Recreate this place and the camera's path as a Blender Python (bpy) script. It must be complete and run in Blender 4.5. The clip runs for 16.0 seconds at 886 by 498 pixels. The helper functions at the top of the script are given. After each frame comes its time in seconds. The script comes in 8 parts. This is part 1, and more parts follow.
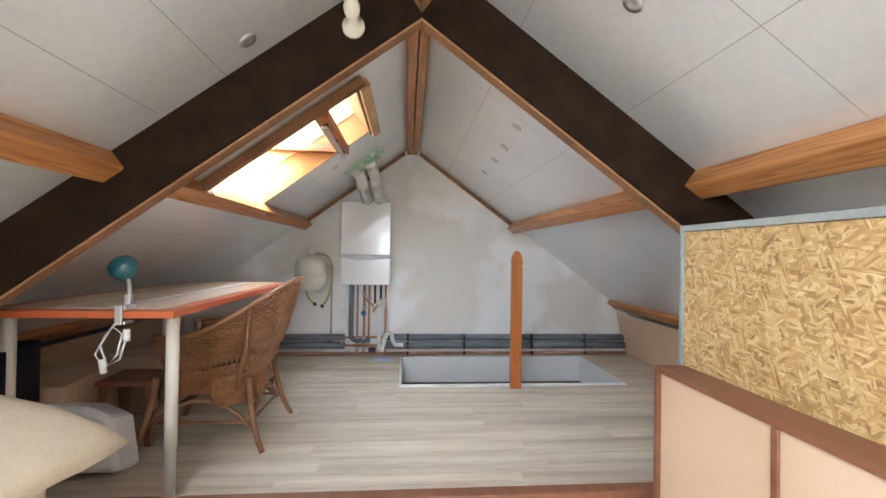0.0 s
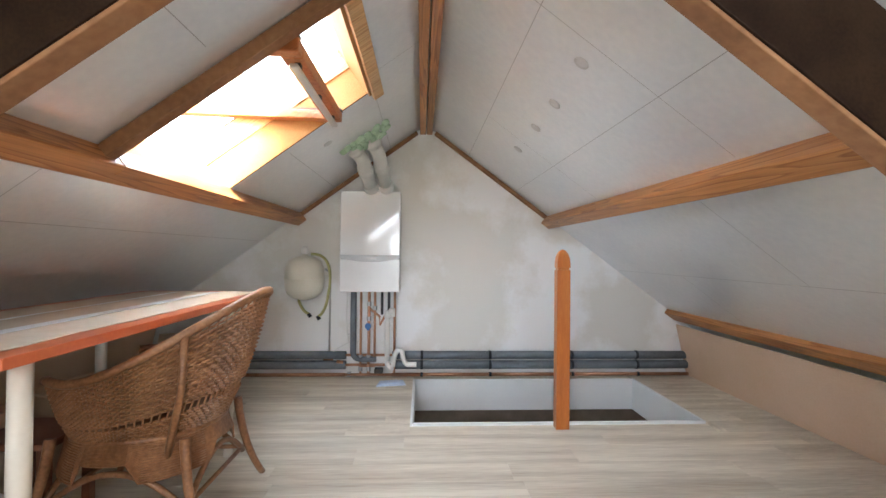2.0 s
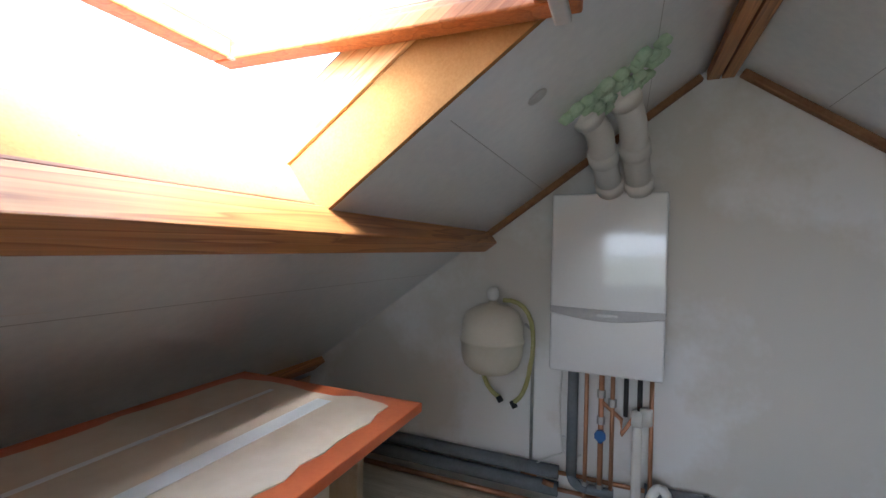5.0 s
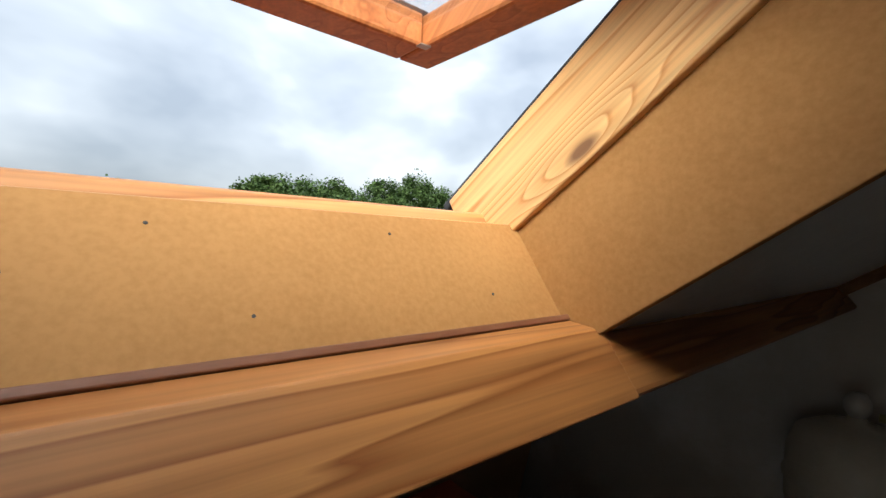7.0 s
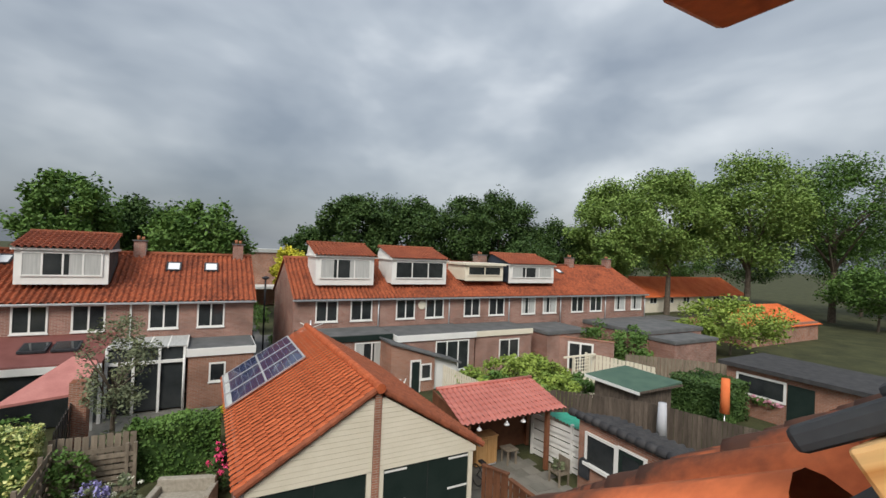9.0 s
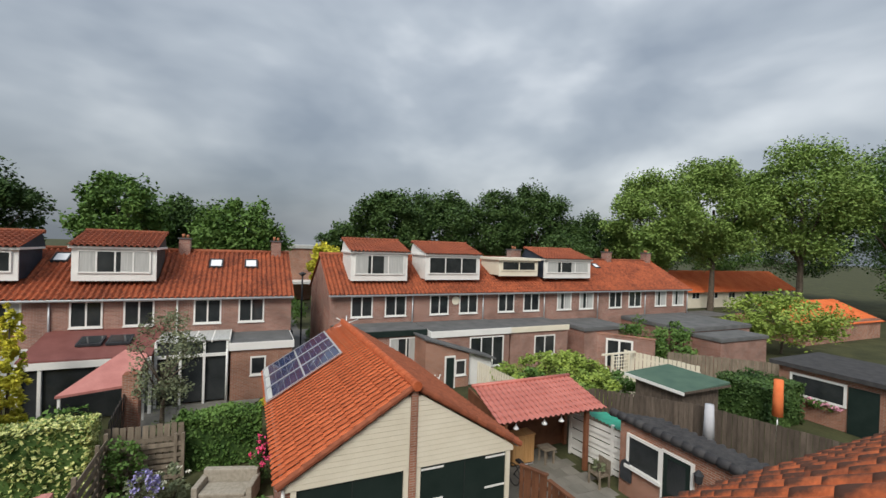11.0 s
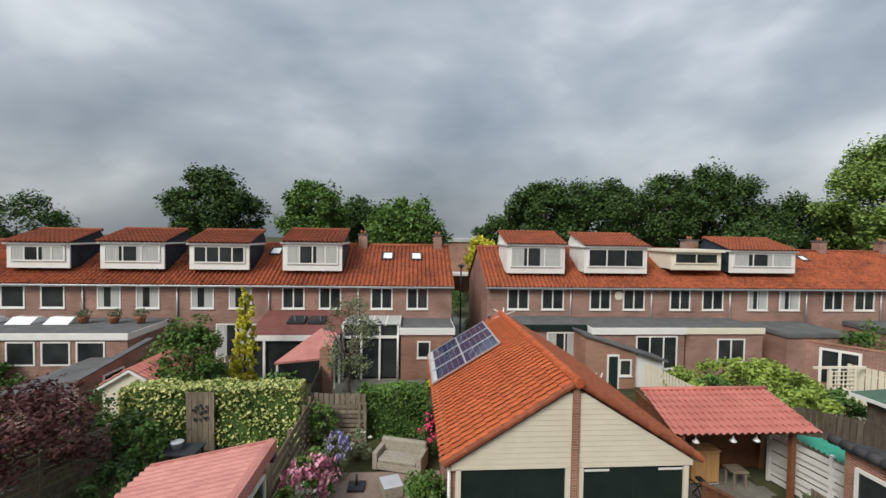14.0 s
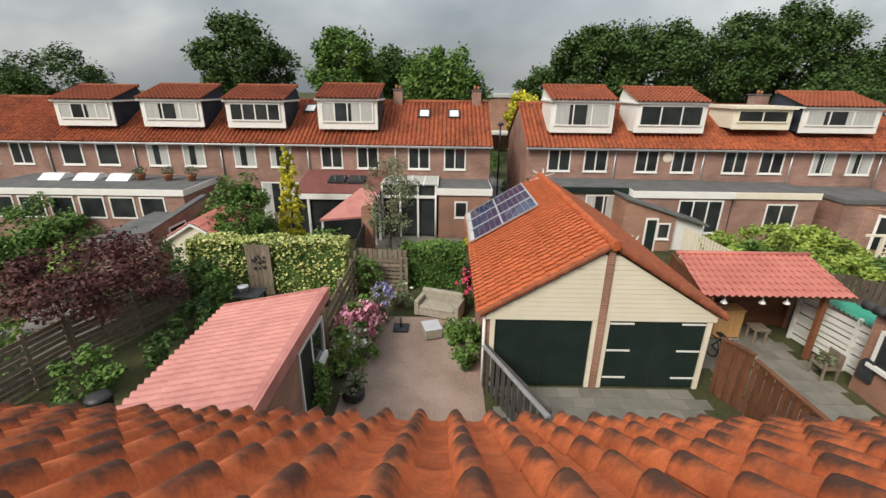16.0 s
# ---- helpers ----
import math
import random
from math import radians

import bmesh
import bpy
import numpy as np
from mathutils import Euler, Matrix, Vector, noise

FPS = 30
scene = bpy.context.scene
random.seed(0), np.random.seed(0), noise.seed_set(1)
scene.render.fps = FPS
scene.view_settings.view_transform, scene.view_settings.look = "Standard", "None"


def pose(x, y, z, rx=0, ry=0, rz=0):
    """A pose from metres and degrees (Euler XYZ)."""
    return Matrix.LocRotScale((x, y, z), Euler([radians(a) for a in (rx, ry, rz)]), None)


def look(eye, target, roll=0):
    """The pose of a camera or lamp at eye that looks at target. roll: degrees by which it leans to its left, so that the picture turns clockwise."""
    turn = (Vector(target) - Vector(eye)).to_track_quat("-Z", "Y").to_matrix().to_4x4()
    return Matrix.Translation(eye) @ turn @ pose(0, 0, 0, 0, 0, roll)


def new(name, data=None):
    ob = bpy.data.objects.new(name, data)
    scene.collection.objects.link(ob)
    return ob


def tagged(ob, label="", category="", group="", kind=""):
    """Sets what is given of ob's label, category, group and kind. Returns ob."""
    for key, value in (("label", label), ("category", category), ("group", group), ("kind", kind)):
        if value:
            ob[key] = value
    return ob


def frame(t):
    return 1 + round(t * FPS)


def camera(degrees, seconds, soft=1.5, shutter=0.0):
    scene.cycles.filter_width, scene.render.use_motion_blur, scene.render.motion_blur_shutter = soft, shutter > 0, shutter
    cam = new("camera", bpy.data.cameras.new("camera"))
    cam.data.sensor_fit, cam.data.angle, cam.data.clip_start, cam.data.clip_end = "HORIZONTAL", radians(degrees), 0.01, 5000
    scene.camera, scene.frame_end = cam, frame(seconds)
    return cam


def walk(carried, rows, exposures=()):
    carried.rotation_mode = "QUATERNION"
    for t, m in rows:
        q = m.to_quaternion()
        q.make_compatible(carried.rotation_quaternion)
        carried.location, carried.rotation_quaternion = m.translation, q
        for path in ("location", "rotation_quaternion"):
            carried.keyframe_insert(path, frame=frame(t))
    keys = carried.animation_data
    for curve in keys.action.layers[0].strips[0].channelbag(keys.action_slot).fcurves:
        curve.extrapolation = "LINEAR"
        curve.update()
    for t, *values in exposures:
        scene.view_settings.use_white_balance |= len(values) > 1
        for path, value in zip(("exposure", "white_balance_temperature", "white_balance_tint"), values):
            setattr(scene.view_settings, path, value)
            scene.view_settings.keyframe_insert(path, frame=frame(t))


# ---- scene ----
cam = camera(91.3, 16.0)
PATH = [
    (0, (0.875, -0.517, 1.179), (1.04, 1.476, 1.201), 0.9),
    (0.5, (0.841, -0.382, 1.173), (0.994, 1.612, 1.197), 0.9),
    (1, (0.825, -0.191, 1.178), (0.966, 1.804, 1.201), 0.8),
    (1.5, (0.852, 0.067, 1.183), (0.981, 2.063, 1.21), 0.7),
    (2, (0.888, 0.364, 1.179), (0.986, 2.361, 1.2), 0.6),
    (2.5, (0.893, 0.68, 1.179), (0.937, 2.679, 1.199), 0.6),
    (3, (0.852, 0.976, 1.2), (0.811, 2.975, 1.217), 0.5),
    (5.5, (0.406, 2.232, 1.504), (-0.603, 3.958, 1.486), 1.3),
    (6, (0.323, 2.39, 1.526), (-0.919, 3.957, 1.511), 1.1),
    (6.5, (0.199, 2.484, 1.574), (-1.238, 3.875, 1.558), 1.2),
    (7, (0.029, 2.516, 1.666), (-1.521, 3.779, 1.626), 2.2),
    (7.5, (-0.143, 2.552, 1.723), (-1.75, 3.744, 1.71), 2.6),
    (8, (-0.241, 2.686, 1.759), (-1.959, 3.709, 1.769), 2.1),
    (8.5, (-0.308, 2.699, 1.8), (-2.046, 3.69, 1.818), 2.4),
    (9.5, (-0.586, 2.71, 1.845), (-2.36, 3.61, 1.855), 2.2),
    (11, (-0.655, 2.71, 1.877), (-2.479, 3.531, 1.862), 1.9),
    (11.5, (-0.695, 2.713, 1.87), (-2.564, 3.424, 1.854), 1.7),
    (12, (-0.706, 2.683, 1.864), (-2.621, 3.26, 1.848), 1.4),
    (12.5, (-0.714, 2.669, 1.856), (-2.667, 3.103, 1.839), 1.2),
    (13, (-0.711, 2.652, 1.854), (-2.687, 2.96, 1.836), 1.0),
    (13.5, (-0.71, 2.627, 1.84), (-2.698, 2.841, 1.816), 1.0),
    (14, (-0.707, 2.614, 1.843), (-2.7, 2.757, 1.778), 0.9),
    (14.5, (-0.7, 2.601, 1.851), (-2.691, 2.691, 1.685), 0.8),
    (15, (-0.722, 2.582, 1.859), (-2.694, 2.629, 1.527), 0.7),
    (15.5, (-0.749, 2.562, 1.865), (-2.677, 2.573, 1.334), 0.6),
    (16, (-0.782, 2.536, 1.875), (-2.658, 2.522, 1.181), 0.7),
]
EXPOSURES = [(0, 5.85, 6000, 10), (1.5, 6.0, 6000, 10), (3.2, 5.75, 5900, 10), (5.3, 4.7, 5600, 10), (6.1, 4.0, 5800, 10), (6.6, 2.8, 6300, 10), (7.0, 1.9, 6500, 10), (7.5, 1.15, 6500, 10), (8.5, 1.0, 6500, 10), (14, 1.0, 6500, 10), (15, 1.05, 6600, 10), (16, 1.25, 6900, 10)]
walk(cam, [(t, look(eye, target, roll)) for t, eye, target, roll in PATH],
     exposures=EXPOSURES)


# ---- world, sun and daylight ----
world = bpy.data.worlds.new("overcast_sky")
scene.world = world
world.use_nodes = True
wn, wl = world.node_tree.nodes, world.node_tree.links
wn.clear()
w_out = wn.new("ShaderNodeOutputWorld")
w_bg = wn.new("ShaderNodeBackground")
w_sky = wn.new("ShaderNodeTexSky")
w_sky.sky_type, w_sky.sun_disc = "NISHITA", False
w_sky.sun_elevation, w_sky.sun_rotation = radians(41), radians(130)
w_sky.air_density, w_sky.dust_density, w_sky.ozone_density = 1.0, 4.0, 1.0
w_tc = wn.new("ShaderNodeTexCoord")
w_map = wn.new("ShaderNodeMapping")
w_map.inputs["Scale"].default_value = (1.0, 1.0, 2.0)
w_map.inputs["Location"].default_value = (0.35, 0.1, 0.2)
w_n1 = wn.new("ShaderNodeTexNoise")
w_n1.inputs["Scale"].default_value, w_n1.inputs["Detail"].default_value = 2.1, 4.5
w_n1.inputs["Roughness"].default_value, w_n1.inputs["Distortion"].default_value = 0.5, 0.15
w_ramp = wn.new("ShaderNodeValToRGB")
e = w_ramp.color_ramp.elements
e[0].position, e[0].color = 0.36, (1.30, 1.48, 1.68, 1)
e[1].position, e[1].color = 0.72, (3.9, 4.05, 4.1, 1)
mid = w_ramp.color_ramp.elements.new(0.52)
mid.color = (2.06, 2.25, 2.42, 1)
w_mix = wn.new("ShaderNodeMix")
w_mix.data_type = "RGBA"
w_mix.inputs[0].default_value = 0.86
wl.new(w_tc.outputs["Generated"], w_map.inputs["Vector"])
wl.new(w_map.outputs["Vector"], w_n1.inputs["Vector"])
wl.new(w_n1.outputs["Fac"], w_ramp.inputs["Fac"])
wl.new(w_sky.outputs["Color"], w_mix.inputs[6])
wl.new(w_ramp.outputs["Color"], w_mix.inputs[7])
# an overcast sky is brighter towards the zenith
w_sep, w_lift, w_mul = wn.new("ShaderNodeSeparateXYZ"), wn.new("ShaderNodeMapRange"), wn.new("ShaderNodeMix")
w_lift.inputs["To Min"].default_value, w_lift.inputs["To Max"].default_value = 0.80, 1.8
w_mul.data_type, w_mul.blend_type = "RGBA", "MULTIPLY"
w_mul.inputs[0].default_value = 1.0
wl.new(w_tc.outputs["Generated"], w_sep.inputs[0])
wl.new(w_sep.outputs["Z"], w_lift.inputs["Value"])
wl.new(w_mix.outputs[2], w_mul.inputs[6])
wl.new(w_lift.outputs["Result"], w_mul.inputs[7])
wl.new(w_mul.outputs[2], w_bg.inputs["Color"])
w_bg.inputs["Strength"].default_value = 0.1
wl.new(w_bg.outputs["Background"], w_out.inputs["Surface"])

sun = new("sun", bpy.data.lights.new("sun", "SUN"))
sun.data.energy, sun.data.angle, sun.data.color = 1.35, radians(24), (1.0, 0.96, 0.89)
sun.matrix_world = look((20, -17, 23), (0, 0, 0))
REAR_FILL = 2.4  # watts of an added, unseen fill lamp set in the rear roof slope
BACK_FILL = 0.32  # watts of an added, unseen fill lamp in the back gable's opening


# ---- materials ----
def material(name, c1, c2, scale=6.0, rough=0.7, bump=0.15, fine=60.0, metal=0.0, stretch=(1, 1, 1), vary=0.0,
             spread=(0.35, 0.65), coat=0.0, bump_dist=0.004, fine_mix=0.35):
    """Two colours mixed by coarse and fine noise, with relief from the same noises; vary: change from piece to piece."""
    m = bpy.data.materials.new(name)
    m.use_nodes = True
    n, l = m.node_tree.nodes, m.node_tree.links
    b = n["Principled BSDF"]
    tc, mp = n.new("ShaderNodeTexCoord"), n.new("ShaderNodeMapping")
    mp.inputs["Scale"].default_value = stretch
    l.new(tc.outputs["Object"], mp.inputs["Vector"])
    n1, n2 = n.new("ShaderNodeTexNoise"), n.new("ShaderNodeTexNoise")
    n1.inputs["Scale"].default_value, n1.inputs["Detail"].default_value = scale, 4.0
    n2.inputs["Scale"].default_value, n2.inputs["Detail"].default_value = fine, 3.0
    for k in (n1, n2):
        l.new(mp.outputs["Vector"], k.inputs["Vector"])
    add = n.new("ShaderNodeMix")
    add.data_type = "FLOAT"
    add.inputs[0].default_value = fine_mix
    l.new(n1.outputs["Fac"], add.inputs[2])
    l.new(n2.outputs["Fac"], add.inputs[3])
    rg = n.new("ShaderNodeMapRange")
    rg.inputs["From Min"].default_value, rg.inputs["From Max"].default_value = spread
    l.new(add.outputs[0], rg.inputs["Value"])
    mx = n.new("ShaderNodeMix")
    mx.data_type = "RGBA"
    mx.inputs[6].default_value, mx.inputs[7].default_value = (*c1, 1), (*c2, 1)
    l.new(rg.outputs["Result"], mx.inputs[0])
    colour = mx.outputs[2]
    if vary:
        oi, hs, mr = n.new("ShaderNodeObjectInfo"), n.new("ShaderNodeHueSaturation"), n.new("ShaderNodeMapRange")
        mr.inputs["To Min"].default_value, mr.inputs["To Max"].default_value = 1 - vary, 1 + vary
        l.new(oi.outputs["Random"], mr.inputs["Value"])
        shift, com = n.new("ShaderNodeMath"), n.new("ShaderNodeCombineXYZ")
        shift.operation = "MULTIPLY"
        shift.inputs[1].default_value = 91.0
        l.new(oi.outputs["Random"], shift.inputs[0])
        for k in range(3):
            l.new(shift.outputs[0], com.inputs[k])
        l.new(com.outputs[0], mp.inputs["Location"])
        l.new(mr.outputs["Result"], hs.inputs["Value"])
        l.new(colour, hs.inputs["Color"])
        colour = hs.outputs["Color"]
    l.new(colour, b.inputs["Base Color"])
    b.inputs["Roughness"].default_value, b.inputs["Metallic"].default_value = rough, metal
    b.inputs["Coat Weight"].default_value = coat
    b.inputs["Specular IOR Level"].default_value = 0.2 if rough >= 0.6 else 0.5
    bp = n.new("ShaderNodeBump")
    bp.inputs["Strength"].default_value, bp.inputs["Distance"].default_value = bump, bump_dist
    l.new(add.outputs[0], bp.inputs["Height"])
    l.new(bp.outputs["Normal"], b.inputs["Normal"])
    return m


def brick_material(name, c1, c2, mortar, plane="yz", width=0.22, height=0.0625, joint=0.010):
    """Brickwork of 22 x 6 cm courses with sunk joints, on a wall in the given plane."""
    m = material(name, c1, c2, 3.0, 0.85)
    n, l = m.node_tree.nodes, m.node_tree.links
    b = n["Principled BSDF"]
    tc, sep, com = n.new("ShaderNodeTexCoord"), n.new("ShaderNodeSeparateXYZ"), n.new("ShaderNodeCombineXYZ")
    l.new(tc.outputs["Object"], sep.inputs[0])
    l.new(sep.outputs["XYZ".index(plane[0].upper())], com.inputs[0])
    l.new(sep.outputs["XYZ".index(plane[1].upper())], com.inputs[1])
    br = n.new("ShaderNodeTexBrick")
    br.inputs["Scale"].default_value = 1.0
    br.inputs["Brick Width"].default_value, br.inputs["Row Height"].default_value = width, height
    br.inputs["Mortar Size"].default_value, br.inputs["Mortar Smooth"].default_value = joint, 0.2
    br.inputs["Color1"].default_value, br.inputs["Color2"].default_value = (*c1, 1), (*c2, 1)
    br.inputs["Mortar"].default_value, br.inputs["Bias"].default_value = (*mortar, 1), 0.0
    l.new(com.outputs[0], br.inputs["Vector"])
    ns = n.new("ShaderNodeTexNoise")
    ns.inputs["Scale"].default_value, ns.inputs["Detail"].default_value = 0.9, 5
    l.new(tc.outputs["Object"], ns.inputs["Vector"])
    hs, mr = n.new("ShaderNodeHueSaturation"), n.new("ShaderNodeMapRange")
    mr.inputs["From Min"].default_value, mr.inputs["From Max"].default_value = 0.3, 0.7
    mr.inputs["To Min"].default_value, mr.inputs["To Max"].default_value = 0.72, 1.2
    l.new(ns.outputs["Fac"], mr.inputs["Value"])
    l.new(mr.outputs["Result"], hs.inputs["Value"])
    l.new(br.outputs["Color"], hs.inputs["Color"])
    l.new(hs.outputs["Color"], b.inputs["Base Color"])
    bp = n.new("ShaderNodeBump")
    bp.invert = True
    bp.inputs["Strength"].default_value, bp.inputs["Distance"].default_value = 0.6, 0.008
    l.new(br.outputs["Fac"], bp.inputs["Height"])
    l.new(bp.outputs["Normal"], b.inputs["Normal"])
    return m


def strand_board(name):
    """Pressed wood flakes: long cells in three directions, each with its own tone."""
    m = material(name, (0.36, 0.21, 0.075), (0.62, 0.43, 0.20), 5, 0.55, 0.2)
    n, l = m.node_tree.nodes, m.node_tree.links
    b = n["Principled BSDF"]
    tc = n.new("ShaderNodeTexCoord")
    tones = []
    for turn, stretch in ((0.35, (1, 120, 18)), (-0.9, (1, 100, 15)), (1.45, (1, 130, 20))):
        mp, mp2, vo, ra = n.new("ShaderNodeMapping"), n.new("ShaderNodeMapping"), n.new("ShaderNodeTexVoronoi"), n.new("ShaderNodeValToRGB")
        mp.inputs["Rotation"].default_value = (turn, 0, 0)
        mp2.inputs["Scale"].default_value = stretch
        l.new(tc.outputs["Object"], mp.inputs["Vector"])
        l.new(mp.outputs["Vector"], mp2.inputs["Vector"])
        l.new(mp2.outputs["Vector"], vo.inputs["Vector"])
        vo.inputs["Scale"].default_value = 1.0
        l.new(vo.outputs["Color"], ra.inputs["Fac"])
        ra.color_ramp.elements[0].position, ra.color_ramp.elements[0].color = 0.05, (0.26, 0.13, 0.045, 1)
        ra.color_ramp.elements[1].position, ra.color_ramp.elements[1].color = 0.95, (0.70, 0.53, 0.29, 1)
        mid = ra.color_ramp.elements.new(0.45)
        mid.color = (0.50, 0.32, 0.12, 1)
        tones.append(ra.outputs["Color"])
    for k, sc in enumerate((22.0, 31.0)):
        ns, st, mx = n.new("ShaderNodeTexNoise"), n.new("ShaderNodeMapRange"), n.new("ShaderNodeMix")
        ns.inputs["Scale"].default_value = sc
        l.new(tc.outputs["Object"], ns.inputs["Vector"])
        st.inputs["From Min"].default_value, st.inputs["From Max"].default_value = 0.48, 0.54
        l.new(ns.outputs["Fac"], st.inputs["Value"])
        mx.data_type = "RGBA"
        l.new(st.outputs["Result"], mx.inputs[0])
        l.new(tones[0], mx.inputs[6])
        l.new(tones[k + 1], mx.inputs[7])
        tones[0] = mx.outputs[2]
    l.new(tones[0], b.inputs["Base Color"])
    return m


def pine_board(name, c1, c2, along, rings=9.0, knot=None, rough=0.42, slow=1.0):
    """Sawn pine: growth rings as wandering bands along the board's length, fine fibres, and a knot where one sits."""
    m = material(name, c1, c2, 3.0, rough, 0.06, 40)
    n, l = m.node_tree.nodes, m.node_tree.links
    b = n["Principled BSDF"]
    tc = n.new("ShaderNodeTexCoord")
    turn, fit = n.new("ShaderNodeMapping"), n.new("ShaderNodeMapping")
    across = along.orthogonal().normalized()
    turn.inputs["Rotation"].default_value = Matrix((along, across, along.cross(across))).to_euler()
    fit.inputs["Scale"].default_value = (0.8 * slow, 15.0, 15.0)
    l.new(tc.outputs["Object"], turn.inputs["Vector"])
    l.new(turn.outputs["Vector"], fit.inputs["Vector"])
    ns = n.new("ShaderNodeTexNoise")
    ns.inputs["Scale"].default_value, ns.inputs["Detail"].default_value, ns.inputs["Roughness"].default_value = 1.0, 2.0, 0.4
    l.new(fit.outputs["Vector"], ns.inputs["Vector"])
    field = ns.outputs["Fac"]
    dark = None
    if knot is not None:
        d, pull, sm = n.new("ShaderNodeVectorMath"), n.new("ShaderNodeMapRange"), n.new("ShaderNodeMath")
        off, sq = n.new("ShaderNodeMapping"), n.new("ShaderNodeMapping")
        off.inputs["Location"].default_value = tuple(-c for c in knot)
        turn2 = n.new("ShaderNodeMapping")
        turn2.inputs["Rotation"].default_value = turn.inputs["Rotation"].default_value
        sq.inputs["Scale"].default_value = (1.0, 2.6, 2.6)
        l.new(tc.outputs["Object"], off.inputs["Vector"])
        l.new(off.outputs["Vector"], turn2.inputs["Vector"])
        l.new(turn2.outputs["Vector"], sq.inputs["Vector"])
        d.operation = "LENGTH"
        l.new(sq.outputs["Vector"], d.inputs[0])
        pull.inputs["From Min"].default_value, pull.inputs["From Max"].default_value = 0.0, 0.15
        pull.inputs["To Min"].default_value, pull.inputs["To Max"].default_value = 0.40, 0.0
        pull.interpolation_type = "SMOOTHSTEP"
        l.new(d.outputs["Value"], pull.inputs["Value"])
        sm.operation = "ADD"
        l.new(field, sm.inputs[0])
        l.new(pull.outputs["Result"], sm.inputs[1])
        field = sm.outputs[0]
        dk = n.new("ShaderNodeMapRange")
        dk.inputs["From Min"].default_value, dk.inputs["From Max"].default_value = 0.016, 0.034
        dk.inputs["To Min"].default_value, dk.inputs["To Max"].default_value = 0.85, 0.0
        l.new(d.outputs["Value"], dk.inputs["Value"])
        dark = dk.outputs["Result"]
    mul, fr, ra = n.new("ShaderNodeMath"), n.new("ShaderNodeMath"), n.new("ShaderNodeValToRGB")
    mul.operation, fr.operation = "MULTIPLY", "FRACT"
    mul.inputs[1].default_value = rings * 1.3
    l.new(field, mul.inputs[0])
    l.new(mul.outputs[0], fr.inputs[0])
    l.new(fr.outputs[0], ra.inputs["Fac"])
    el = ra.color_ramp.elements
    el[0].position, el[0].color = 0.0, (*c2, 1)
    el[1].position, el[1].color = 1.0, (*c2, 1)
    lo = el.new(0.72)
    lo.color = (*[0.45 * a + 0.55 * c for a, c in zip(c1, c2)], 1)
    hi = el.new(0.9)
    hi.color = (*c1, 1)
    fine, fibre, tone = n.new("ShaderNodeMapping"), n.new("ShaderNodeTexNoise"), n.new("ShaderNodeMapRange")
    fine.inputs["Scale"].default_value = (3.0, 160.0, 160.0)
    fibre.inputs["Scale"].default_value, fibre.inputs["Detail"].default_value = 1.0, 3.0
    l.new(turn.outputs["Vector"], fine.inputs["Vector"])
    l.new(fine.outputs["Vector"], fibre.inputs["Vector"])
    tone.inputs["To Min"].default_value, tone.inputs["To Max"].default_value = 0.82, 1.14
    tone.inputs["From Min"].default_value, tone.inputs["From Max"].default_value = 0.3, 0.7
    l.new(fibre.outputs["Fac"], tone.inputs["Value"])
    mx = n.new("ShaderNodeMix")
    mx.data_type, mx.blend_type = "RGBA", "MULTIPLY"
    mx.inputs[0].default_value = 1.0
    l.new(ra.outputs["Color"], mx.inputs[6])
    l.new(tone.outputs["Result"], mx.inputs[7])
    colour = mx.outputs[2]
    if dark is not None:
        kn = n.new("ShaderNodeMix")
        kn.data_type = "RGBA"
        kn.inputs[7].default_value = (0.12, 0.05, 0.025, 1)
        l.new(dark, kn.inputs[0])
        l.new(colour, kn.inputs[6])
        colour = kn.outputs[2]
    l.new(colour, b.inputs["Base Color"])
    return m


def glass_material(name, tint=(0.9, 0.95, 0.95)):
    m = bpy.data.materials.new(name)
    m.use_nodes = True
    b = m.node_tree.nodes["Principled BSDF"]
    b.inputs["Base Color"].default_value = (*tint, 1)
    b.inputs["Roughness"].default_value, b.inputs["Transmission Weight"].default_value = 0.02, 1.0
    b.inputs["IOR"].default_value = 1.45
    return m


M = {}
M["insul"] = material("insulation_foil", (0.74, 0.77, 0.81), (0.88, 0.90, 0.92), 1.3, 0.30, 0.10, 30, metal=0.5, spread=(0.3, 0.7))
M["plaster"] = material("patchy_plaster", (0.74, 0.715, 0.67), (0.87, 0.87, 0.87), 1.1, 0.85, 0.25, 35, spread=(0.46, 0.55), fine_mix=0.06)
M["laminate"] = material("oak_laminate", (0.44, 0.36, 0.265), (0.77, 0.695, 0.57), 2.2, 0.36, 0.06, 26, stretch=(0.35, 5, 1), vary=0.10)
M["pine"] = pine_board("varnished_pine", (0.28, 0.095, 0.024), (0.52, 0.235, 0.075), Vector((0, 1, 0)), 6.0)
M["pine_x"] = material("varnished_pine_cross", (0.46, 0.24, 0.085), (0.62, 0.37, 0.16), 3.0, 0.42, 0.1, 40, stretch=(0.5, 6, 0.5))
SLOPE = Vector((-0.806, 0, -0.592))
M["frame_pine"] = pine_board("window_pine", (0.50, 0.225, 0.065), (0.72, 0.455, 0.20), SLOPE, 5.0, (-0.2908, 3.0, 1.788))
# Jamb pine again for the rails, their dimmer light put into a darker colour.
M["frame_pine_y_shaded"] = pine_board("window_pine_rail_shaded", (0.30, 0.115, 0.034), (0.55, 0.29, 0.11), Vector((0, 1, 0)), 7.0)
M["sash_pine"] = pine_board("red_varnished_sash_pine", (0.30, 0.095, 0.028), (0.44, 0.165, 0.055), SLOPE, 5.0)
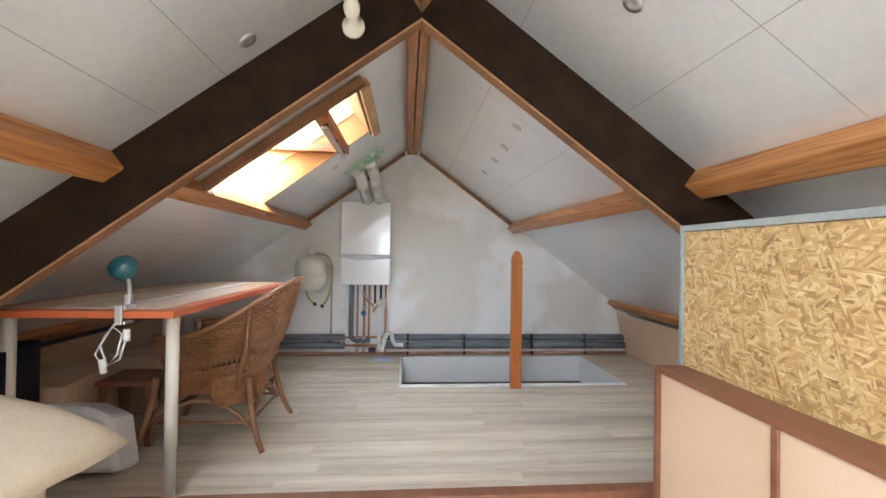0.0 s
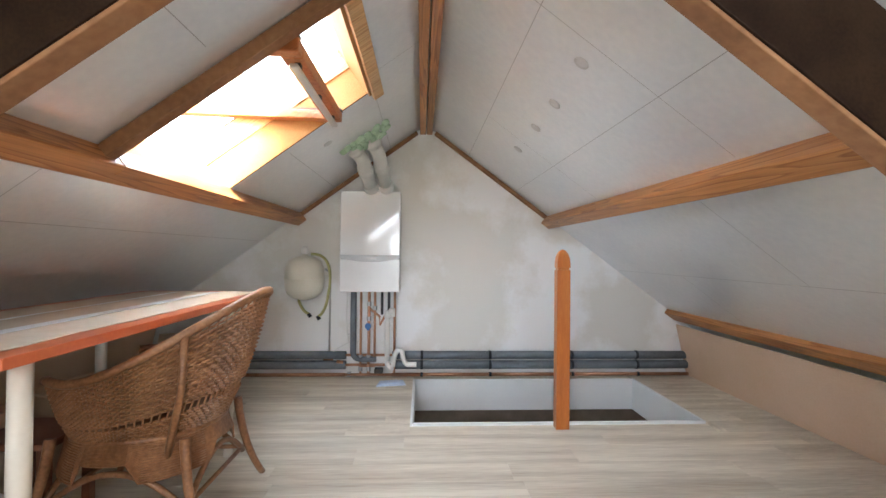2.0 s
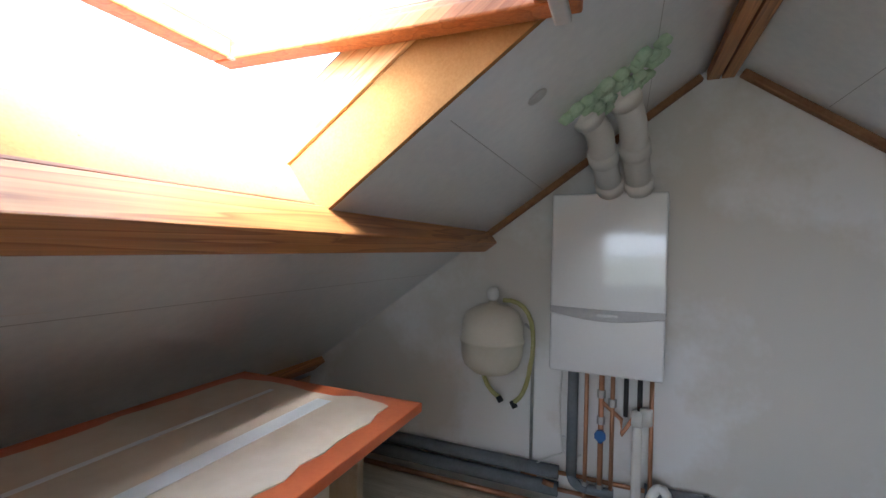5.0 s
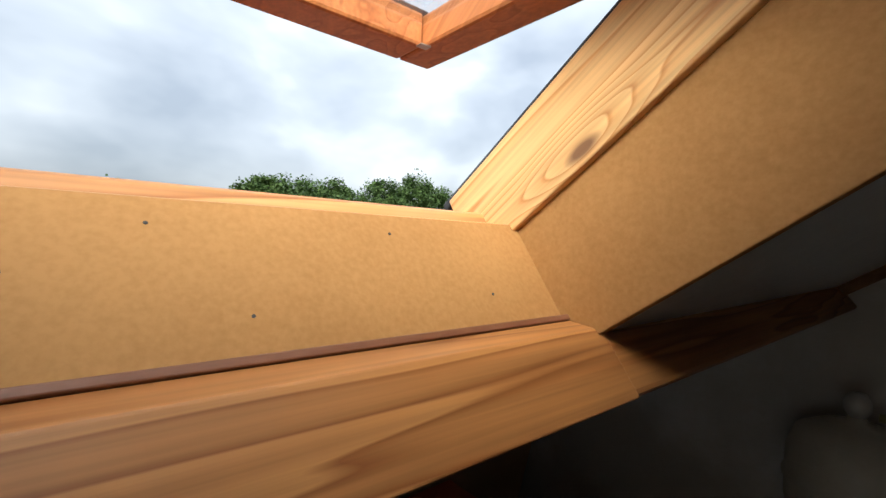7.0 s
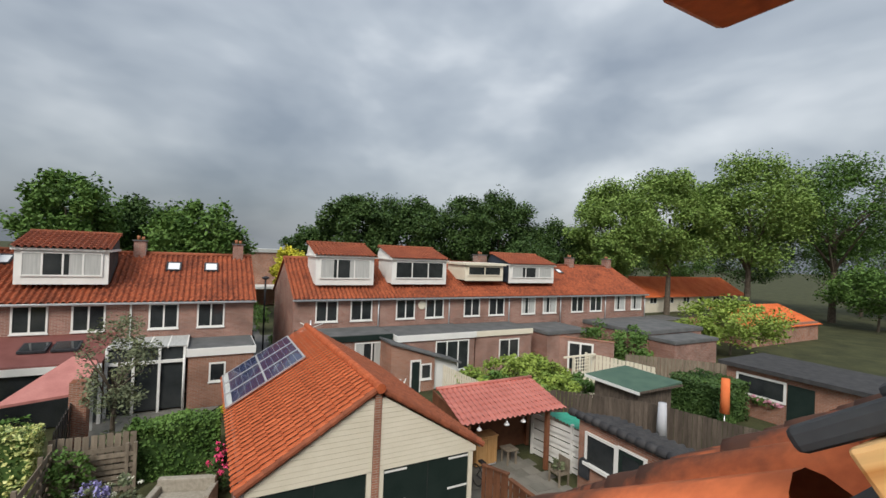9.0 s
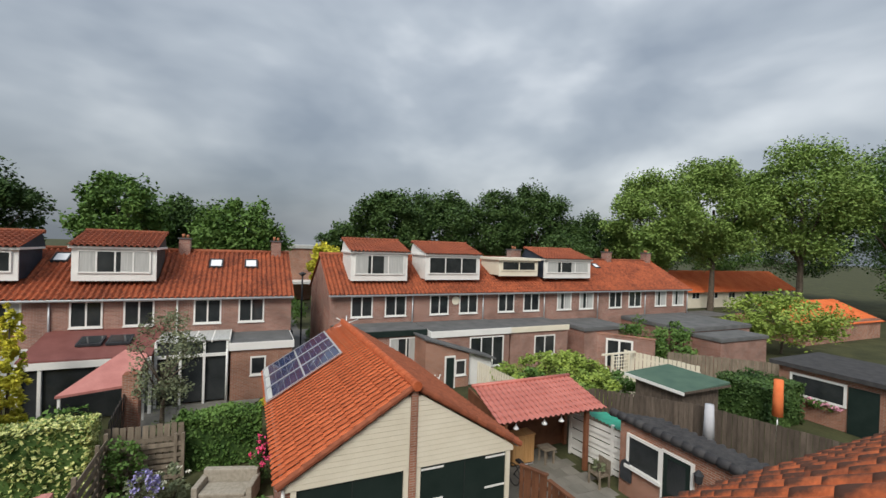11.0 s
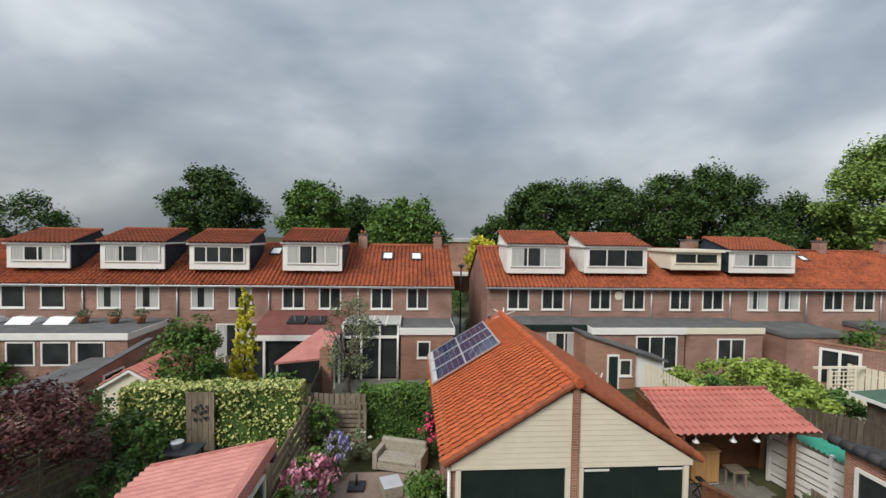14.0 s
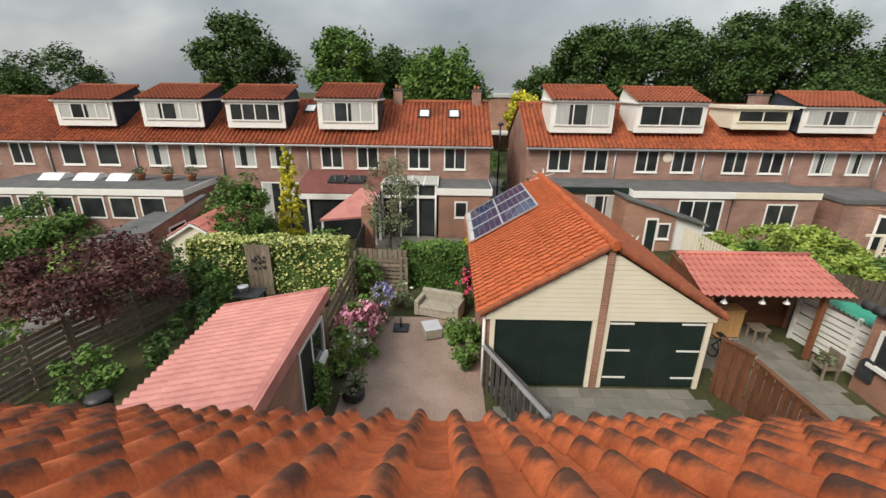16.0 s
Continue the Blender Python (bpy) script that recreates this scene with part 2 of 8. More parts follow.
M["mdf"] = material("raw_mdf", (0.33, 0.165, 0.054), (0.41, 0.215, 0.076), 5.0, 0.7, 0.04, 160, spread=(0.36, 0.64), fine_mix=0.5)
M["dark_beam"] = material("dark_stained_beam", (0.012, 0.006, 0.004), (0.030, 0.016, 0.009), 3.0, 0.6, 0.25, 40, stretch=(3, 3, 3))
M["beam_edge"] = material("worn_beam_edge", (0.20, 0.10, 0.05), (0.34, 0.18, 0.09), 4.0, 0.6, 0.25, 40)
M["post_wood"] = material("orange_varnished_wood", (0.36, 0.092, 0.014), (0.50, 0.165, 0.034), 3.0, 0.3, 0.06, 40, stretch=(6, 6, 0.5), coat=0.3)
M["white_paint"] = material("white_paint", (0.76, 0.77, 0.77), (0.82, 0.82, 0.81), 3.0, 0.4, 0.04, 60)
M["enamel"] = material("white_enamel", (0.80, 0.81, 0.82), (0.83, 0.84, 0.85), 1.0, 0.10, 0.0, 60, coat=0.4)
M["grey_band"] = material("grey_plastic", (0.42, 0.43, 0.45), (0.48, 0.49, 0.51), 4, 0.35, 0.02)
M["pvc_white"] = material("white_plastic_pipe", (0.74, 0.73, 0.70), (0.80, 0.79, 0.76), 4, 0.35, 0.02)
M["ivory"] = material("ivory_steel", (0.70, 0.66, 0.55), (0.76, 0.72, 0.62), 4, 0.35, 0.02)
M["foam_lag"] = material("grey_foam_lagging", (0.14, 0.16, 0.18), (0.20, 0.22, 0.25), 6, 0.8, 0.1)
M["copper"] = material("dull_copper", (0.45, 0.22, 0.12), (0.58, 0.32, 0.20), 9, 0.42, 0.05, metal=0.8)
M["steel"] = material("dull_steel", (0.42, 0.42, 0.42), (0.55, 0.55, 0.55), 8, 0.4, 0.05, metal=0.9)
M["black"] = material("black_plastic", (0.015, 0.015, 0.017), (0.03, 0.03, 0.032), 5, 0.5, 0.05)
M["blue_plastic"] = material("blue_plastic", (0.02, 0.10, 0.35), (0.03, 0.14, 0.42), 5, 0.4)
M["hose"] = material("yellowed_hose", (0.42, 0.40, 0.16), (0.52, 0.50, 0.24), 6, 0.5)
M["foam_green"] = material("green_foam", (0.42, 0.60, 0.42), (0.60, 0.76, 0.58), 12, 0.8, 0.5, bump_dist=0.02)
M["osb"] = strand_board("osb_board")
M["galv"] = material("galvanised_profile", (0.30, 0.35, 0.34), (0.40, 0.45, 0.44), 8, 0.45, 0.05, metal=0.5)
M["hardboard"] = material("pale_hardboard", (0.60, 0.42, 0.28), (0.66, 0.48, 0.34), 2.5, 0.55, 0.04, 80)
M["red_wood"] = material("red_brown_wood", (0.16, 0.06, 0.03), (0.24, 0.10, 0.05), 4, 0.45, 0.08, stretch=(4, 0.6, 4))
M["stair_brown"] = material("dull_brown_boarding", (0.19, 0.145, 0.115), (0.26, 0.205, 0.165), 2, 0.6, 0.08, stretch=(4, 0.6, 4))
M["red_table"] = material("orange_red_table_top", (0.56, 0.12, 0.04), (0.64, 0.17, 0.06), 2, 0.35, 0.02)
M["cardboard"] = material("brown_cardboard", (0.52, 0.38, 0.25), (0.60, 0.46, 0.32), 3, 0.8, 0.06, stretch=(1, 14, 1))
M["paper"] = material("kraft_paper", (0.62, 0.50, 0.38), (0.70, 0.59, 0.47), 2.0, 0.75, 0.08, 20)
M["rattan"] = material("brown_rattan", (0.17, 0.075, 0.03), (0.33, 0.16, 0.07), 9, 0.45, 0.2, 70, fine_mix=0.5)
M["leg_white"] = material("cream_tube", (0.66, 0.62, 0.54), (0.72, 0.68, 0.60), 3, 0.35)
M["linen"] = material("cream_linen", (0.62, 0.54, 0.40), (0.72, 0.65, 0.52), 3, 0.9, 0.4, 60, bump_dist=0.01)
M["teal"] = material("teal_enamel", (0.02, 0.11, 0.14), (0.04, 0.16, 0.19), 3, 0.25, 0.0, coat=0.4)
M["dark_cloth"] = material("dark_cloth", (0.012, 0.013, 0.02), (0.025, 0.025, 0.035), 6, 0.9, 0.3)
M["glass"] = glass_material("clear_glass")
M["zinc"] = material("grey_flashing", (0.026, 0.029, 0.033), (0.05, 0.054, 0.06), 5, 0.6, 0.1, 60)
M["gutter"] = material("zinc_gutter", (0.40, 0.42, 0.44), (0.52, 0.54, 0.56), 5, 0.45, 0.05, metal=0.6)
M["brick_yz"] = brick_material("red_brown_brick", (0.22, 0.095, 0.070), (0.33, 0.155, 0.115), (0.36, 0.30, 0.26), "yz")
M["brick_xz"] = brick_material("red_brown_brick_side", (0.22, 0.095, 0.070), (0.33, 0.155, 0.115), (0.36, 0.30, 0.26), "xz")
M["brick2_yz"] = brick_material("orange_brick", (0.27, 0.105, 0.06), (0.37, 0.16, 0.10), (0.36, 0.30, 0.25), "yz")
M["brick2_xz"] = brick_material("orange_brick_side", (0.27, 0.105, 0.06), (0.37, 0.16, 0.10), (0.36, 0.30, 0.25), "xz")
M["tile"] = material("orange_clay_tile", (0.33, 0.075, 0.028), (0.54, 0.140, 0.055), 5, 0.75, 0.25, 40, vary=0.08)
M["tile_near"] = material("weathered_clay_tile", (0.40, 0.100, 0.038), (0.60, 0.160, 0.060), 9, 0.8, 0.4, 70, vary=0.14, spread=(0.38, 0.6), fine_mix=0.35)


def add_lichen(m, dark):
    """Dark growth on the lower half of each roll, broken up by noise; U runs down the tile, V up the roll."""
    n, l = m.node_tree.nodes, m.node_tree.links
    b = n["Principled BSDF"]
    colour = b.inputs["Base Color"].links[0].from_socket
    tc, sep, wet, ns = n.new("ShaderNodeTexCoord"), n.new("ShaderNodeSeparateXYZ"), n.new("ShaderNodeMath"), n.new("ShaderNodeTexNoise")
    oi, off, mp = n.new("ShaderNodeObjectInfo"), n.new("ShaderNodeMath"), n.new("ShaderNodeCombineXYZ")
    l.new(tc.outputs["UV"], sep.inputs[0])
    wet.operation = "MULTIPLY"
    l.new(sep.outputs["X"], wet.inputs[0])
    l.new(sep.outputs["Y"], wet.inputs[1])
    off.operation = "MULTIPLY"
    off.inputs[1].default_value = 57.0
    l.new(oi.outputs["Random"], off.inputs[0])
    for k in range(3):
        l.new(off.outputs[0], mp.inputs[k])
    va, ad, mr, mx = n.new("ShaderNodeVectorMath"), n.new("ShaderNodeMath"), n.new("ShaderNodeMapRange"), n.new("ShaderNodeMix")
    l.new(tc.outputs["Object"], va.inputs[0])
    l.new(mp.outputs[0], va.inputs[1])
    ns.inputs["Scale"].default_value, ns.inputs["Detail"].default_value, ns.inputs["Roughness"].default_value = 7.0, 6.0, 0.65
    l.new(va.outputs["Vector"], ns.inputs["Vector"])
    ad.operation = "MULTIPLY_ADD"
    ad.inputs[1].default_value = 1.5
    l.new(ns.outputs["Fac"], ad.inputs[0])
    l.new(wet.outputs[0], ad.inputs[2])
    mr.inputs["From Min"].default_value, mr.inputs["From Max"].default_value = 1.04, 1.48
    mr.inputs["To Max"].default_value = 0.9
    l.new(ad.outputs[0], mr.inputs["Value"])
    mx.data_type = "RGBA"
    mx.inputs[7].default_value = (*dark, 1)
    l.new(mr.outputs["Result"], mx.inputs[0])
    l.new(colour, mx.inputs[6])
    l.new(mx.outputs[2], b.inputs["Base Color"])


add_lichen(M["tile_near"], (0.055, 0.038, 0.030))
M["tile_far"] = material("far_clay_tile", (0.16, 0.048, 0.028), (0.43, 0.120, 0.054), 0.8, 0.8, 0.2, 5.0, spread=(0.36, 0.64), fine_mix=0.6)
M["tile_dormer"] = material("dormer_clay_tile", (0.20, 0.06, 0.034), (0.34, 0.10, 0.05), 0.9, 0.8, 0.2, 9, spread=(0.32, 0.68), fine_mix=0.45)
M["tile_bright"] = material("bright_clay_tile", (0.52, 0.11, 0.034), (0.66, 0.18, 0.06), 0.7, 0.8, 0.2, 9)
M["red_roofing"] = material("dark_red_roofing", (0.15, 0.055, 0.048), (0.21, 0.085, 0.075), 1.5, 0.6, 0.1)
M["ridge_tile"] = material("brown_ridge_tile", (0.17, 0.055, 0.03), (0.32, 0.10, 0.05), 4, 0.8, 0.2, vary=0.15)
M["pink_sheet"] = material("salmon_tile_sheet", (0.40, 0.150, 0.130), (0.52, 0.220, 0.190), 2.0, 0.55, 0.08, 30)
M["red_sheet"] = material("red_tile_sheet", (0.42, 0.13, 0.10), (0.54, 0.19, 0.15), 1.4, 0.45, 0.06, 30)
M["anthracite"] = material("anthracite_tile", (0.035, 0.035, 0.038), (0.07, 0.068, 0.068), 3, 0.75, 0.3)
M["felt"] = material("roof_felt", (0.09, 0.095, 0.095), (0.15, 0.15, 0.15), 1.5, 0.9, 0.2)
M["felt_green"] = material("green_roof_felt", (0.06, 0.11, 0.085), (0.09, 0.15, 0.11), 1.5, 0.9, 0.2)
M["white_wood"] = material("white_painted_wood", (0.70, 0.70, 0.67), (0.78, 0.78, 0.75), 2, 0.5, 0.05, 30)
M["cream_board"] = material("cream_cladding", (0.68, 0.63, 0.50), (0.76, 0.71, 0.58), 1.5, 0.5, 0.05, 30)
M["dormer_blue"] = material("dark_blue_slate_cheek", (0.02, 0.028, 0.04), (0.04, 0.05, 0.07), 2, 0.6, 0.1)
M["door_dark"] = material("dark_green_door", (0.010, 0.020, 0.017), (0.018, 0.030, 0.026), 2, 0.6, 0.05)
M["fence"] = material("weathered_fence_wood", (0.14, 0.115, 0.085), (0.25, 0.21, 0.16), 3, 0.85, 0.3, 50, stretch=(3, 3, 1), vary=0.15)
M["fence_brown"] = material("brown_stained_fence", (0.10, 0.042, 0.022), (0.17, 0.075, 0.04), 3, 0.7, 0.2, 50, vary=0.12)
M["fence_dark"] = material("dark_weathered_fence_wood", (0.060, 0.048, 0.038), (0.125, 0.10, 0.08), 3, 0.85, 0.3, 50, stretch=(3, 3, 1), vary=0.2)
M["fence_grey"] = material("dark_grey_fence", (0.045, 0.040, 0.038), (0.085, 0.075, 0.07), 3, 0.8, 0.2, 50, vary=0.12)
M["paving"] = material("grey_concrete_paving", (0.15, 0.145, 0.125), (0.23, 0.22, 0.19), 1.6, 0.9, 0.2, 50, vary=0.12)
M["gravel"] = material("pinkish_gravel", (0.20, 0.145, 0.115), (0.40, 0.30, 0.25), 0.9, 0.95, 0.7, 45, spread=(0.36, 0.64), bump_dist=0.02, fine_mix=0.55)
M["soil"] = material("garden_soil", (0.035, 0.038, 0.018), (0.075, 0.08, 0.035), 0.6, 0.95, 0.5, 9, bump_dist=0.05)
M["asphalt"] = material("asphalt", (0.10, 0.10, 0.10), (0.16, 0.155, 0.15), 1.0, 0.9, 0.2)
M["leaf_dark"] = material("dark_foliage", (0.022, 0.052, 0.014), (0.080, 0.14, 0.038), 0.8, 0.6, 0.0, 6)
M["leaf_mid"] = material("green_foliage", (0.045, 0.10, 0.020), (0.135, 0.235, 0.055), 0.8, 0.6, 0.0, 6)
M["leaf_light"] = material("light_foliage", (0.10, 0.18, 0.035), (0.24, 0.34, 0.09), 0.8, 0.6, 0.0, 6)
M["leaf_lime"] = material("lime_green_foliage", (0.13, 0.20, 0.035), (0.33, 0.43, 0.09), 0.8, 0.6, 0.0, 6)
M["leaf_yellow"] = material("yellow_foliage", (0.34, 0.36, 0.03), (0.70, 0.62, 0.07), 1.2, 0.6, 0.0, 6)
M["leaf_ivy"] = material("variegated_ivy", (0.10, 0.18, 0.035), (0.68, 0.68, 0.26), 8, 0.5, 0.0, 22, spread=(0.42, 0.58))
M["leaf_red"] = material("purple_red_foliage", (0.050, 0.018, 0.020), (0.13, 0.055, 0.050), 1.2, 0.6, 0.0, 6)
M["leaf_grey"] = material("grey_green_foliage", (0.10, 0.13, 0.07), (0.21, 0.23, 0.13), 1.2, 0.6, 0.0, 6)
M["petal_pink"] = material("pink_petals", (0.60, 0.20, 0.32), (0.78, 0.46, 0.54), 8, 0.6, 0.0)
M["petal_white"] = material("white_petals", (0.66, 0.68, 0.52), (0.82, 0.82, 0.74), 8, 0.6, 0.0)
M["petal_blue"] = material("lilac_petals", (0.26, 0.24, 0.50), (0.42, 0.40, 0.66), 8, 0.6, 0.0)
M["petal_red"] = material("magenta_petals", (0.60, 0.03, 0.12), (0.75, 0.10, 0.22), 8, 0.6, 0.0)
M["bark"] = material("tree_bark", (0.07, 0.055, 0.04), (0.14, 0.115, 0.09), 4, 0.9, 0.5)
M["solar"] = material("solar_cell", (0.014, 0.024, 0.075), (0.024, 0.040, 0.11), 2, 0.15, 0.0, coat=0.6)
M["alu"] = material("aluminium", (0.62, 0.63, 0.64), (0.70, 0.71, 0.72), 6, 0.35, 0.03, metal=0.7)
M["wicker"] = material("grey_wicker", (0.26, 0.235, 0.19), (0.38, 0.35, 0.29), 10, 0.8, 0.4, 60)
M["terracotta"] = material("terracotta", (0.30, 0.12, 0.06), (0.40, 0.18, 0.10), 4, 0.8)
M["dark_beam"].node_tree.nodes["Principled BSDF"].inputs["Specular IOR Level"].default_value = 0.08
M["orange_cloth"] = material("orange_canvas", (0.70, 0.16, 0.05), (0.78, 0.22, 0.08), 3, 0.8)
M["grey_cloth"] = material("grey_canvas", (0.42, 0.43, 0.46), (0.52, 0.53, 0.56), 3, 0.8)
M["green_sheet"] = material("green_corrugated", (0.02, 0.24, 0.16), (0.04, 0.32, 0.22), 3, 0.5)
M["pane"] = material("dark_window_glass", (0.012, 0.015, 0.017), (0.045, 0.05, 0.052), 0.9, 0.05, 0.0)
M["curtain"] = material("pale_curtain", (0.36, 0.37, 0.36), (0.50, 0.51, 0.49), 2, 0.8, 0.1, stretch=(1, 9, 0.5))


# ---- mesh helpers ----
def box_into(bm, lo, hi, m=None):
    v = [bm.verts.new((x, y, z)) for x in (lo[0], hi[0]) for y in (lo[1], hi[1]) for z in (lo[2], hi[2])]
    if m is not None:
        for k in v:
            k.co = m @ k.co
    for q in ((0, 1, 3, 2), (4, 6, 7, 5), (0, 4, 5, 1), (2, 3, 7, 6), (0, 2, 6, 4), (1, 5, 7, 3)):
        bm.faces.new([v[i] for i in q])


def prism_into(bm, outline, a, b, axis=1):
    """A flat outline of two coordinates pushed from a to b along the axis (0, 1 or 2)."""
    def at(p, d):
        c = [p[0], p[1]]
        c.insert(axis, d)
        return bm.verts.new(c)
    r0, r1 = [at(p, a) for p in outline], [at(p, b) for p in outline]
    bm.faces.new(r0)
    bm.faces.new(r1[::-1])
    k = len(outline)
    for i in range(k):
        bm.faces.new((r0[i], r1[i], r1[(i + 1) % k], r0[(i + 1) % k]))


def tube_into(bm, pts, r, seg=8, r_end=None, caps=True):
    """A round bar along the points; r may taper to r_end."""
    pts = [Vector(p) for p in pts]
    rings, up = [], Vector((0.31, 0.17, 0.93))
    for i, p in enumerate(pts):
        d = (pts[min(i + 1, len(pts) - 1)] - pts[max(i - 1, 0)]).normalized()
        if abs(d.dot(up)) > 0.97:
            up = Vector((0.9, 0.3, 0.1))
        u = d.cross(up).normalized()
        w = d.cross(u)
        f = r if r_end is None else r + (r_end - r) * i / (len(pts) - 1)
        rings.append([bm.verts.new(p + f * (math.cos(2 * math.pi * k / seg) * u + math.sin(2 * math.pi * k / seg) * w)) for k in range(seg)])
    for a, b in zip(rings, rings[1:]):
        for k in range(seg):
            bm.faces.new((a[k], a[(k + 1) % seg], b[(k + 1) % seg], b[k]))
    if caps:
        bm.faces.new(rings[0][::-1])
        bm.faces.new(rings[-1])


def lathe_into(bm, outline, centre, seg=20):
    """Turns an outline of (radius, height) about the upright through the centre."""
    rings = [[bm.verts.new((centre[0] + r * math.cos(2 * math.pi * k / seg), centre[1] + r * math.sin(2 * math.pi * k / seg), centre[2] + z))
              for k in range(seg)] for r, z in outline]
    for a, b in zip(rings, rings[1:]):
        for k in range(seg):
            bm.faces.new((a[k], a[(k + 1) % seg], b[(k + 1) % seg], b[k]))
    bm.faces.new(rings[0][::-1])
    bm.faces.new(rings[-1])


def finish(name, bm, mat, parent=None, bevel=0.0, smooth=False):
    bmesh.ops.recalc_face_normals(bm, faces=bm.faces)
    me = bpy.data.meshes.new(name)
    bm.to_mesh(me)
    bm.free()
    me.materials.append(M[mat] if isinstance(mat, str) else mat)
    if smooth:
        for p in me.polygons:
            p.use_smooth = True
    ob = new(name, me)
    if parent:
        ob.parent = parent
        ob.matrix_parent_inverse = parent.matrix_basis.inverted()
    if bevel:
        b = ob.modifiers.new("edge", "BEVEL")
        b.width, b.segments, b.limit_method = bevel, 2, "ANGLE"
    return ob


def block(name, lo, hi, mat, parent=None, bevel=0.0, m=None):
    bm = bmesh.new()
    box_into(bm, lo, hi, m)
    return finish(name, bm, mat, parent, bevel)


def parts(name, items, mat, parent=None, bevel=0.0, m=None):
    """One object for each box."""
    for lo, hi in items:
        ob = block(name, lo, hi, mat, parent, bevel, m)
    return ob


def blocks(name, items, mat, parent=None, bevel=0.0, m=None):
    bm = bmesh.new()
    for lo, hi in items:
        box_into(bm, lo, hi, m)
    return finish(name, bm, mat, parent, bevel)


def tubes(name, lines, r, mat, parent=None, seg=8, smooth=True):
    if parent and 1 < len(lines) <= 8:
        return [tubes(name, [pts], r, mat, parent, seg, smooth) for pts in lines]
    bm = bmesh.new()
    for pts in lines:
        tube_into(bm, pts, r, seg)
    return finish(name, bm, mat, parent, 0, smooth)


def empty(name, at=(0, 0, 0), **tags):
    ob = new(name)
    ob.matrix_basis = Matrix.Translation(at)
    return tagged(ob, **tags)


def structure(ob, label):
    return tagged(ob, label=label, kind="structure")


def arc(p0, p1, p2, steps=8):
    """Points of a curve from p0 to p2 pulled towards p1."""
    p0, p1, p2 = Vector(p0), Vector(p1), Vector(p2)
    return [(1 - t) ** 2 * p0 + 2 * t * (1 - t) * p1 + t * t * p2 for t in (i / steps for i in range(steps + 1))]


# ---- the roof's frame: s metres down the slope from the ridge, y along it, h out from the inner face ----
RX, RZ, CS, SN = 0.92, 2.43, 0.806, 0.592


def roof_l(s, y, h):
    return Vector((RX - CS * s - SN * h, y, RZ - SN * s + CS * h))


def roof_r(s, y, h):
    return Vector((RX + CS * s + SN * h, y, RZ - SN * s + CS * h))


ROOF_L = Matrix(((-CS, 0, -SN, RX), (0, 1, 0, 0), (-SN, 0, CS, RZ), (0, 0, 0, 1)))
ROOF_R = Matrix(((CS, 0, SN, RX), (0, 1, 0, 0), (-SN, 0, CS, RZ), (0, 0, 0, 1)))
WALL_Y, BACK_Y = 4.58, -2.6
GROUND = -5.5
EAVE_S = 4.7

# ---- attic: floor, walls, roof ----
floor = structure(blocks("floor", [((-2.4, BACK_Y, -0.25), (0.82, WALL_Y, -0.012)), ((2.92, BACK_Y, -0.25), (4.2, WALL_Y, -0.012)),
                                   ((0.82, BACK_Y, -0.25), (2.92, 3.36, -0.012)), ((0.82, 4.42, -0.25), (2.92, WALL_Y, -0.012))],
                         "laminate"), "grey-beige oak laminate floor with a stairwell opening")


def gable(name, y0, y1, label):
    bm = bmesh.new()
    prism_into(bm, [(RX - 3.4, -0.25), (RX + 3.4, -0.25), (RX + 3.4, 0.02), (RX, RZ + 0.06), (RX - 3.4, 0.02)], y0, y1)
    return structure(finish(name, bm, "plaster"), label)


gable("wall_far", WALL_Y, WALL_Y + 0.12, "white patchy plastered gable wall")
bm = bmesh.new()
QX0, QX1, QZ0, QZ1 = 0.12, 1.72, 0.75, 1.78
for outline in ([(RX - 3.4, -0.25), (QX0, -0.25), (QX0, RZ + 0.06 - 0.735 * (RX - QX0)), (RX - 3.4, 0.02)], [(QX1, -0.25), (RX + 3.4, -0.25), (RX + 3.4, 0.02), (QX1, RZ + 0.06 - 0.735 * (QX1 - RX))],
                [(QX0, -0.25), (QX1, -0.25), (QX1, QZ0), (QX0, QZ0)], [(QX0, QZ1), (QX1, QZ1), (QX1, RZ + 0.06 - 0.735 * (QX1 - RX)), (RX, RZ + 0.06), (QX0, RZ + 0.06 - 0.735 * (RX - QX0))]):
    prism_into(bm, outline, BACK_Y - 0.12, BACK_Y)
structure(finish("wall_back", bm, "plaster"), "plain plastered gable wall with an added opening for fill light")
# Added area lamp, never in view, that fills the attic from behind.
back_fill = new("fill_in_back_opening", bpy.data.lights.new("fill_in_back_opening", "AREA"))
back_fill.data.shape, back_fill.data.size, back_fill.data.size_y, back_fill.data.energy, back_fill.data.color = "RECTANGLE", 1.58, 1.0, BACK_FILL, (0.93, 0.97, 1.0)
# Second added lamp, out of view, brightening the boards near the start.
rear = new("fill_in_rear_slope", bpy.data.lights.new("fill_in_rear_slope", "AREA"))
rear.data.shape, rear.data.size, rear.data.size_y, rear.data.energy, rear.data.color = "RECTANGLE", 1.0, 1.0, REAR_FILL, (0.93, 0.97, 1.0)
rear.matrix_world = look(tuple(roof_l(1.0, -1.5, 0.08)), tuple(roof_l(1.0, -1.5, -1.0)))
back_fill.matrix_world = look(((QX0 + QX1) / 2, BACK_Y - 0.06, (QZ0 + QZ1) / 2), ((QX0 + QX1) / 2, 2, (QZ0 + QZ1) / 2 - 0.1))

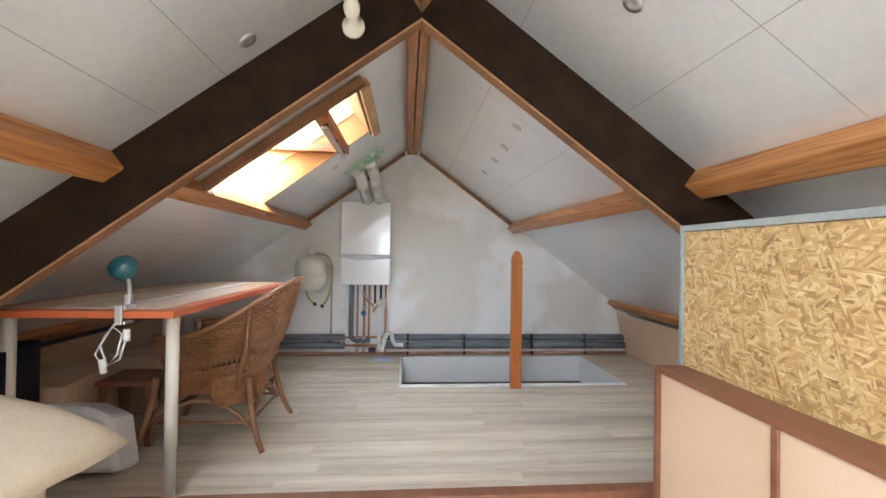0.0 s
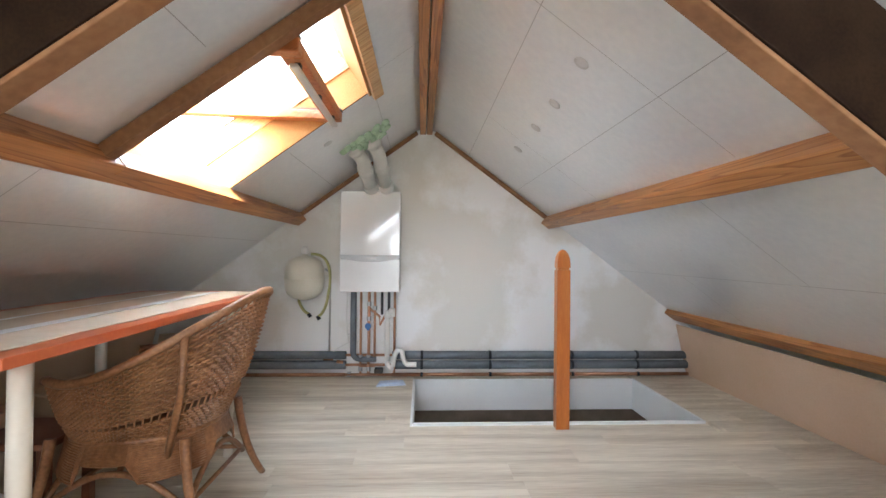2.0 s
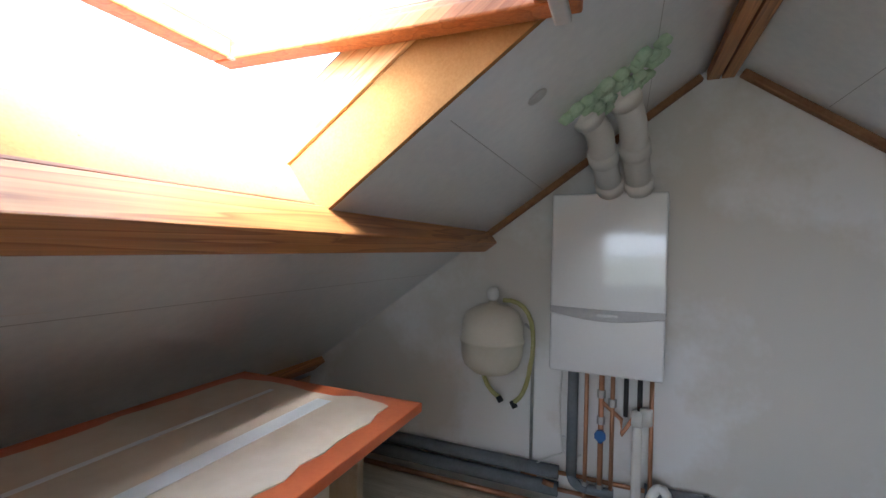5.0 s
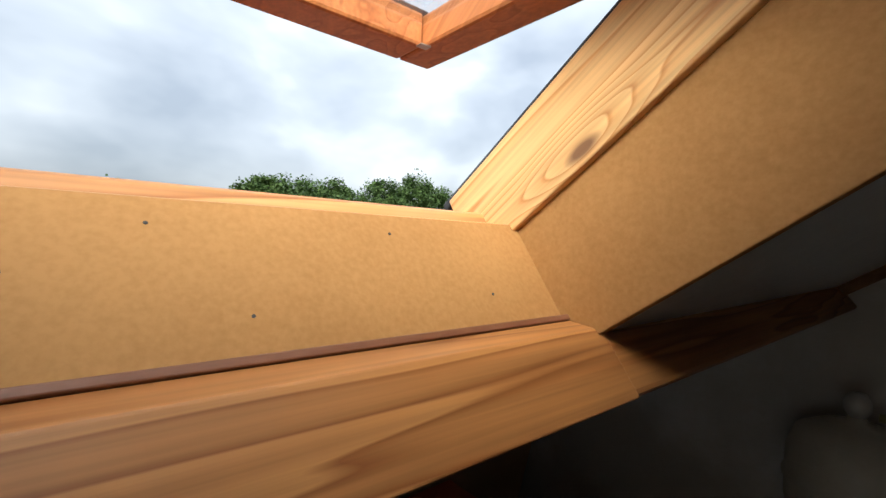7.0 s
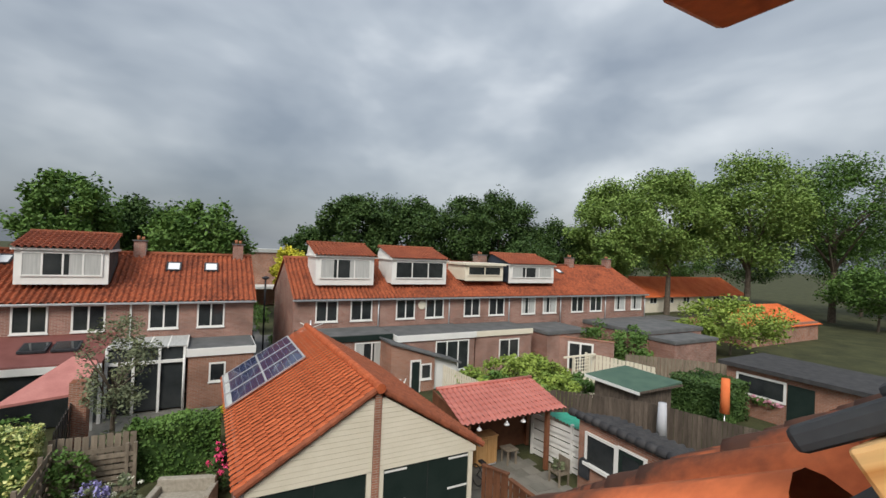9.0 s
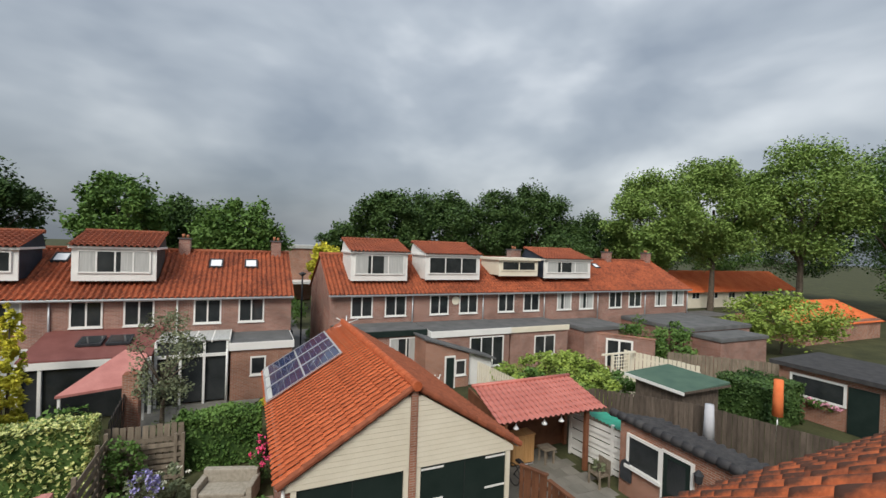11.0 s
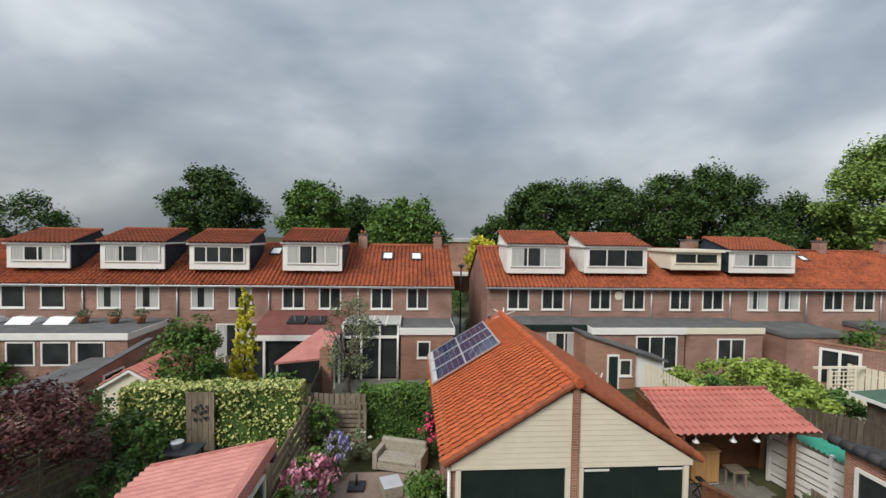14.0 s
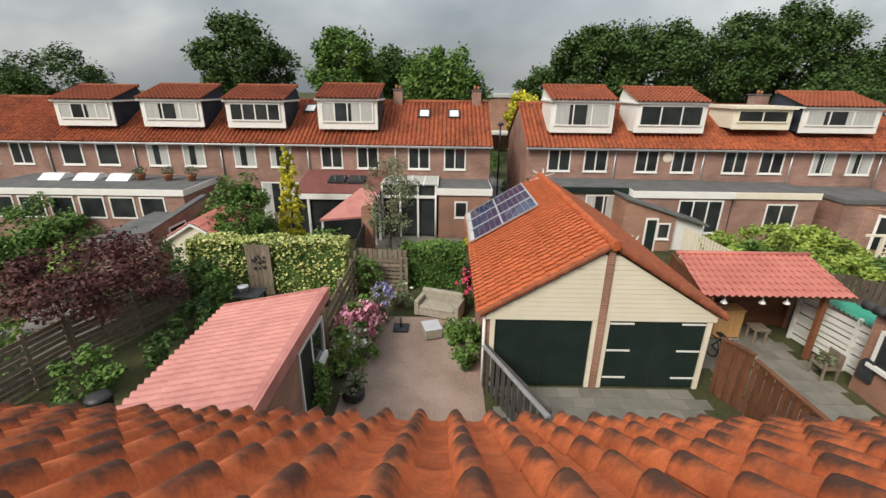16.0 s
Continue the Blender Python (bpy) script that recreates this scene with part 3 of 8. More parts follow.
WS0, WS1, WY0, WY1 = 0.45, 1.525, 2.03, 3.028
# The gap from y -2 to -1 is added for the rear fill lamp.
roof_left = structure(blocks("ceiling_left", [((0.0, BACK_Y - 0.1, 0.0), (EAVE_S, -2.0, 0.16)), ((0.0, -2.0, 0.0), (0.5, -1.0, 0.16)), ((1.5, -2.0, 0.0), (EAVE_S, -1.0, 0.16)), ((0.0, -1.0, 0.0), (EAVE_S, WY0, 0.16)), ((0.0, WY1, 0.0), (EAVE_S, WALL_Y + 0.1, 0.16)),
                                              ((0.0, WY0, 0.0), (WS0, WY1, 0.16)), ((WS1, WY0, 0.0), (EAVE_S, WY1, 0.16))],
                             "insul", m=ROOF_L), "silvery grey foil-faced insulation boards under the roof")
structure(block("ceiling_right", (0.0, BACK_Y - 0.1, 0.0), (EAVE_S, WALL_Y + 0.1, 0.16), "insul", m=ROOF_R),
          "silvery grey foil-faced insulation boards under the roof")

# ---- attic: beams ----
def slope_beam(name, side, s, width, drop, y0, y1, mat, label):
    m = ROOF_L if side < 0 else ROOF_R
    return structure(block(name, (s - width / 2, y0, -drop), (s + width / 2, y1, 0.004), mat, None, 0.008, m), label)


for side, nm in ((-1, "left"), (1, "right")):
    slope_beam("purlin_" + nm, side, 1.525, 0.10, 0.085, BACK_Y, WALL_Y + 0.01, "pine", "varnished pine purlin along the roof slope")
    slope_beam("knee_purlin_" + nm, side, 3.07, 0.13, 0.05, BACK_Y, WALL_Y + 0.01, "pine", "pine purlin low on the roof slope")
    slope_beam("gable_trim_" + nm, side, 0.83, 1.42, 0.035, WALL_Y - 0.05, WALL_Y - 0.002, "beam_edge", "brown wooden lath along the gable")
bm = bmesh.new()
box_into(bm, (RX - 0.06, BACK_Y, 2.335), (RX - 0.004, WALL_Y, 2.44))
box_into(bm, (RX + 0.004, BACK_Y, 2.335), (RX + 0.06, WALL_Y, 2.44))
structure(finish("ridge_beam", bm, "pine", None, 0.004), "double pine ridge beam")

# dark truss with its tie beam across the floor
truss = empty("roof_truss", (RX, 1.285, 0), label="dark brown stained timber roof truss with worn lower edges", category="roof truss")
for m, nm in ((ROOF_L, "rafter"), (ROOF_R, "rafter")):
    block(nm, (0.155, 1.25, -0.225), (3.6, 1.32, 0.003), "dark_beam", truss, 0.004, m)
    block("edge_strip", (0.165, 1.253, -0.238), (3.4, 1.318, -0.2265), "beam_edge", truss, 0.003, m)
block("tie_beam", (RX - 3.2, 1.25, 0.0), (RX + 3.2, 1.32, 0.19), "red_wood", truss, 0.006)

# knee boards below the low purlins
for sgn, nm in ((-1, "left"), (1, "right")):
    bm = bmesh.new()
    x0, x1 = RX + sgn * 2.50, RX + sgn * 2.61
    prism_into(bm, [(x0, 0.50), (x0 + sgn * 0.012, 0.50), (x1 + sgn * 0.012, 0.0), (x1, 0.0)], BACK_Y, WALL_Y - 0.02)
    structure(finish("knee_board_" + nm, bm, "hardboard"), "tan hardboard panel closing the eaves")

# ---- roof window ----
window = empty("roof_window", tuple(roof_l(1.0, 2.53, 0.2)), label="open centre-pivot pine roof window with grey flashing", category="roof window")
T = 0.018
lining = parts("lining", [((WS0, WY0 + 0.0, -0.004), (WS1, WY0 + T, 0.185)), ((WS0, WY1 - T, -0.004), (WS1, WY1, 0.185)),
                           ((WS0, WY0 + T, -0.03), (WS0 + T, WY1 - T, 0.19)), ((WS1 - T, WY0 + T, 0.034), (WS1, WY1 - T, 0.193))], "mdf", window, 0.002, ROOF_L)
parts("casing", [((WS0 - 0.04, WY0 - 0.075, -0.055), (WS1 + 0.02, WY0 - 0.02, -0.003)), ((WS0 - 0.04, WY0 - 0.019, -0.045), (WS1 - 0.06, WY0, -0.003))], "beam_edge", window, 0.003, ROOF_L)
block("casing", (WS0 - 0.07, WY0, -0.055), (WS0, WY1 + 0.02, -0.003), "frame_pine", window, 0.003, ROOF_L)
bm = bmesh.new()
prism_into(bm, [(1.500, 0.030), (1.524, 0.030), (1.524, -0.087), (1.4715, -0.087), (1.4715, 0.0045)], WY0 + 0.002, WY1 - 0.002)
bm.transform(ROOF_L)
finish("sill_board", bm, "pine", window, 0.002)
# Brown strip: the board's lower edge plus its shadow line put in as colour.
block("lining_edge", (1.4965, WY0 + T, 0.0305), (1.5068, WY1 - T, 0.0385), "red_wood", window, 0.0015, ROOF_L)
# outer frame of the window, set on the lining
F0, F1 = 0.182, 0.311
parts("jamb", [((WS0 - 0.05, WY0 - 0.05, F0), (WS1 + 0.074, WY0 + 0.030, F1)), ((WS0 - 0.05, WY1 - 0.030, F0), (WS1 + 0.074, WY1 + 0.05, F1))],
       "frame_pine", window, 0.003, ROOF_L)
blocks("head_rail", [((WS0 - 0.05, WY0 + 0.013, F0), (WS0 + 0.012, WY1 - 0.013, F1))], "frame_pine_y_shaded", window, 0.003, ROOF_L)
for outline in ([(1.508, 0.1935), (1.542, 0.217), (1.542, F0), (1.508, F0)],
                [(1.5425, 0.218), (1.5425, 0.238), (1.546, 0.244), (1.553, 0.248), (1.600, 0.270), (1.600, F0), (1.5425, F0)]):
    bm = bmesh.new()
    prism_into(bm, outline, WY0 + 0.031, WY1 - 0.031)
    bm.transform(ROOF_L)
    finish("sill_rail", bm, "frame_pine_y_shaded", window, 0.0015)
parts("flashing", [((1.601, WY0 - 0.12, 0.2), (1.645, WY1 + 0.12, 0.2825)), ((WS0 - 0.1, WY0 - 0.13, 0.2), (1.5995, WY0 - 0.052, 0.335)),
                   ((WS0 - 0.1, WY1 + 0.052, 0.2), (1.5995, WY1 + 0.13, 0.335)), ((WS0 - 0.14, WY0 - 0.13, 0.2), (WS0 - 0.102, WY1 + 0.13, 0.335)),
                   ((WS0 - 0.09, WY1 - 0.016, 0.312), (1.630, WY1 + 0.05, 0.328)), ((WS0 - 0.09, WY0 - 0.05, 0.312), (1.630, WY0 + 0.016, 0.328))],
      "zinc", window, 0.005, ROOF_L)
# sash turned out about its middle
SASH = ROOF_L @ Matrix.Translation((1.085, 0, 0.262)) @ Matrix.Rotation(radians(-37.2), 4, "Y")
HL, A0, A1 = 0.51, WY0 + 0.036, WY1 - 0.036
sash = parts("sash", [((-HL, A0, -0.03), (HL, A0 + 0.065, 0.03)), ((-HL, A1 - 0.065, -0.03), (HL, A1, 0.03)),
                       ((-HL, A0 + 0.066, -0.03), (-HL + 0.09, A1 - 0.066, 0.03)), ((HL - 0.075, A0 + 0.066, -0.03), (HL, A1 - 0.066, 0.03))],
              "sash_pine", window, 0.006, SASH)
glass = block("glass", (-HL + 0.075, A0 + 0.05, 0.004), (HL - 0.06, A1 - 0.05, 0.014), "glass", window, 0, SASH)
glass.visible_shadow = False
parts("sash_cover", [((-HL, A0 - 0.012, 0.031), (HL + 0.05, A0 + 0.045, 0.045)), ((-HL, A1 - 0.045, 0.031), (HL + 0.05, A1 + 0.012, 0.045)),
                      ((HL - 0.06, A0 + 0.046, 0.031), (HL + 0.05, A1 - 0.046, 0.045))], "zinc", window, 0.003, SASH)
blocks("vent_bar", [((-HL + 0.015, A0 + 0.05, -0.075), (-HL + 0.05, A1 - 0.05, -0.055))], "alu", window, 0.006, SASH)
parts("vent_bracket", [((-HL + 0.02, y - 0.015, -0.056), (-HL + 0.045, y + 0.015, -0.029)) for y in (A0 + 0.12, A0 + 0.48, A1 - 0.12)], "black", window, 0.003, SASH)
# the eaves-side corner hinge plates
blocks("corner_plate", [((HL - 0.09, A1 - 0.08, -0.034), (HL - 0.075, A1 - 0.06, -0.031))], "steel", window, 0.002, SASH)

# ---- stairwell with its newel post ----
WX0, WX1, WYA, WYB = 0.82, 2.92, 3.36, 4.42
stair = blocks("stairwell", [((WX0, WYA, -0.28), (WX0 + 0.02, WYB, 0.008)), ((WX1 - 0.02, WYA, -0.28), (WX1, WYB, 0.008)),
                                       ((WX0 + 0.021, WYB - 0.02, -0.28), (WX1 - 0.021, WYB, 0.008)), ((WX0 + 0.021, WYA, -0.28), (WX1 - 0.021, WYA + 0.02, 0.008))],
                         "white_paint", None, 0.002)
structure(stair, "white painted boards lining the stairwell")
structure(block("stairwell_landing", (WX0 - 1, WYA - 1, -2.75), (WX1 + 1, WYB + 1, -2.7), "stair_brown"), "brown landing floor far below the stairwell")
structure(blocks("stairwell_wall", [((WX0 - 0.6, WYB + 0.9, -2.7), (WX1 + 0.6, WYB + 1.0, -0.02)), ((WX0 - 0.6, WYA - 0.9, -2.7), (WX1 + 0.6, WYA - 0.8, -0.02)),
                            ((WX0 - 0.7, WYA - 0.9, -2.7), (WX0 - 0.6, WYB + 1.0, -0.02)), ((WX1 + 0.6, WYA - 0.9, -2.7), (WX1 + 0.7, WYB + 1.0, -0.02))], "stair_brown"),
          "brown timber walls of the stairwell below")
bm = bmesh.new()
PX, PY, PW = 1.862, 3.318, 0.046
box_into(bm, (PX - PW, PY - PW + 0.01, -0.25), (PX + PW, PY + PW - 0.01, 1.075))
box_into(bm, (PX - PW + 0.006, PY - PW + 0.016, 1.0751), (PX + PW - 0.006, PY + PW - 0.016, 1.088))
prev = None
for zz, k in ((1.0881, 1.0), (1.12, 1.0), (1.155, 0.92), (1.185, 0.72), (1.207, 0.42), (1.216, 0.12)):
    ring = [bm.verts.new((PX + a * PW * k, PY + b * (PW - 0.01) * k, zz)) for a, b in ((-1, -1), (1, -1), (1, 1), (-1, 1))]
    if prev:
        for i in range(4):
            bm.faces.new((prev[i], prev[(i + 1) % 4], ring[(i + 1) % 4], ring[i]))
    else:
        bm.faces.new(ring[::-1])
    prev = ring
bm.faces.new(prev)
tagged(finish("newel_post", bm, "post_wood", None, 0.006), label="orange-brown varnished wooden newel post at the stairwell", category="newel post")

# ---- desk ----
desk = empty("desk", (-0.6, 2.37, 0), label="long orange-red desk top on cream tube legs", category="desk")
block("top", (-1.0, 1.50, 0.872), (-0.155, 3.42, 0.905), "red_table", desk, 0.003)
for lx, ly in ((-0.215, 1.62), (-0.215, 2.93), (-0.93, 1.62), (-0.93, 2.93)):
    bm = bmesh.new()
    lathe_into(bm, [(0.024, 0.0), (0.024, 0.25), (0.028, 0.2505), (0.028, 0.872)], (lx, ly, 0), 18)
    finish("leg", bm, "leg_white", desk, 0, True)

# ---- boiler ----
BX0, BX1, BZ0, BZ1, BY = 0.133, 0.690, 0.815, 1.752, 4.385
boiler = empty("boiler", (0.41, BY, BZ0), label="white wall-hung heating boiler with a grey band", category="boiler")
block("casing_upper", (BX0, BY, 1.135), (BX1, WALL_Y - 0.02, BZ1), "enamel", boiler, 0.012)
block("casing_lower", (BX0 + 0.002, BY + 0.004, BZ0), (BX1 - 0.002, WALL_Y - 0.02, 1.125), "enamel", boiler, 0.012)
block("seam", (BX0 + 0.006, BY + 0.012, 1.1255), (BX1 - 0.006, WALL_Y - 0.03, 1.1345), "grey_band", boiler)
bm = bmesh.new()
n = 16
top = [(BX0 + 0.004 + (BX1 - BX0 - 0.008) * i / n, 1.16 - 0.006 * math.sin(math.pi * i / n)) for i in range(n + 1)]
low = [(x, 1.128 - 0.035 * math.sin(math.pi * i / n)) for i, (x, z) in enumerate(top)]
prism_into(bm, top + low[::-1], BY - 0.006, BY + 0.02)
finish("control_band", bm, "grey_band", boiler, 0.003)
block("badge", (0.37, BY - 0.009, 1.118), (0.47, BY - 0.0062, 1.134), "steel", boiler, 0.001)

# ---- own roof: tiles outside the window ----
Y_LO, Y_HI = -0.84, 5.83
roof_out = structure(blocks("roof_outer", [((0.0, -8.0, 0.165), (EAVE_S, WY0 - 0.14, 0.2)), ((0.0, WY1 + 0.14, 0.165), (EAVE_S, 12.0, 0.2)),
                                           ((0.0, WY0 - 0.14, 0.165), (WS0 - 0.15, WY1 + 0.14, 0.2)), ((WS1 + 0.128, WY0 - 0.14, 0.165), (EAVE_S, WY1 + 0.14, 0.2))], "felt", None, 0, ROOF_L),
                    "weathered orange pantile slope of the house roof")
structure(block("roof_outer_right", (0.0, -8.0, 0.165), (EAVE_S, 12.0, 0.3), "tile_far", None, 0, ROOF_R), "orange tiled slope on the street side")
structure(blocks("house_wall", [((RX - CS * EAVE_S - 0.0, -8.0, -5.9), (RX - CS * EAVE_S + 0.25, 12.0, -0.35))], "brick_yz"), "brick rear wall of the house below the eaves")
D_L, U_L = Vector((-CS, 0, -SN)), Vector((-SN, 0, CS))
gutter_at = roof_l(EAVE_S + 0.07, 0, 0.16)
bm = bmesh.new()
prism_into(bm, [(gutter_at.x + 0.06, gutter_at.z + 0.03), (gutter_at.x + 0.05, gutter_at.z - 0.06), (gutter_at.x - 0.05, gutter_at.z - 0.06), (gutter_at.x - 0.075, gutter_at.z + 0.035), (gutter_at.x - 0.06, gutter_at.z + 0.035),
                (gutter_at.x - 0.04, gutter_at.z - 0.048), (gutter_at.x + 0.04, gutter_at.z - 0.048)], -8, 12)
structure(finish("gutter", bm, "gutter"), "zinc gutter along the eaves")


def curved_tile(name, width, length, amp, mat, seg=14, lapped=False):
    """A near pantile: high round roll, wide shallow trough, thick lower edge."""
    bm = bmesh.new()
    uv = bm.loops.layers.uv.new("wear")
    rows, at = [], {}
    for d, h, k in ((0.0, 0.0, 0.78), (length * 0.5, 0.010, 0.9), (length * 0.9, 0.019, 1.0), (length - 0.008, 0.020, 1.0), (length, 0.012, 0.97), (length, -0.012, 0.93)):
        row = []
        for c in range(seg + 1):
            u = c / seg
            w = math.sin(math.pi * u / 0.50) ** 0.85 if 0 < u < 0.499 else (0.0 if u < 0.5 else -0.16 * math.sin(math.pi * (u - 0.5) / 0.5))
            if lapped:
                w = -0.35 * math.sin(math.pi * u / 0.5) if u < 0.5 else math.sin(math.pi * 0.84 * (u - 0.5) / 0.5) ** 0.8
            v = bm.verts.new((d, u * width * 1.05, amp * w * k + h))
            at[v] = (d / length, max(0.0, w))
            row.append(v)
        rows.append(row)
    for a in range(len(rows) - 1):
        for c in range(seg):
            f = bm.faces.new((rows[a][c], rows[a][c + 1], rows[a + 1][c + 1], rows[a + 1][c]))
            f.smooth = True
            for lp in f.loops:
                lp[uv].uv = at[lp.vert]
    me = bpy.data.meshes.new(name)
    bm.to_mesh(me)
    bm.free()
    me.materials.append(M[mat])
    return me


def tile_rows(y0, cols, s0, rows, width, course, mesh, joined=False, seed=3):
    rnd = random.Random(seed)
    base = Matrix(((-CS, 0, -SN), (0, 1, 0), (-SN, 0, CS))).to_4x4()
    group = bmesh.new() if joined else None
    for r in range(rows):
        for c in range(cols):
            y, s = y0 + c * width, s0 + r * course
            if s < WS1 + 0.1 and WY0 - 0.3 < y < WY1 + 0.1 and s > WS0 - 0.45:
                continue
            p = roof_l(s + rnd.uniform(-0.006, 0.006), y + rnd.uniform(-0.004, 0.004), 0.245 + rnd.uniform(0, 0.005))
            m = Matrix.Translation(p) @ base @ Matrix.Rotation(rnd.uniform(-0.015, 0.015), 4, "Z")
            if joined:
                k = len(group.verts)
                group.from_mesh(mesh)
                group.verts.ensure_lookup_table()
                for v in group.verts[k:]:
                    v.co = m @ v.co
            else:
                ob = new("roof_tile", mesh)
                ob.matrix_basis = m
                ob.parent = roof_out
    if joined:
        tagged(finish("far_roof_tile", group, "tile_near", roof_out, 0, True), kind="stuff")


TW, TC = 0.23, 0.305
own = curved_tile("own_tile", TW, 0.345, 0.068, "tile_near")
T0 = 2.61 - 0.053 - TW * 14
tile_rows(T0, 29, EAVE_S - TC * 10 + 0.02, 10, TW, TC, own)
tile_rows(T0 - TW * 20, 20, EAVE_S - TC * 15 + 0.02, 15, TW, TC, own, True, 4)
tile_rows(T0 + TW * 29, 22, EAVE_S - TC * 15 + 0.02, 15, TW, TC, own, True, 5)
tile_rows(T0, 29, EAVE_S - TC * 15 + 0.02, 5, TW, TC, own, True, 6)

# ---- attic: things ----
# partition board with metal profile
osb = empty("partition_board", (2.05, 0.2, 0), label="strand board partition with grey metal edge profile", category="partition")
block("board", (2.032, -1.6, 0.0), (2.055, 1.205, 1.285), "osb", osb, 0.002)
blocks("profile", [((2.024, 1.206, 0.0), (2.063, 1.228, 1.312)), ((2.024, -1.6, 1.286), (2.063, 1.2055, 1.312))], "galv", osb, 0.002)
# low cupboard back
cup_in = empty("low_cabinet", (1.96, 0.4, 0), label="low cabinet with pale hardboard back and red-brown frame", category="cabinet")
block("back_panel", (1.91, -1.2, 0.0), (2.02, 1.165, 0.712), "hardboard", cup_in, 0.002)
blocks("frame", [((1.895, 1.166, 0.0), (2.025, 1.19, 0.735)), ((1.893, -1.2, 0.713), (2.026, 1.1655, 0.735)), ((1.9, 0.60, 0.0), (1.9095, 0.625, 0.7125)), ((1.9, -0.3, 0.0), (1.9095, -0.275, 0.7125))], "red_wood", cup_in, 0.003)
# bare bulb on the truss
bulb = empty("lamp_holder", (0.70, 1.23, 2.16), label="bare bulb in a cream lamp holder on the dark beam", category="lamp")
bm = bmesh.new()
lathe_into(bm, [(0.045, 0.0), (0.045, 0.012), (0.02, 0.02), (0.02, 0.05), (0.03, 0.07), (0.033, 0.09), (0.025, 0.115), (0.008, 0.125)], (0, 0, 0), 14)
for v in bm.verts:
    v.co = Vector((0.645 + v.co.x, 1.248 - v.co.z * 0.8, 2.085 + v.co.y + 0.5 * v.co.z))
finish("holder", bm, "ivory", bulb, 0, True)

# paper cover on the desk: torn rim
rnd = random.Random(12)
bm = bmesh.new()
rim = [(-0.23 + rnd.uniform(-0.012, 0.012), 1.57 + 1.76 * k / 24) for k in range(25)] + [(-0.28 - 0.6 * k / 6 + rnd.uniform(-0.01, 0.01), 3.345 + rnd.uniform(-0.02, 0.02)) for k in range(7)] \
    + [(-0.93 + rnd.uniform(-0.012, 0.012), 3.33 - 1.76 * k / 24) for k in range(25)]
prism_into(bm, rim, 0.9055, 0.9085, 2)
tagged(finish("paper_sheet", bm, "paper"), label="torn kraft paper sheet lying on the desk", category="paper")
tagged(blocks("tape_strip", [((-0.50, 1.62, 0.909), (-0.44, 3.28, 0.9105)), ((-0.72, 1.62, 0.909), (-0.70, 3.28, 0.9105))], "white_paint"), label="pale tape strips on the paper", category="tape")

# clamp lamp
cl = empty("clamp_lamp", (-0.40, 1.38, 0.9), label="teal clamp lamp with white cable on the desk edge", category="lamp")
bm = bmesh.new()
lathe_into(bm, [(0.012, 0.075), (0.038, 0.06), (0.055, 0.03), (0.06, 0.0), (0.058, -0.012), (0.04, -0.014)], (0, 0, 0), 18)
tilt = Matrix.Translation((-0.43, 1.42, 1.085)) @ Matrix.Rotation(radians(50), 4, "Y") @ Matrix.Rotation(radians(25), 4, "X")
for v in bm.verts:
    v.co = tilt @ v.co
finish("shade", bm, "teal", cl, 0, True)
tubes("arm", [arc((-0.42, 1.42, 1.06), (-0.38, 1.40, 1.03), (-0.375, 1.38, 0.96))], 0.009, "alu", cl)
blocks("clamp", [((-0.395, 1.32, 0.845), (-0.355, 1.39, 0.862)), ((-0.395, 1.32, 0.908), (-0.355, 1.40, 0.93)), ((-0.39, 1.305, 0.845), (-0.36, 1.319, 0.93)), ((-0.388, 1.365, 0.93), (-0.362, 1.39, 0.975))], "alu", cl, 0.003)
cable = [(-0.38, 1.31, 0.86), (-0.42, 1.30, 0.80), (-0.46, 1.30, 0.72), (-0.42, 1.30, 0.66), (-0.37, 1.30, 0.72), (-0.35, 1.30, 0.81), (-0.39, 1.30, 0.84), (-0.44, 1.30, 0.76), (-0.41, 1.30, 0.67), (-0.36, 1.30, 0.70), (-0.33, 1.30, 0.80)]
tubes("cable", [cable], 0.005, "white_paint", cl, 6)
tubes("plug", [[(-0.43, 1.295, 0.70), (-0.42, 1.295, 0.64)]], 0.014, "white_paint", cl, 8)
tubes("switch", [[(-0.33, 1.295, 0.83), (-0.33, 1.295, 0.78)]], 0.014, "white_paint", cl, 8)
cl.matrix_basis = Matrix.Translation((0, 0.175, 0)) @ cl.matrix_basis


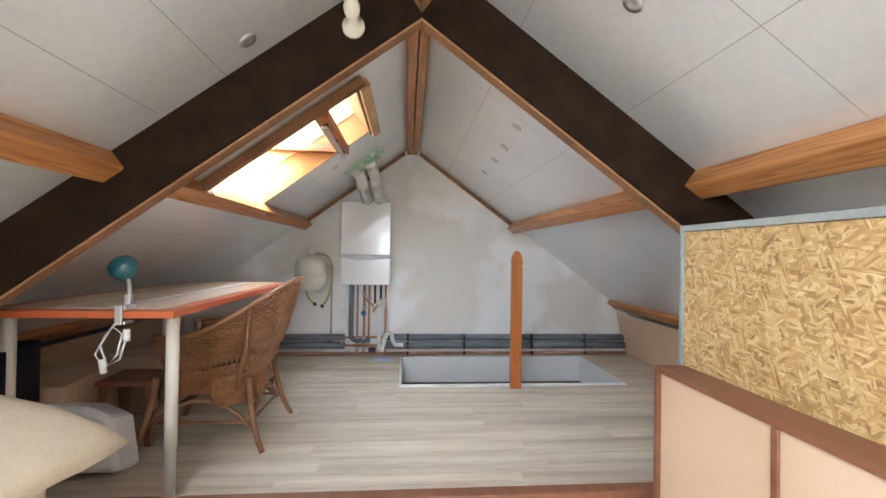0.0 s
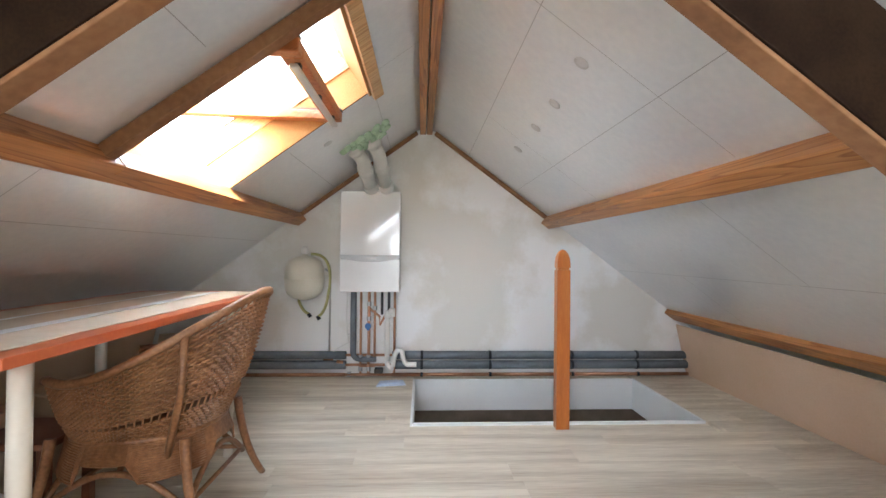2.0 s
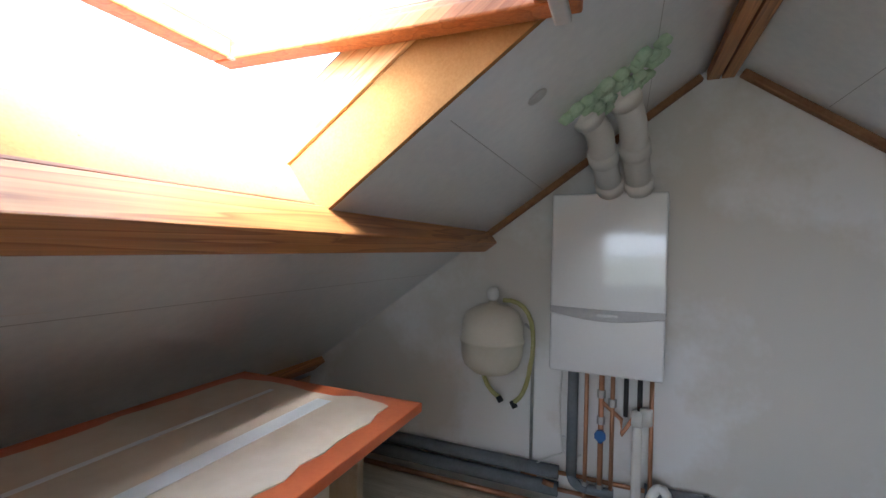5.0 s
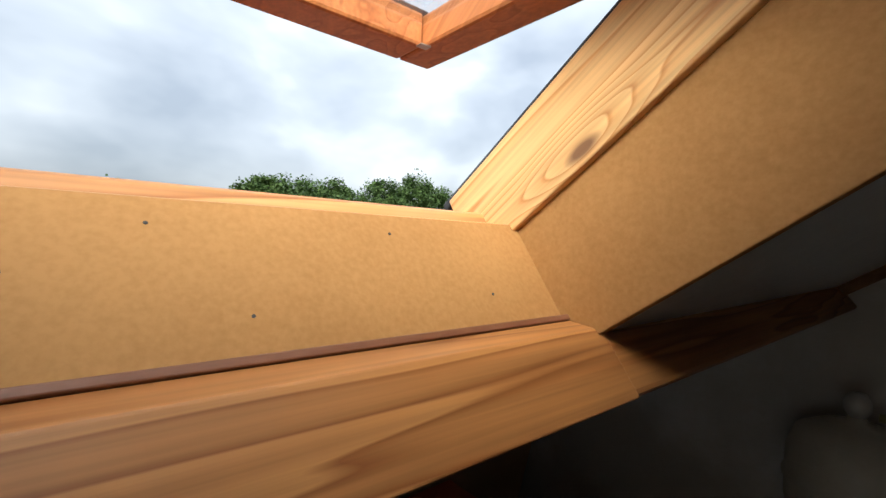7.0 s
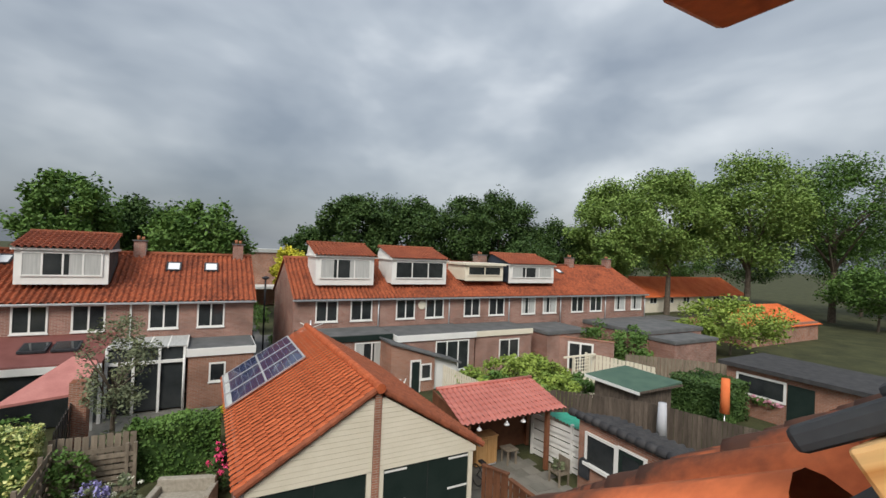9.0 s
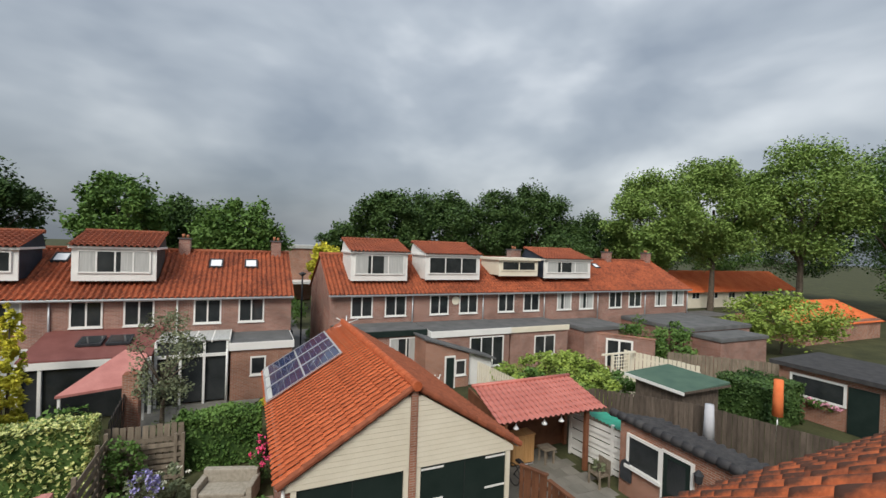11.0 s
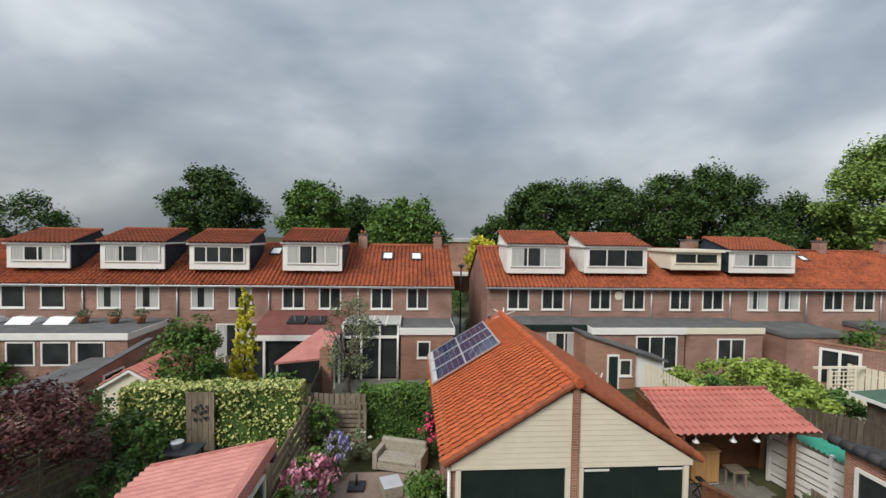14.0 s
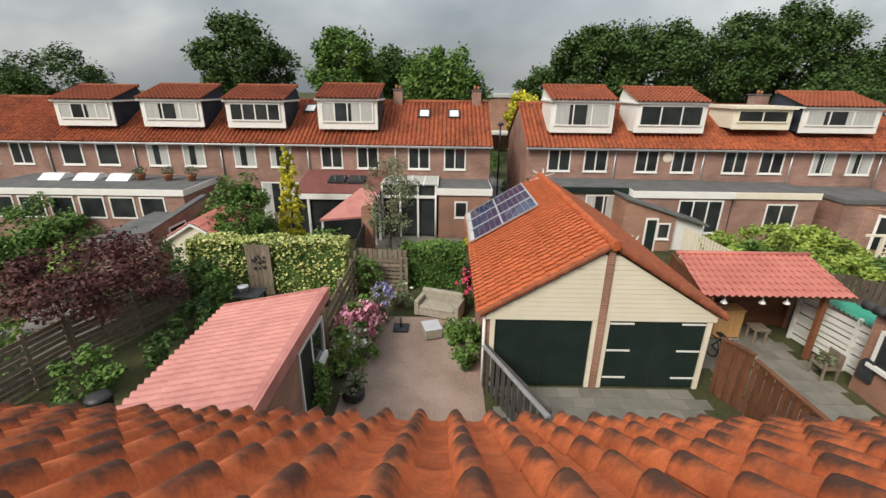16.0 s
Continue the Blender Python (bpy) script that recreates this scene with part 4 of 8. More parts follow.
# ---- rattan armchair: backrest towards the room, seat under the desk ----
def rattan_chair():
    ch = empty("rattan_armchair", (-0.3, 2.4, 0), label="brown woven rattan armchair with curved back", category="chair")
    cx, cy = -0.33, 2.42

    def rim(t, rad_x=0.40, rad_y=0.36):
        """t from -1 (one arm front) round the back (0) to 1: plan point and height of the upper rim."""
        a = t * radians(128)
        x = cx + rad_x * math.cos(a) + 0.10 * max(0, math.cos(a)) ** 2
        y = cy + rad_y * math.sin(a)
        zz = 0.665 + 0.335 * max(0.0, math.cos(a * 0.78)) ** 2.2
        return Vector((x, y, zz))

    def base(t):
        a = t * radians(128)
        return Vector((cx + 0.30 * math.cos(a), cy + 0.29 * math.sin(a), 0.42))

    n = 56
    top = [rim(-1 + 2 * k / n) for k in range(n + 1)]
    tubes("rim", [top], 0.019, "rattan", ch, 8)
    tubes("seat_ring", [[base(-1 + 2 * k / n) for k in range(n + 1)]], 0.014, "rattan", ch, 6)
    bm = bmesh.new()
    for k in range(n + 1):
        t = -1 + 2 * k / n
        a, b = base(t), rim(t)
        mid = (a + b) / 2 + Vector((0.02 * math.cos(t * 2), 0, -0.02))
        tube_into(bm, [a, mid, b], 0.0045, 4)
    m_rows = 30
    for j in range(1, m_rows):
        u = j / m_rows
        if 0.24 < u < 0.31:
            continue
        pts = []
        for k in range(2 * n + 1):
            t = -1 + k / n
            a, b = base(t), rim(t)
            p = a + (b - a) * u + Vector((0.02 * math.cos(t * 2), 0, -0.02)) * math.sin(math.pi * u)
            out = Vector((math.cos(t * 2.2), math.sin(t * 2.2), 0)) * (0.006 if (k + j) % 2 else -0.006)
            pts.append(p + out)
        tube_into(bm, pts, 0.0055, 4)
    tagged(finish("weave", bm, "rattan", ch), kind="stuff")
    bm = bmesh.new()
    for j in range(17):
        u = j / 16
        pts = [Vector((cx + (0.30 - 0.0) * math.cos(a) * (1 + 0.10 * u), cy + 0.30 * math.sin(a) * (1 + 0.10 * u), 0.42 - 0.15 * u + (0.08 * u if abs(math.sin(2 * a)) < 0.55 else 0.0))) for a in (2 * math.pi * k / 48 for k in range(49))]
        tube_into(bm, pts, 0.006, 4)
    tagged(finish("skirt", bm, "rattan", ch), kind="stuff")
    bm = bmesh.new()
    lathe_into(bm, [(0.02, 0.0), (0.29, 0.0), (0.30, 0.012), (0.29, 0.026), (0.02, 0.03)], (cx, cy, 0.40), 28)
    finish("seat", bm, "rattan", ch)
    for ax, ay in ((0.34, 0.30), (0.34, -0.30), (-0.32, 0.29), (-0.32, -0.29)):
        bm = bmesh.new()
        tube_into(bm, arc((cx + ax * 0.80, cy + ay * 0.84, 0.42), (cx + ax * 0.86, cy + ay * 0.9, 0.16), (cx + ax * 1.12, cy + ay * 1.06, 0.0), 8), 0.021, 8, 0.016)
        finish("leg", bm, "rattan", ch, 0, True)
    for p, q in (((0.34, 0.30), (0.34, -0.30)), ((-0.32, 0.29), (-0.32, -0.29)), ((0.34, 0.30), (-0.32, 0.29)), ((0.34, -0.30), (-0.32, -0.29))):
        a, b = Vector((cx + p[0] * 0.86, cy + p[1] * 0.9, 0.16)), Vector((cx + q[0] * 0.86, cy + q[1] * 0.9, 0.16))
        up = arc(a + Vector((0, 0, -0.02)), (a + b) / 2 + Vector((0, 0, 0.28)), b + Vector((0, 0, -0.02)), 10)
        tubes("arch", [up], 0.013, "rattan", ch, 6)
        tubes("stretcher", [[a, b]], 0.011, "rattan", ch, 6)
    for t in (-0.42, 0.42):
        a, b = base(t), rim(t)
        tubes("upright", [[a + Vector((0.012, 0, -0.1)), (a + b) / 2 + Vector((0.035, 0, -0.02)), b + Vector((0.015, 0, 0))]], 0.015, "rattan", ch, 8)
    return ch


rattan_chair()

# ---- bed end, boxes and clutter under the slope ----
bm = bmesh.new()
nu, nv = 26, 20
grid = []
for i in range(nu + 1):
    row = []
    for j in range(nv + 1):
        u, v = i / nu, j / nv
        ex = min(u, 1 - u, v, 1 - v)
        puff = (1 - math.exp(-ex * 11)) * 0.17
        wr = 0.012 * noise.noise(Vector((u * 7, v * 7, 1.3))) + 0.006 * noise.noise(Vector((u * 19, v * 17, 4)))
        row.append((u, v, puff, wr))
    grid.append(row)
bed_m = Matrix.Translation((-1.52, 0.24, 0.70)) @ Matrix.Rotation(radians(13), 4, "Y") @ Matrix.Rotation(radians(-6), 4, "Z")
for sgn in (1, -0.5):
    vs = [[bm.verts.new(bed_m @ Vector((u * 1.28, v * 1.12, 0.06 + sgn * puff + wr))) for u, v, puff, wr in row] for row in grid]
    for i in range(nu):
        for j in range(nv):
            q = (vs[i][j], vs[i + 1][j], vs[i + 1][j + 1], vs[i][j + 1])
            bm.faces.new(q if sgn > 0 else q[::-1])
bmesh.ops.remove_doubles(bm, verts=bm.verts, dist=0.0005)
tagged(finish("duvet", bm, "linen", None, 0, True), label="crumpled cream linen duvet on a low bed", category="bedding")
bed = empty("bed", (-0.9, 0.3, 0), label="low white bed frame with mattress", category="bed")
block("mattress", (-1.5, -1.5, 0.30), (-0.30, 1.05, 0.44), "linen", bed, 0.04)
block("frame", (-1.52, -1.5, 0.22), (-0.28, 1.08, 0.30), "white_paint", bed, 0.01)
for lx in (-1.45, -0.36):
    for ly in (-1.4, 1.0):
        block("leg", (lx - 0.03, ly - 0.03, 0), (lx + 0.03, ly + 0.03, 0.22), "white_paint", bed)


def carton(x, y, w, d, h, turn, mat, label, name="cardboard_box"):
    t = empty(name, (x, y, 0), label=label, category="box")
    m = Matrix.Translation((x, y, 0)) @ Matrix.Rotation(turn, 4, "Z")
    block("body", (-w / 2, -d / 2, 0.0), (w / 2, d / 2, h), mat, t, 0.006, m)
    block("flap", (-w / 2, -d / 2 + 0.01, h + 0.001), (-0.004, d / 2 - 0.01, h + 0.006), mat, t, 0, m)
    block("flap", (0.004, -d / 2 + 0.01, h + 0.001), (w / 2, d / 2 - 0.01, h + 0.006), mat, t, 0, m)
    return t


carton(-1.25, 2.25, 0.5, 0.6, 0.42, 0.15, "cardboard", "brown cardboard box under the desk")
carton(-1.0, 3.0, 0.45, 0.5, 0.4, -0.2, "cardboard", "brown cardboard box under the desk")
carton(-1.14, 1.62, 0.42, 0.42, 0.70, 0.25, "dark_cloth", "dark storage bag under the slope", "storage_bag")
carton(-0.95, 3.9, 0.4, 0.4, 0.5, 0.5, "cardboard", "open cardboard box by the gable wall")
bm = bmesh.new()
pillow_m = Matrix.Translation((-0.86, 1.95, 0.0)) @ Matrix.Rotation(radians(-14), 4, "X")
prism_into(bm, [(-0.3, 0), (0.28, 0), (0.20, 0.27), (0.05, 0.33), (-0.25, 0.34), (-0.33, 0.2)], -0.12, 0.10, 1)
for v in bm.verts:
    v.co = pillow_m @ v.co
tagged(finish("storage_bin", bm, "white_paint", None, 0.03), label="white plastic storage bin on the floor", category="bin")
stool = empty("small_stool", (-0.75, 2.35, 0), label="dark red wooden stool under the desk", category="stool")
block("seat", (-0.95, 2.2, 0.36), (-0.62, 2.5, 0.39), "red_wood", stool, 0.006)
for lx in (-0.92, -0.65):
    for ly in (2.23, 2.47):
        block("leg", (lx - 0.018, ly - 0.018, 0), (lx + 0.018, ly + 0.018, 0.36), "red_wood", stool)

# ---- heating pipes and fittings ----
for k, (zz, yy, r) in enumerate(((0.205, 4.53, 0.038), (0.115, 4.52, 0.04), (0.03, 4.49, 0.03))):
    segs = [[(-1.2, yy, zz), (0.18, yy, zz)], [(0.62, yy, zz), (1.55, yy, zz)], [(1.56, yy, zz), (2.35, yy, zz)], [(2.36, yy, zz), (3.5, yy, zz)]]
    p = empty("lagged_pipe", (1.2, yy, zz), label="grey foam lagged heating pipe along the wall foot" if k < 2 else "bare heating pipe along the floor", category="pipe", group="pipes along the wall foot")
    for sg in segs:
        tubes("lagging" if k < 2 else "pipe", [sg], r if k < 2 else 0.016, "foam_lag" if k < 2 else "copper", p, 12)
    tubes("core_pipe", [[(-1.2, yy, zz), (3.5, yy, zz)]], 0.012, "copper", p, 8)
    for sx in (0.9, 1.555, 2.355, 3.0):
        tubes("clip", [[(sx - 0.012, yy, zz), (sx + 0.012, yy, zz)]], (r if k < 2 else 0.016) + 0.004, "zinc", p, 12)
group = empty("boiler_pipework", (0.4, 4.5, 0.1), label="copper and grey pipes below the boiler", category="pipework")
for x, r, mat, z0 in ((0.255, 0.028, "foam_lag", 0.24), (0.325, 0.011, "copper", 0.03), (0.40, 0.014, "copper", 0.03), (0.455, 0.011, "copper", 0.2), (0.52, 0.012, "black", 0.6), (0.585, 0.013, "black", 0.6), (0.64, 0.011, "copper", 0.05)):
    tubes("pipe", [[(x, 4.47, z0), (x, 4.47, 0.82)]], r, mat, group, 10)
tubes("elbow", [arc((0.255, 4.47, 0.25), (0.255, 4.47, 0.18), (0.34, 4.47, 0.18)), [(0.33, 4.47, 0.18), (0.47, 4.47, 0.18)]], 0.026, "foam_lag", group, 10)
tubes("cross_pipe", [[(0.2, 4.46, 0.04), (0.44, 4.46, 0.04)], [(0.33, 4.46, 0.12), (0.46, 4.46, 0.12)], [(0.40, 4.47, 0.66), (0.5, 4.47, 0.58), (0.5, 4.47, 0.5), (0.57, 4.47, 0.62)]], 0.011, "copper", group, 8)
for x, z in ((0.325, 0.09), (0.40, 0.09), (0.40, 0.7), (0.40, 0.56), (0.455, 0.66), (0.325, 0.2), (0.40, 0.2), (0.22, 0.04)):
    bm = bmesh.new()
    tube_into(bm, [(x, 4.47, z - 0.02), (x, 4.47, z + 0.02)], 0.021, 6)
    finish("fitting", bm, "steel", group)
bm = bmesh.new()
tube_into(bm, [(0.40, 4.43, 0.5), (0.40, 4.40, 0.5)], 0.026, 8, 0.03)
tube_into(bm, [(0.40, 4.42, 0.52), (0.40, 4.42, 0.46)], 0.02, 8, 0.012)
finish("valve_handle", bm, "blue_plastic", group)
tubes("drain", [[(0.575, 4.45, 0.62), (0.575, 4.45, 0.17)] + arc((0.575, 4.45, 0.17), (0.575, 4.45, 0.09), (0.625, 4.45, 0.10), 6) + arc((0.63, 4.45, 0.12), (0.645, 4.45, 0.29), (0.70, 4.45, 0.27), 6)
                + arc((0.715, 4.45, 0.25), (0.73, 4.45, 0.12), (0.79, 4.45, 0.135), 6) + [(0.85, 4.45, 0.135)]], 0.024, "pvc_white", group, 12)
tubes("drain_neck", [[(0.575, 4.45, 0.57), (0.575, 4.45, 0.64)], [(0.615, 4.45, 0.58), (0.615, 4.45, 0.66)]], 0.03, "pvc_white", group, 12)
block("drip_tray", (0.46, 4.4, 0.06), (0.54, 4.46, 0.11), "black", group, 0.01)
tubes("cable", [arc((0.19, 4.52, 0.8), (0.17, 4.52, 0.5), (0.2, 4.52, 0.36)) + arc((0.2, 4.52, 0.34), (0.24, 4.52, 0.28), (0.3, 4.5, 0.34)), arc((0.22, 4.52, 0.33), (0.1, 4.52, 0.28), (0.02, 4.52, 0.2))], 0.005, "white_paint", group, 6)
tagged(block("wall_socket", (0.185, 4.55, 0.33), (0.245, 4.579, 0.40), "white_paint", None, 0.006), label="white wall socket below the boiler", category="socket")
riser = empty("vessel_riser", (-0.02, 4.54, 0.1), label="thin steel riser pipe with brass valve", category="pipe")
tubes("pipe", [[(0.02, 4.545, 0.17), (0.02, 4.545, 0.98), (-0.03, 4.545, 1.02)]], 0.009, "steel", riser, 8)
tubes("valve", [[(-0.03, 4.53, 0.17), (0.06, 4.53, 0.17)], [(0.1, 4.5, 0.15), (0.16, 4.5, 0.14)]], 0.016, "copper", riser, 8)
vessel = empty("expansion_vessel", (-0.185, 4.44, 0.74), label="ivory expansion vessel on the wall with yellowed hose", category="vessel")
bm = bmesh.new()
lathe_into(bm, [(0.03, -0.02), (0.10, 0.0), (0.155, 0.045), (0.172, 0.10), (0.174, 0.165), (0.181, 0.17), (0.181, 0.185), (0.174, 0.19), (0.172, 0.27), (0.15, 0.335), (0.09, 0.37), (0.03, 0.385), (0.022, 0.40)], (-0.185, 4.40, 0.76), 28)
finish("tank", bm, "ivory", vessel, 0, True)
bm = bmesh.new()
lathe_into(bm, [(0.02, 0), (0.034, 0.02), (0.034, 0.05), (0.02, 0.075)], (-0.185, 4.40, 1.16), 12)
finish("cap", bm, "pvc_white", vessel, 0, True)
tubes("hose", [arc((-0.14, 4.45, 1.16), (0.06, 4.47, 1.18), (0.03, 4.47, 0.85)) + arc((0.02, 4.47, 0.8), (0.0, 4.47, 0.62), (-0.07, 4.47, 0.58)), arc((-0.24, 4.42, 0.74), (-0.22, 4.45, 0.63), (-0.15, 4.46, 0.60))], 0.013, "hose", vessel, 8)
tubes("hose_end", [[(-0.08, 4.47, 0.585), (-0.06, 4.47, 0.55)], [(-0.16, 4.46, 0.605), (-0.14, 4.46, 0.575)]], 0.017, "zinc", vessel, 8)
flue = empty("flue_pipes", (0.45, 4.2, 1.9), label="two white plastic flue pipes foamed into the roof", category="flue pipe")
for p0, p1, p2 in ((Vector((0.285, 3.79, 2.06)), Vector((0.37, 4.02, 1.99)), Vector((0.42, 4.40, 1.775))),
                   (Vector((0.435, 3.84, 2.16)), Vector((0.505, 4.05, 2.04)), Vector((0.555, 4.41, 1.775)))):
    tubes("pipe", [[p0, p0 + (p1 - p0) * 0.8] + arc(p1 + (p0 - p1) * 0.1, p1 + (p1 - p0) * 0.2, p1 + (p2 - p1) * 0.3, 4) + [p2]], 0.060, "pvc_white", flue, 18)
    for q, w in ((p0 + (p1 - p0) * 0.55, p1 - p0), (p1 + (p2 - p1) * 0.42, p2 - p1), (p1 + (p2 - p1) * 0.93, p2 - p1)):
        w = w.normalized()
        tubes("collar", [[q - w * 0.034, q + w * 0.034]], 0.069, "pvc_white", flue, 18)
bm = bmesh.new()
rnd = random.Random(9)
for _ in range(46):
    s, y = 0.60 + rnd.uniform(-0.20, 0.20), 3.80 + rnd.uniform(-0.13, 0.15)
    c = roof_l(s, y, -0.005)
    lathe_into(bm, [(0.004, -0.03), (0.03, -0.012), (0.036, 0.005), (0.02, 0.02)], c, 7)
tagged(finish("foam", bm, "foam_green", flue, 0, True), kind="stuff")
bm = bmesh.new()
prism_into(bm, [(0.50, 4.20), (0.76, 4.24), (0.73, 4.38), (0.52, 4.36)], 0.002, 0.012, 2)
prism_into(bm, [(0.53, 4.22), (0.70, 4.27), (0.68, 4.36), (0.56, 4.33)], 0.0125, 0.022, 2)
tagged(finish("plastic_bag", bm, material("pale_blue_plastic", (0.42, 0.52, 0.72), (0.62, 0.70, 0.85), 14, 0.3, 0.6, bump_dist=0.02), None, 0.003), label="folded pale blue plastic bag on the floor", category="bag")

# ---- insulation joints, fixing plates and marks on the roof boards ----
def roof_marks(m, joints, plates, scuffs, name):
    bm = bmesh.new()
    for s0, y0, s1, y1 in joints:
        d = Vector((s1 - s0, y1 - y0, 0))
        n = Vector((-d.y, d.x, 0)).normalized() * 0.0016
        q = [Vector((s0, y0, -0.0012)) - n, Vector((s0, y0, -0.0012)) + n, Vector((s1, y1, -0.0012)) + n, Vector((s1, y1, -0.0012)) - n]
        bm.faces.new([bm.verts.new(m @ p) for p in q])
    structure(finish("joint_" + name, bm, "grey_band"), "dark joints between the insulation boards")
    for k, (s, y) in enumerate(plates):
        bm = bmesh.new()
        lathe_into(bm, [(0.034, 0.0), (0.034, 0.003), (0.012, 0.004), (0.006, 0.001)], (0, 0, 0), 16)
        for v in bm.verts:
            v.co = m @ Vector((s + v.co.x, y + v.co.y, -v.co.z))
        tagged(finish("fixing_plate", bm, "alu", None, 0, True), label="round grey fixing plate on the insulation", category="fixing", group="fixing plates")
    bm = bmesh.new()
    for s, y, l, a in scuffs:
        d = Vector((math.cos(a), math.sin(a), 0)) * l
        n = Vector((-math.sin(a), math.cos(a), 0)) * 0.004
        bm.faces.new([bm.verts.new(m @ (Vector((s, y, -0.0015)) + p)) for p in (-d - n * 0.2, -d * 0.2 + n, d + n * 0.2, d * 0.3 - n)])
    structure(finish("scuff_" + name, bm, "white_paint"), "small scuffs on the foil")


roof_marks(ROOF_R, [(0.51, -2.4, 0.51, 4.5), (1.08, -2.4, 1.08, 4.5), (0.1, 1.98, 1.46, 1.98), (0.51, 3.3, 1.46, 3.3), (0.1, 0.54, 1.46, 0.54), (0.1, -0.7, 0.51, -0.7), (1.6, 2.43, 2.36, 2.43), (2.36, 3.5, 3.0, 3.5), (1.6, 1.15, 2.36, 1.15), (2.36, -2.4, 2.36, 4.5)],
           [(0.77, 2.12), (0.80, 2.56), (0.81, 2.96), (0.82, 3.48), (0.79, 0.76), (0.80, -0.1)],
           [(2.36, 2.92, 0.04, 1.4), (2.36, 2.52, 0.04, 1.5), (2.0, 2.6, 0.05, 0.4), (2.2, 3.2, 0.04, 1.2), (1.93, 3.73, 0.05, 0.2), (2.6, 2.9, 0.06, 1.5), (0.97, 0.6, 0.06, 0.4), (1.2, 0.9, 0.10, 0.3), (2.05, 3.1, 0.03, 1.0), (2.5, 3.6, 0.04, 1.3)], "right")
roof_marks(ROOF_L, [(0.42, 3.1, 0.42, 4.5), (1.07, 3.1, 1.07, 4.5), (0.3, -2.4, 0.3, 1.9), (0.95, -2.4, 0.95, 1.85), (1.24, -0.4, 1.24, 1.2), (0.31, 0.6, 0.95, 0.6), (1.94, -2.0, 1.94, 4.5), (1.6, 1.9, 2.9, 1.9), (0.05, 2.82, 0.42, 2.82), (0.3, 1.6, 0.95, 1.6), (0.05, 1.5, 0.3, 1.5)],
           [(0.8, 1.13), (0.5, 0.3), (0.85, 3.37)],
           [(2.34, 3.39, 0.04, 1.3), (2.34, 3.77, 0.04, 1.5), (2.41, 3.1, 0.04, 0.8), (2.6, 2.4, 0.07, 1.6), (1.82, 3.24, 0.26, 1.55), (1.95, 2.97, 0.03, 0.6), (1.89, 2.4, 0.2, 1.5), (2.3, 2.5, 0.05, 1.2), (2.2, 1.9, 0.08, 1.5)], "left")
# nail heads in the window lining
bm = bmesh.new()
for y, h in ((2.30, 0.165), (2.55, 0.165), (2.78, 0.165), (2.30, 0.07), (2.62, 0.075), (2.9, 0.08), (2.47, 0.12)):
    tube_into(bm, [ROOF_L @ Vector((WS1 - T - 0.0008, y, h)), ROOF_L @ Vector((WS1 - T + 0.004, y, h))], 0.0018, 6)
tagged(finish("nail_head", bm, "black", window), kind="stuff")

# ---- floor boards ----
BW, BL = 0.193, 1.285
plank = bmesh.new()
box_into(plank, (0, 0.0006, -0.011), (1, BW - 0.0006, 0.0))
bmesh.ops.recalc_face_normals(plank, faces=plank.faces)
plank_me = bpy.data.meshes.new("floor_board")
plank.to_mesh(plank_me)
plank.free()
plank_me.materials.append(M["laminate"])
rnd = random.Random(2)
y = BACK_Y
while y < WALL_Y - 0.05:
    x = -1.75 - rnd.uniform(0, BL)
    while x < 3.6:
        a, b = max(x, -1.72), min(x + BL, 3.56)
        pieces = [(a, b)]
        if y + BW > 3.36 and y < 4.42:
            pieces = [(a, min(b, 0.82)), (max(a, 2.92), b)]
        for p, q in pieces:
            if q - p > 0.03:
                ob = new("floor_board", plank_me)
                ob.matrix_basis = Matrix.Translation((p + 0.0006, y, 0)) @ Matrix.Diagonal((q - p - 0.0012, 1, 1, 1))
                ob.parent = floor
        x += BL
    y += BW
INDOOR = set(scene.objects)

# ---- outside: ground ----
ground = structure(block("ground", (-700, -600, GROUND - 0.3), (300, 600, GROUND - 0.02), "soil"), "garden soil and grass reaching the horizon")
structure(block("pavement_street", (-24.0, 4.95, GROUND - 0.018), (-22.0, 7.0, GROUND), "asphalt"), "grey paved alley between the terraces")


def wavy_roof(name, p0, along, down, length, depth, mat, parent=None, pitch=0.245, course=0.34, amp=0.05, lift=0.035, seg=8):
    """Pantile roof sheet: waves along the eaves, a step at each course. p0 is the upper left corner."""
    p0, along, down = Vector(p0), Vector(along).normalized(), Vector(down).normalized()
    up = along.cross(down).normalized()
    if up.z < 0:
        up = -up
    cols = max(2, round(length / pitch) * seg)
    bm = bmesh.new()
    k = max(1, round(depth / course))
    rows = []
    for r in range(k):
        for d, h in ((r * depth / k, 0.0), ((r + 1) * depth / k + 0.03, lift)):
            row = []
            for c in range(cols + 1):
                u = (c % seg) / seg
                w = 1.35 * math.sin(math.pi * u / 0.62) ** 0.8 - 0.35 if u < 0.62 else -0.35 - 0.75 * math.sin(math.pi * (u - 0.62) / 0.38)
                row.append(bm.verts.new(p0 + along * (length * c / cols) + down * d + up * (amp * w + h)))
            rows.append(row)
    for a in range(len(rows) - 1):
        for c in range(cols):
            bm.faces.new((rows[a][c], rows[a][c + 1], rows[a + 1][c + 1], rows[a + 1][c]))
    return finish(name, bm, mat, parent)


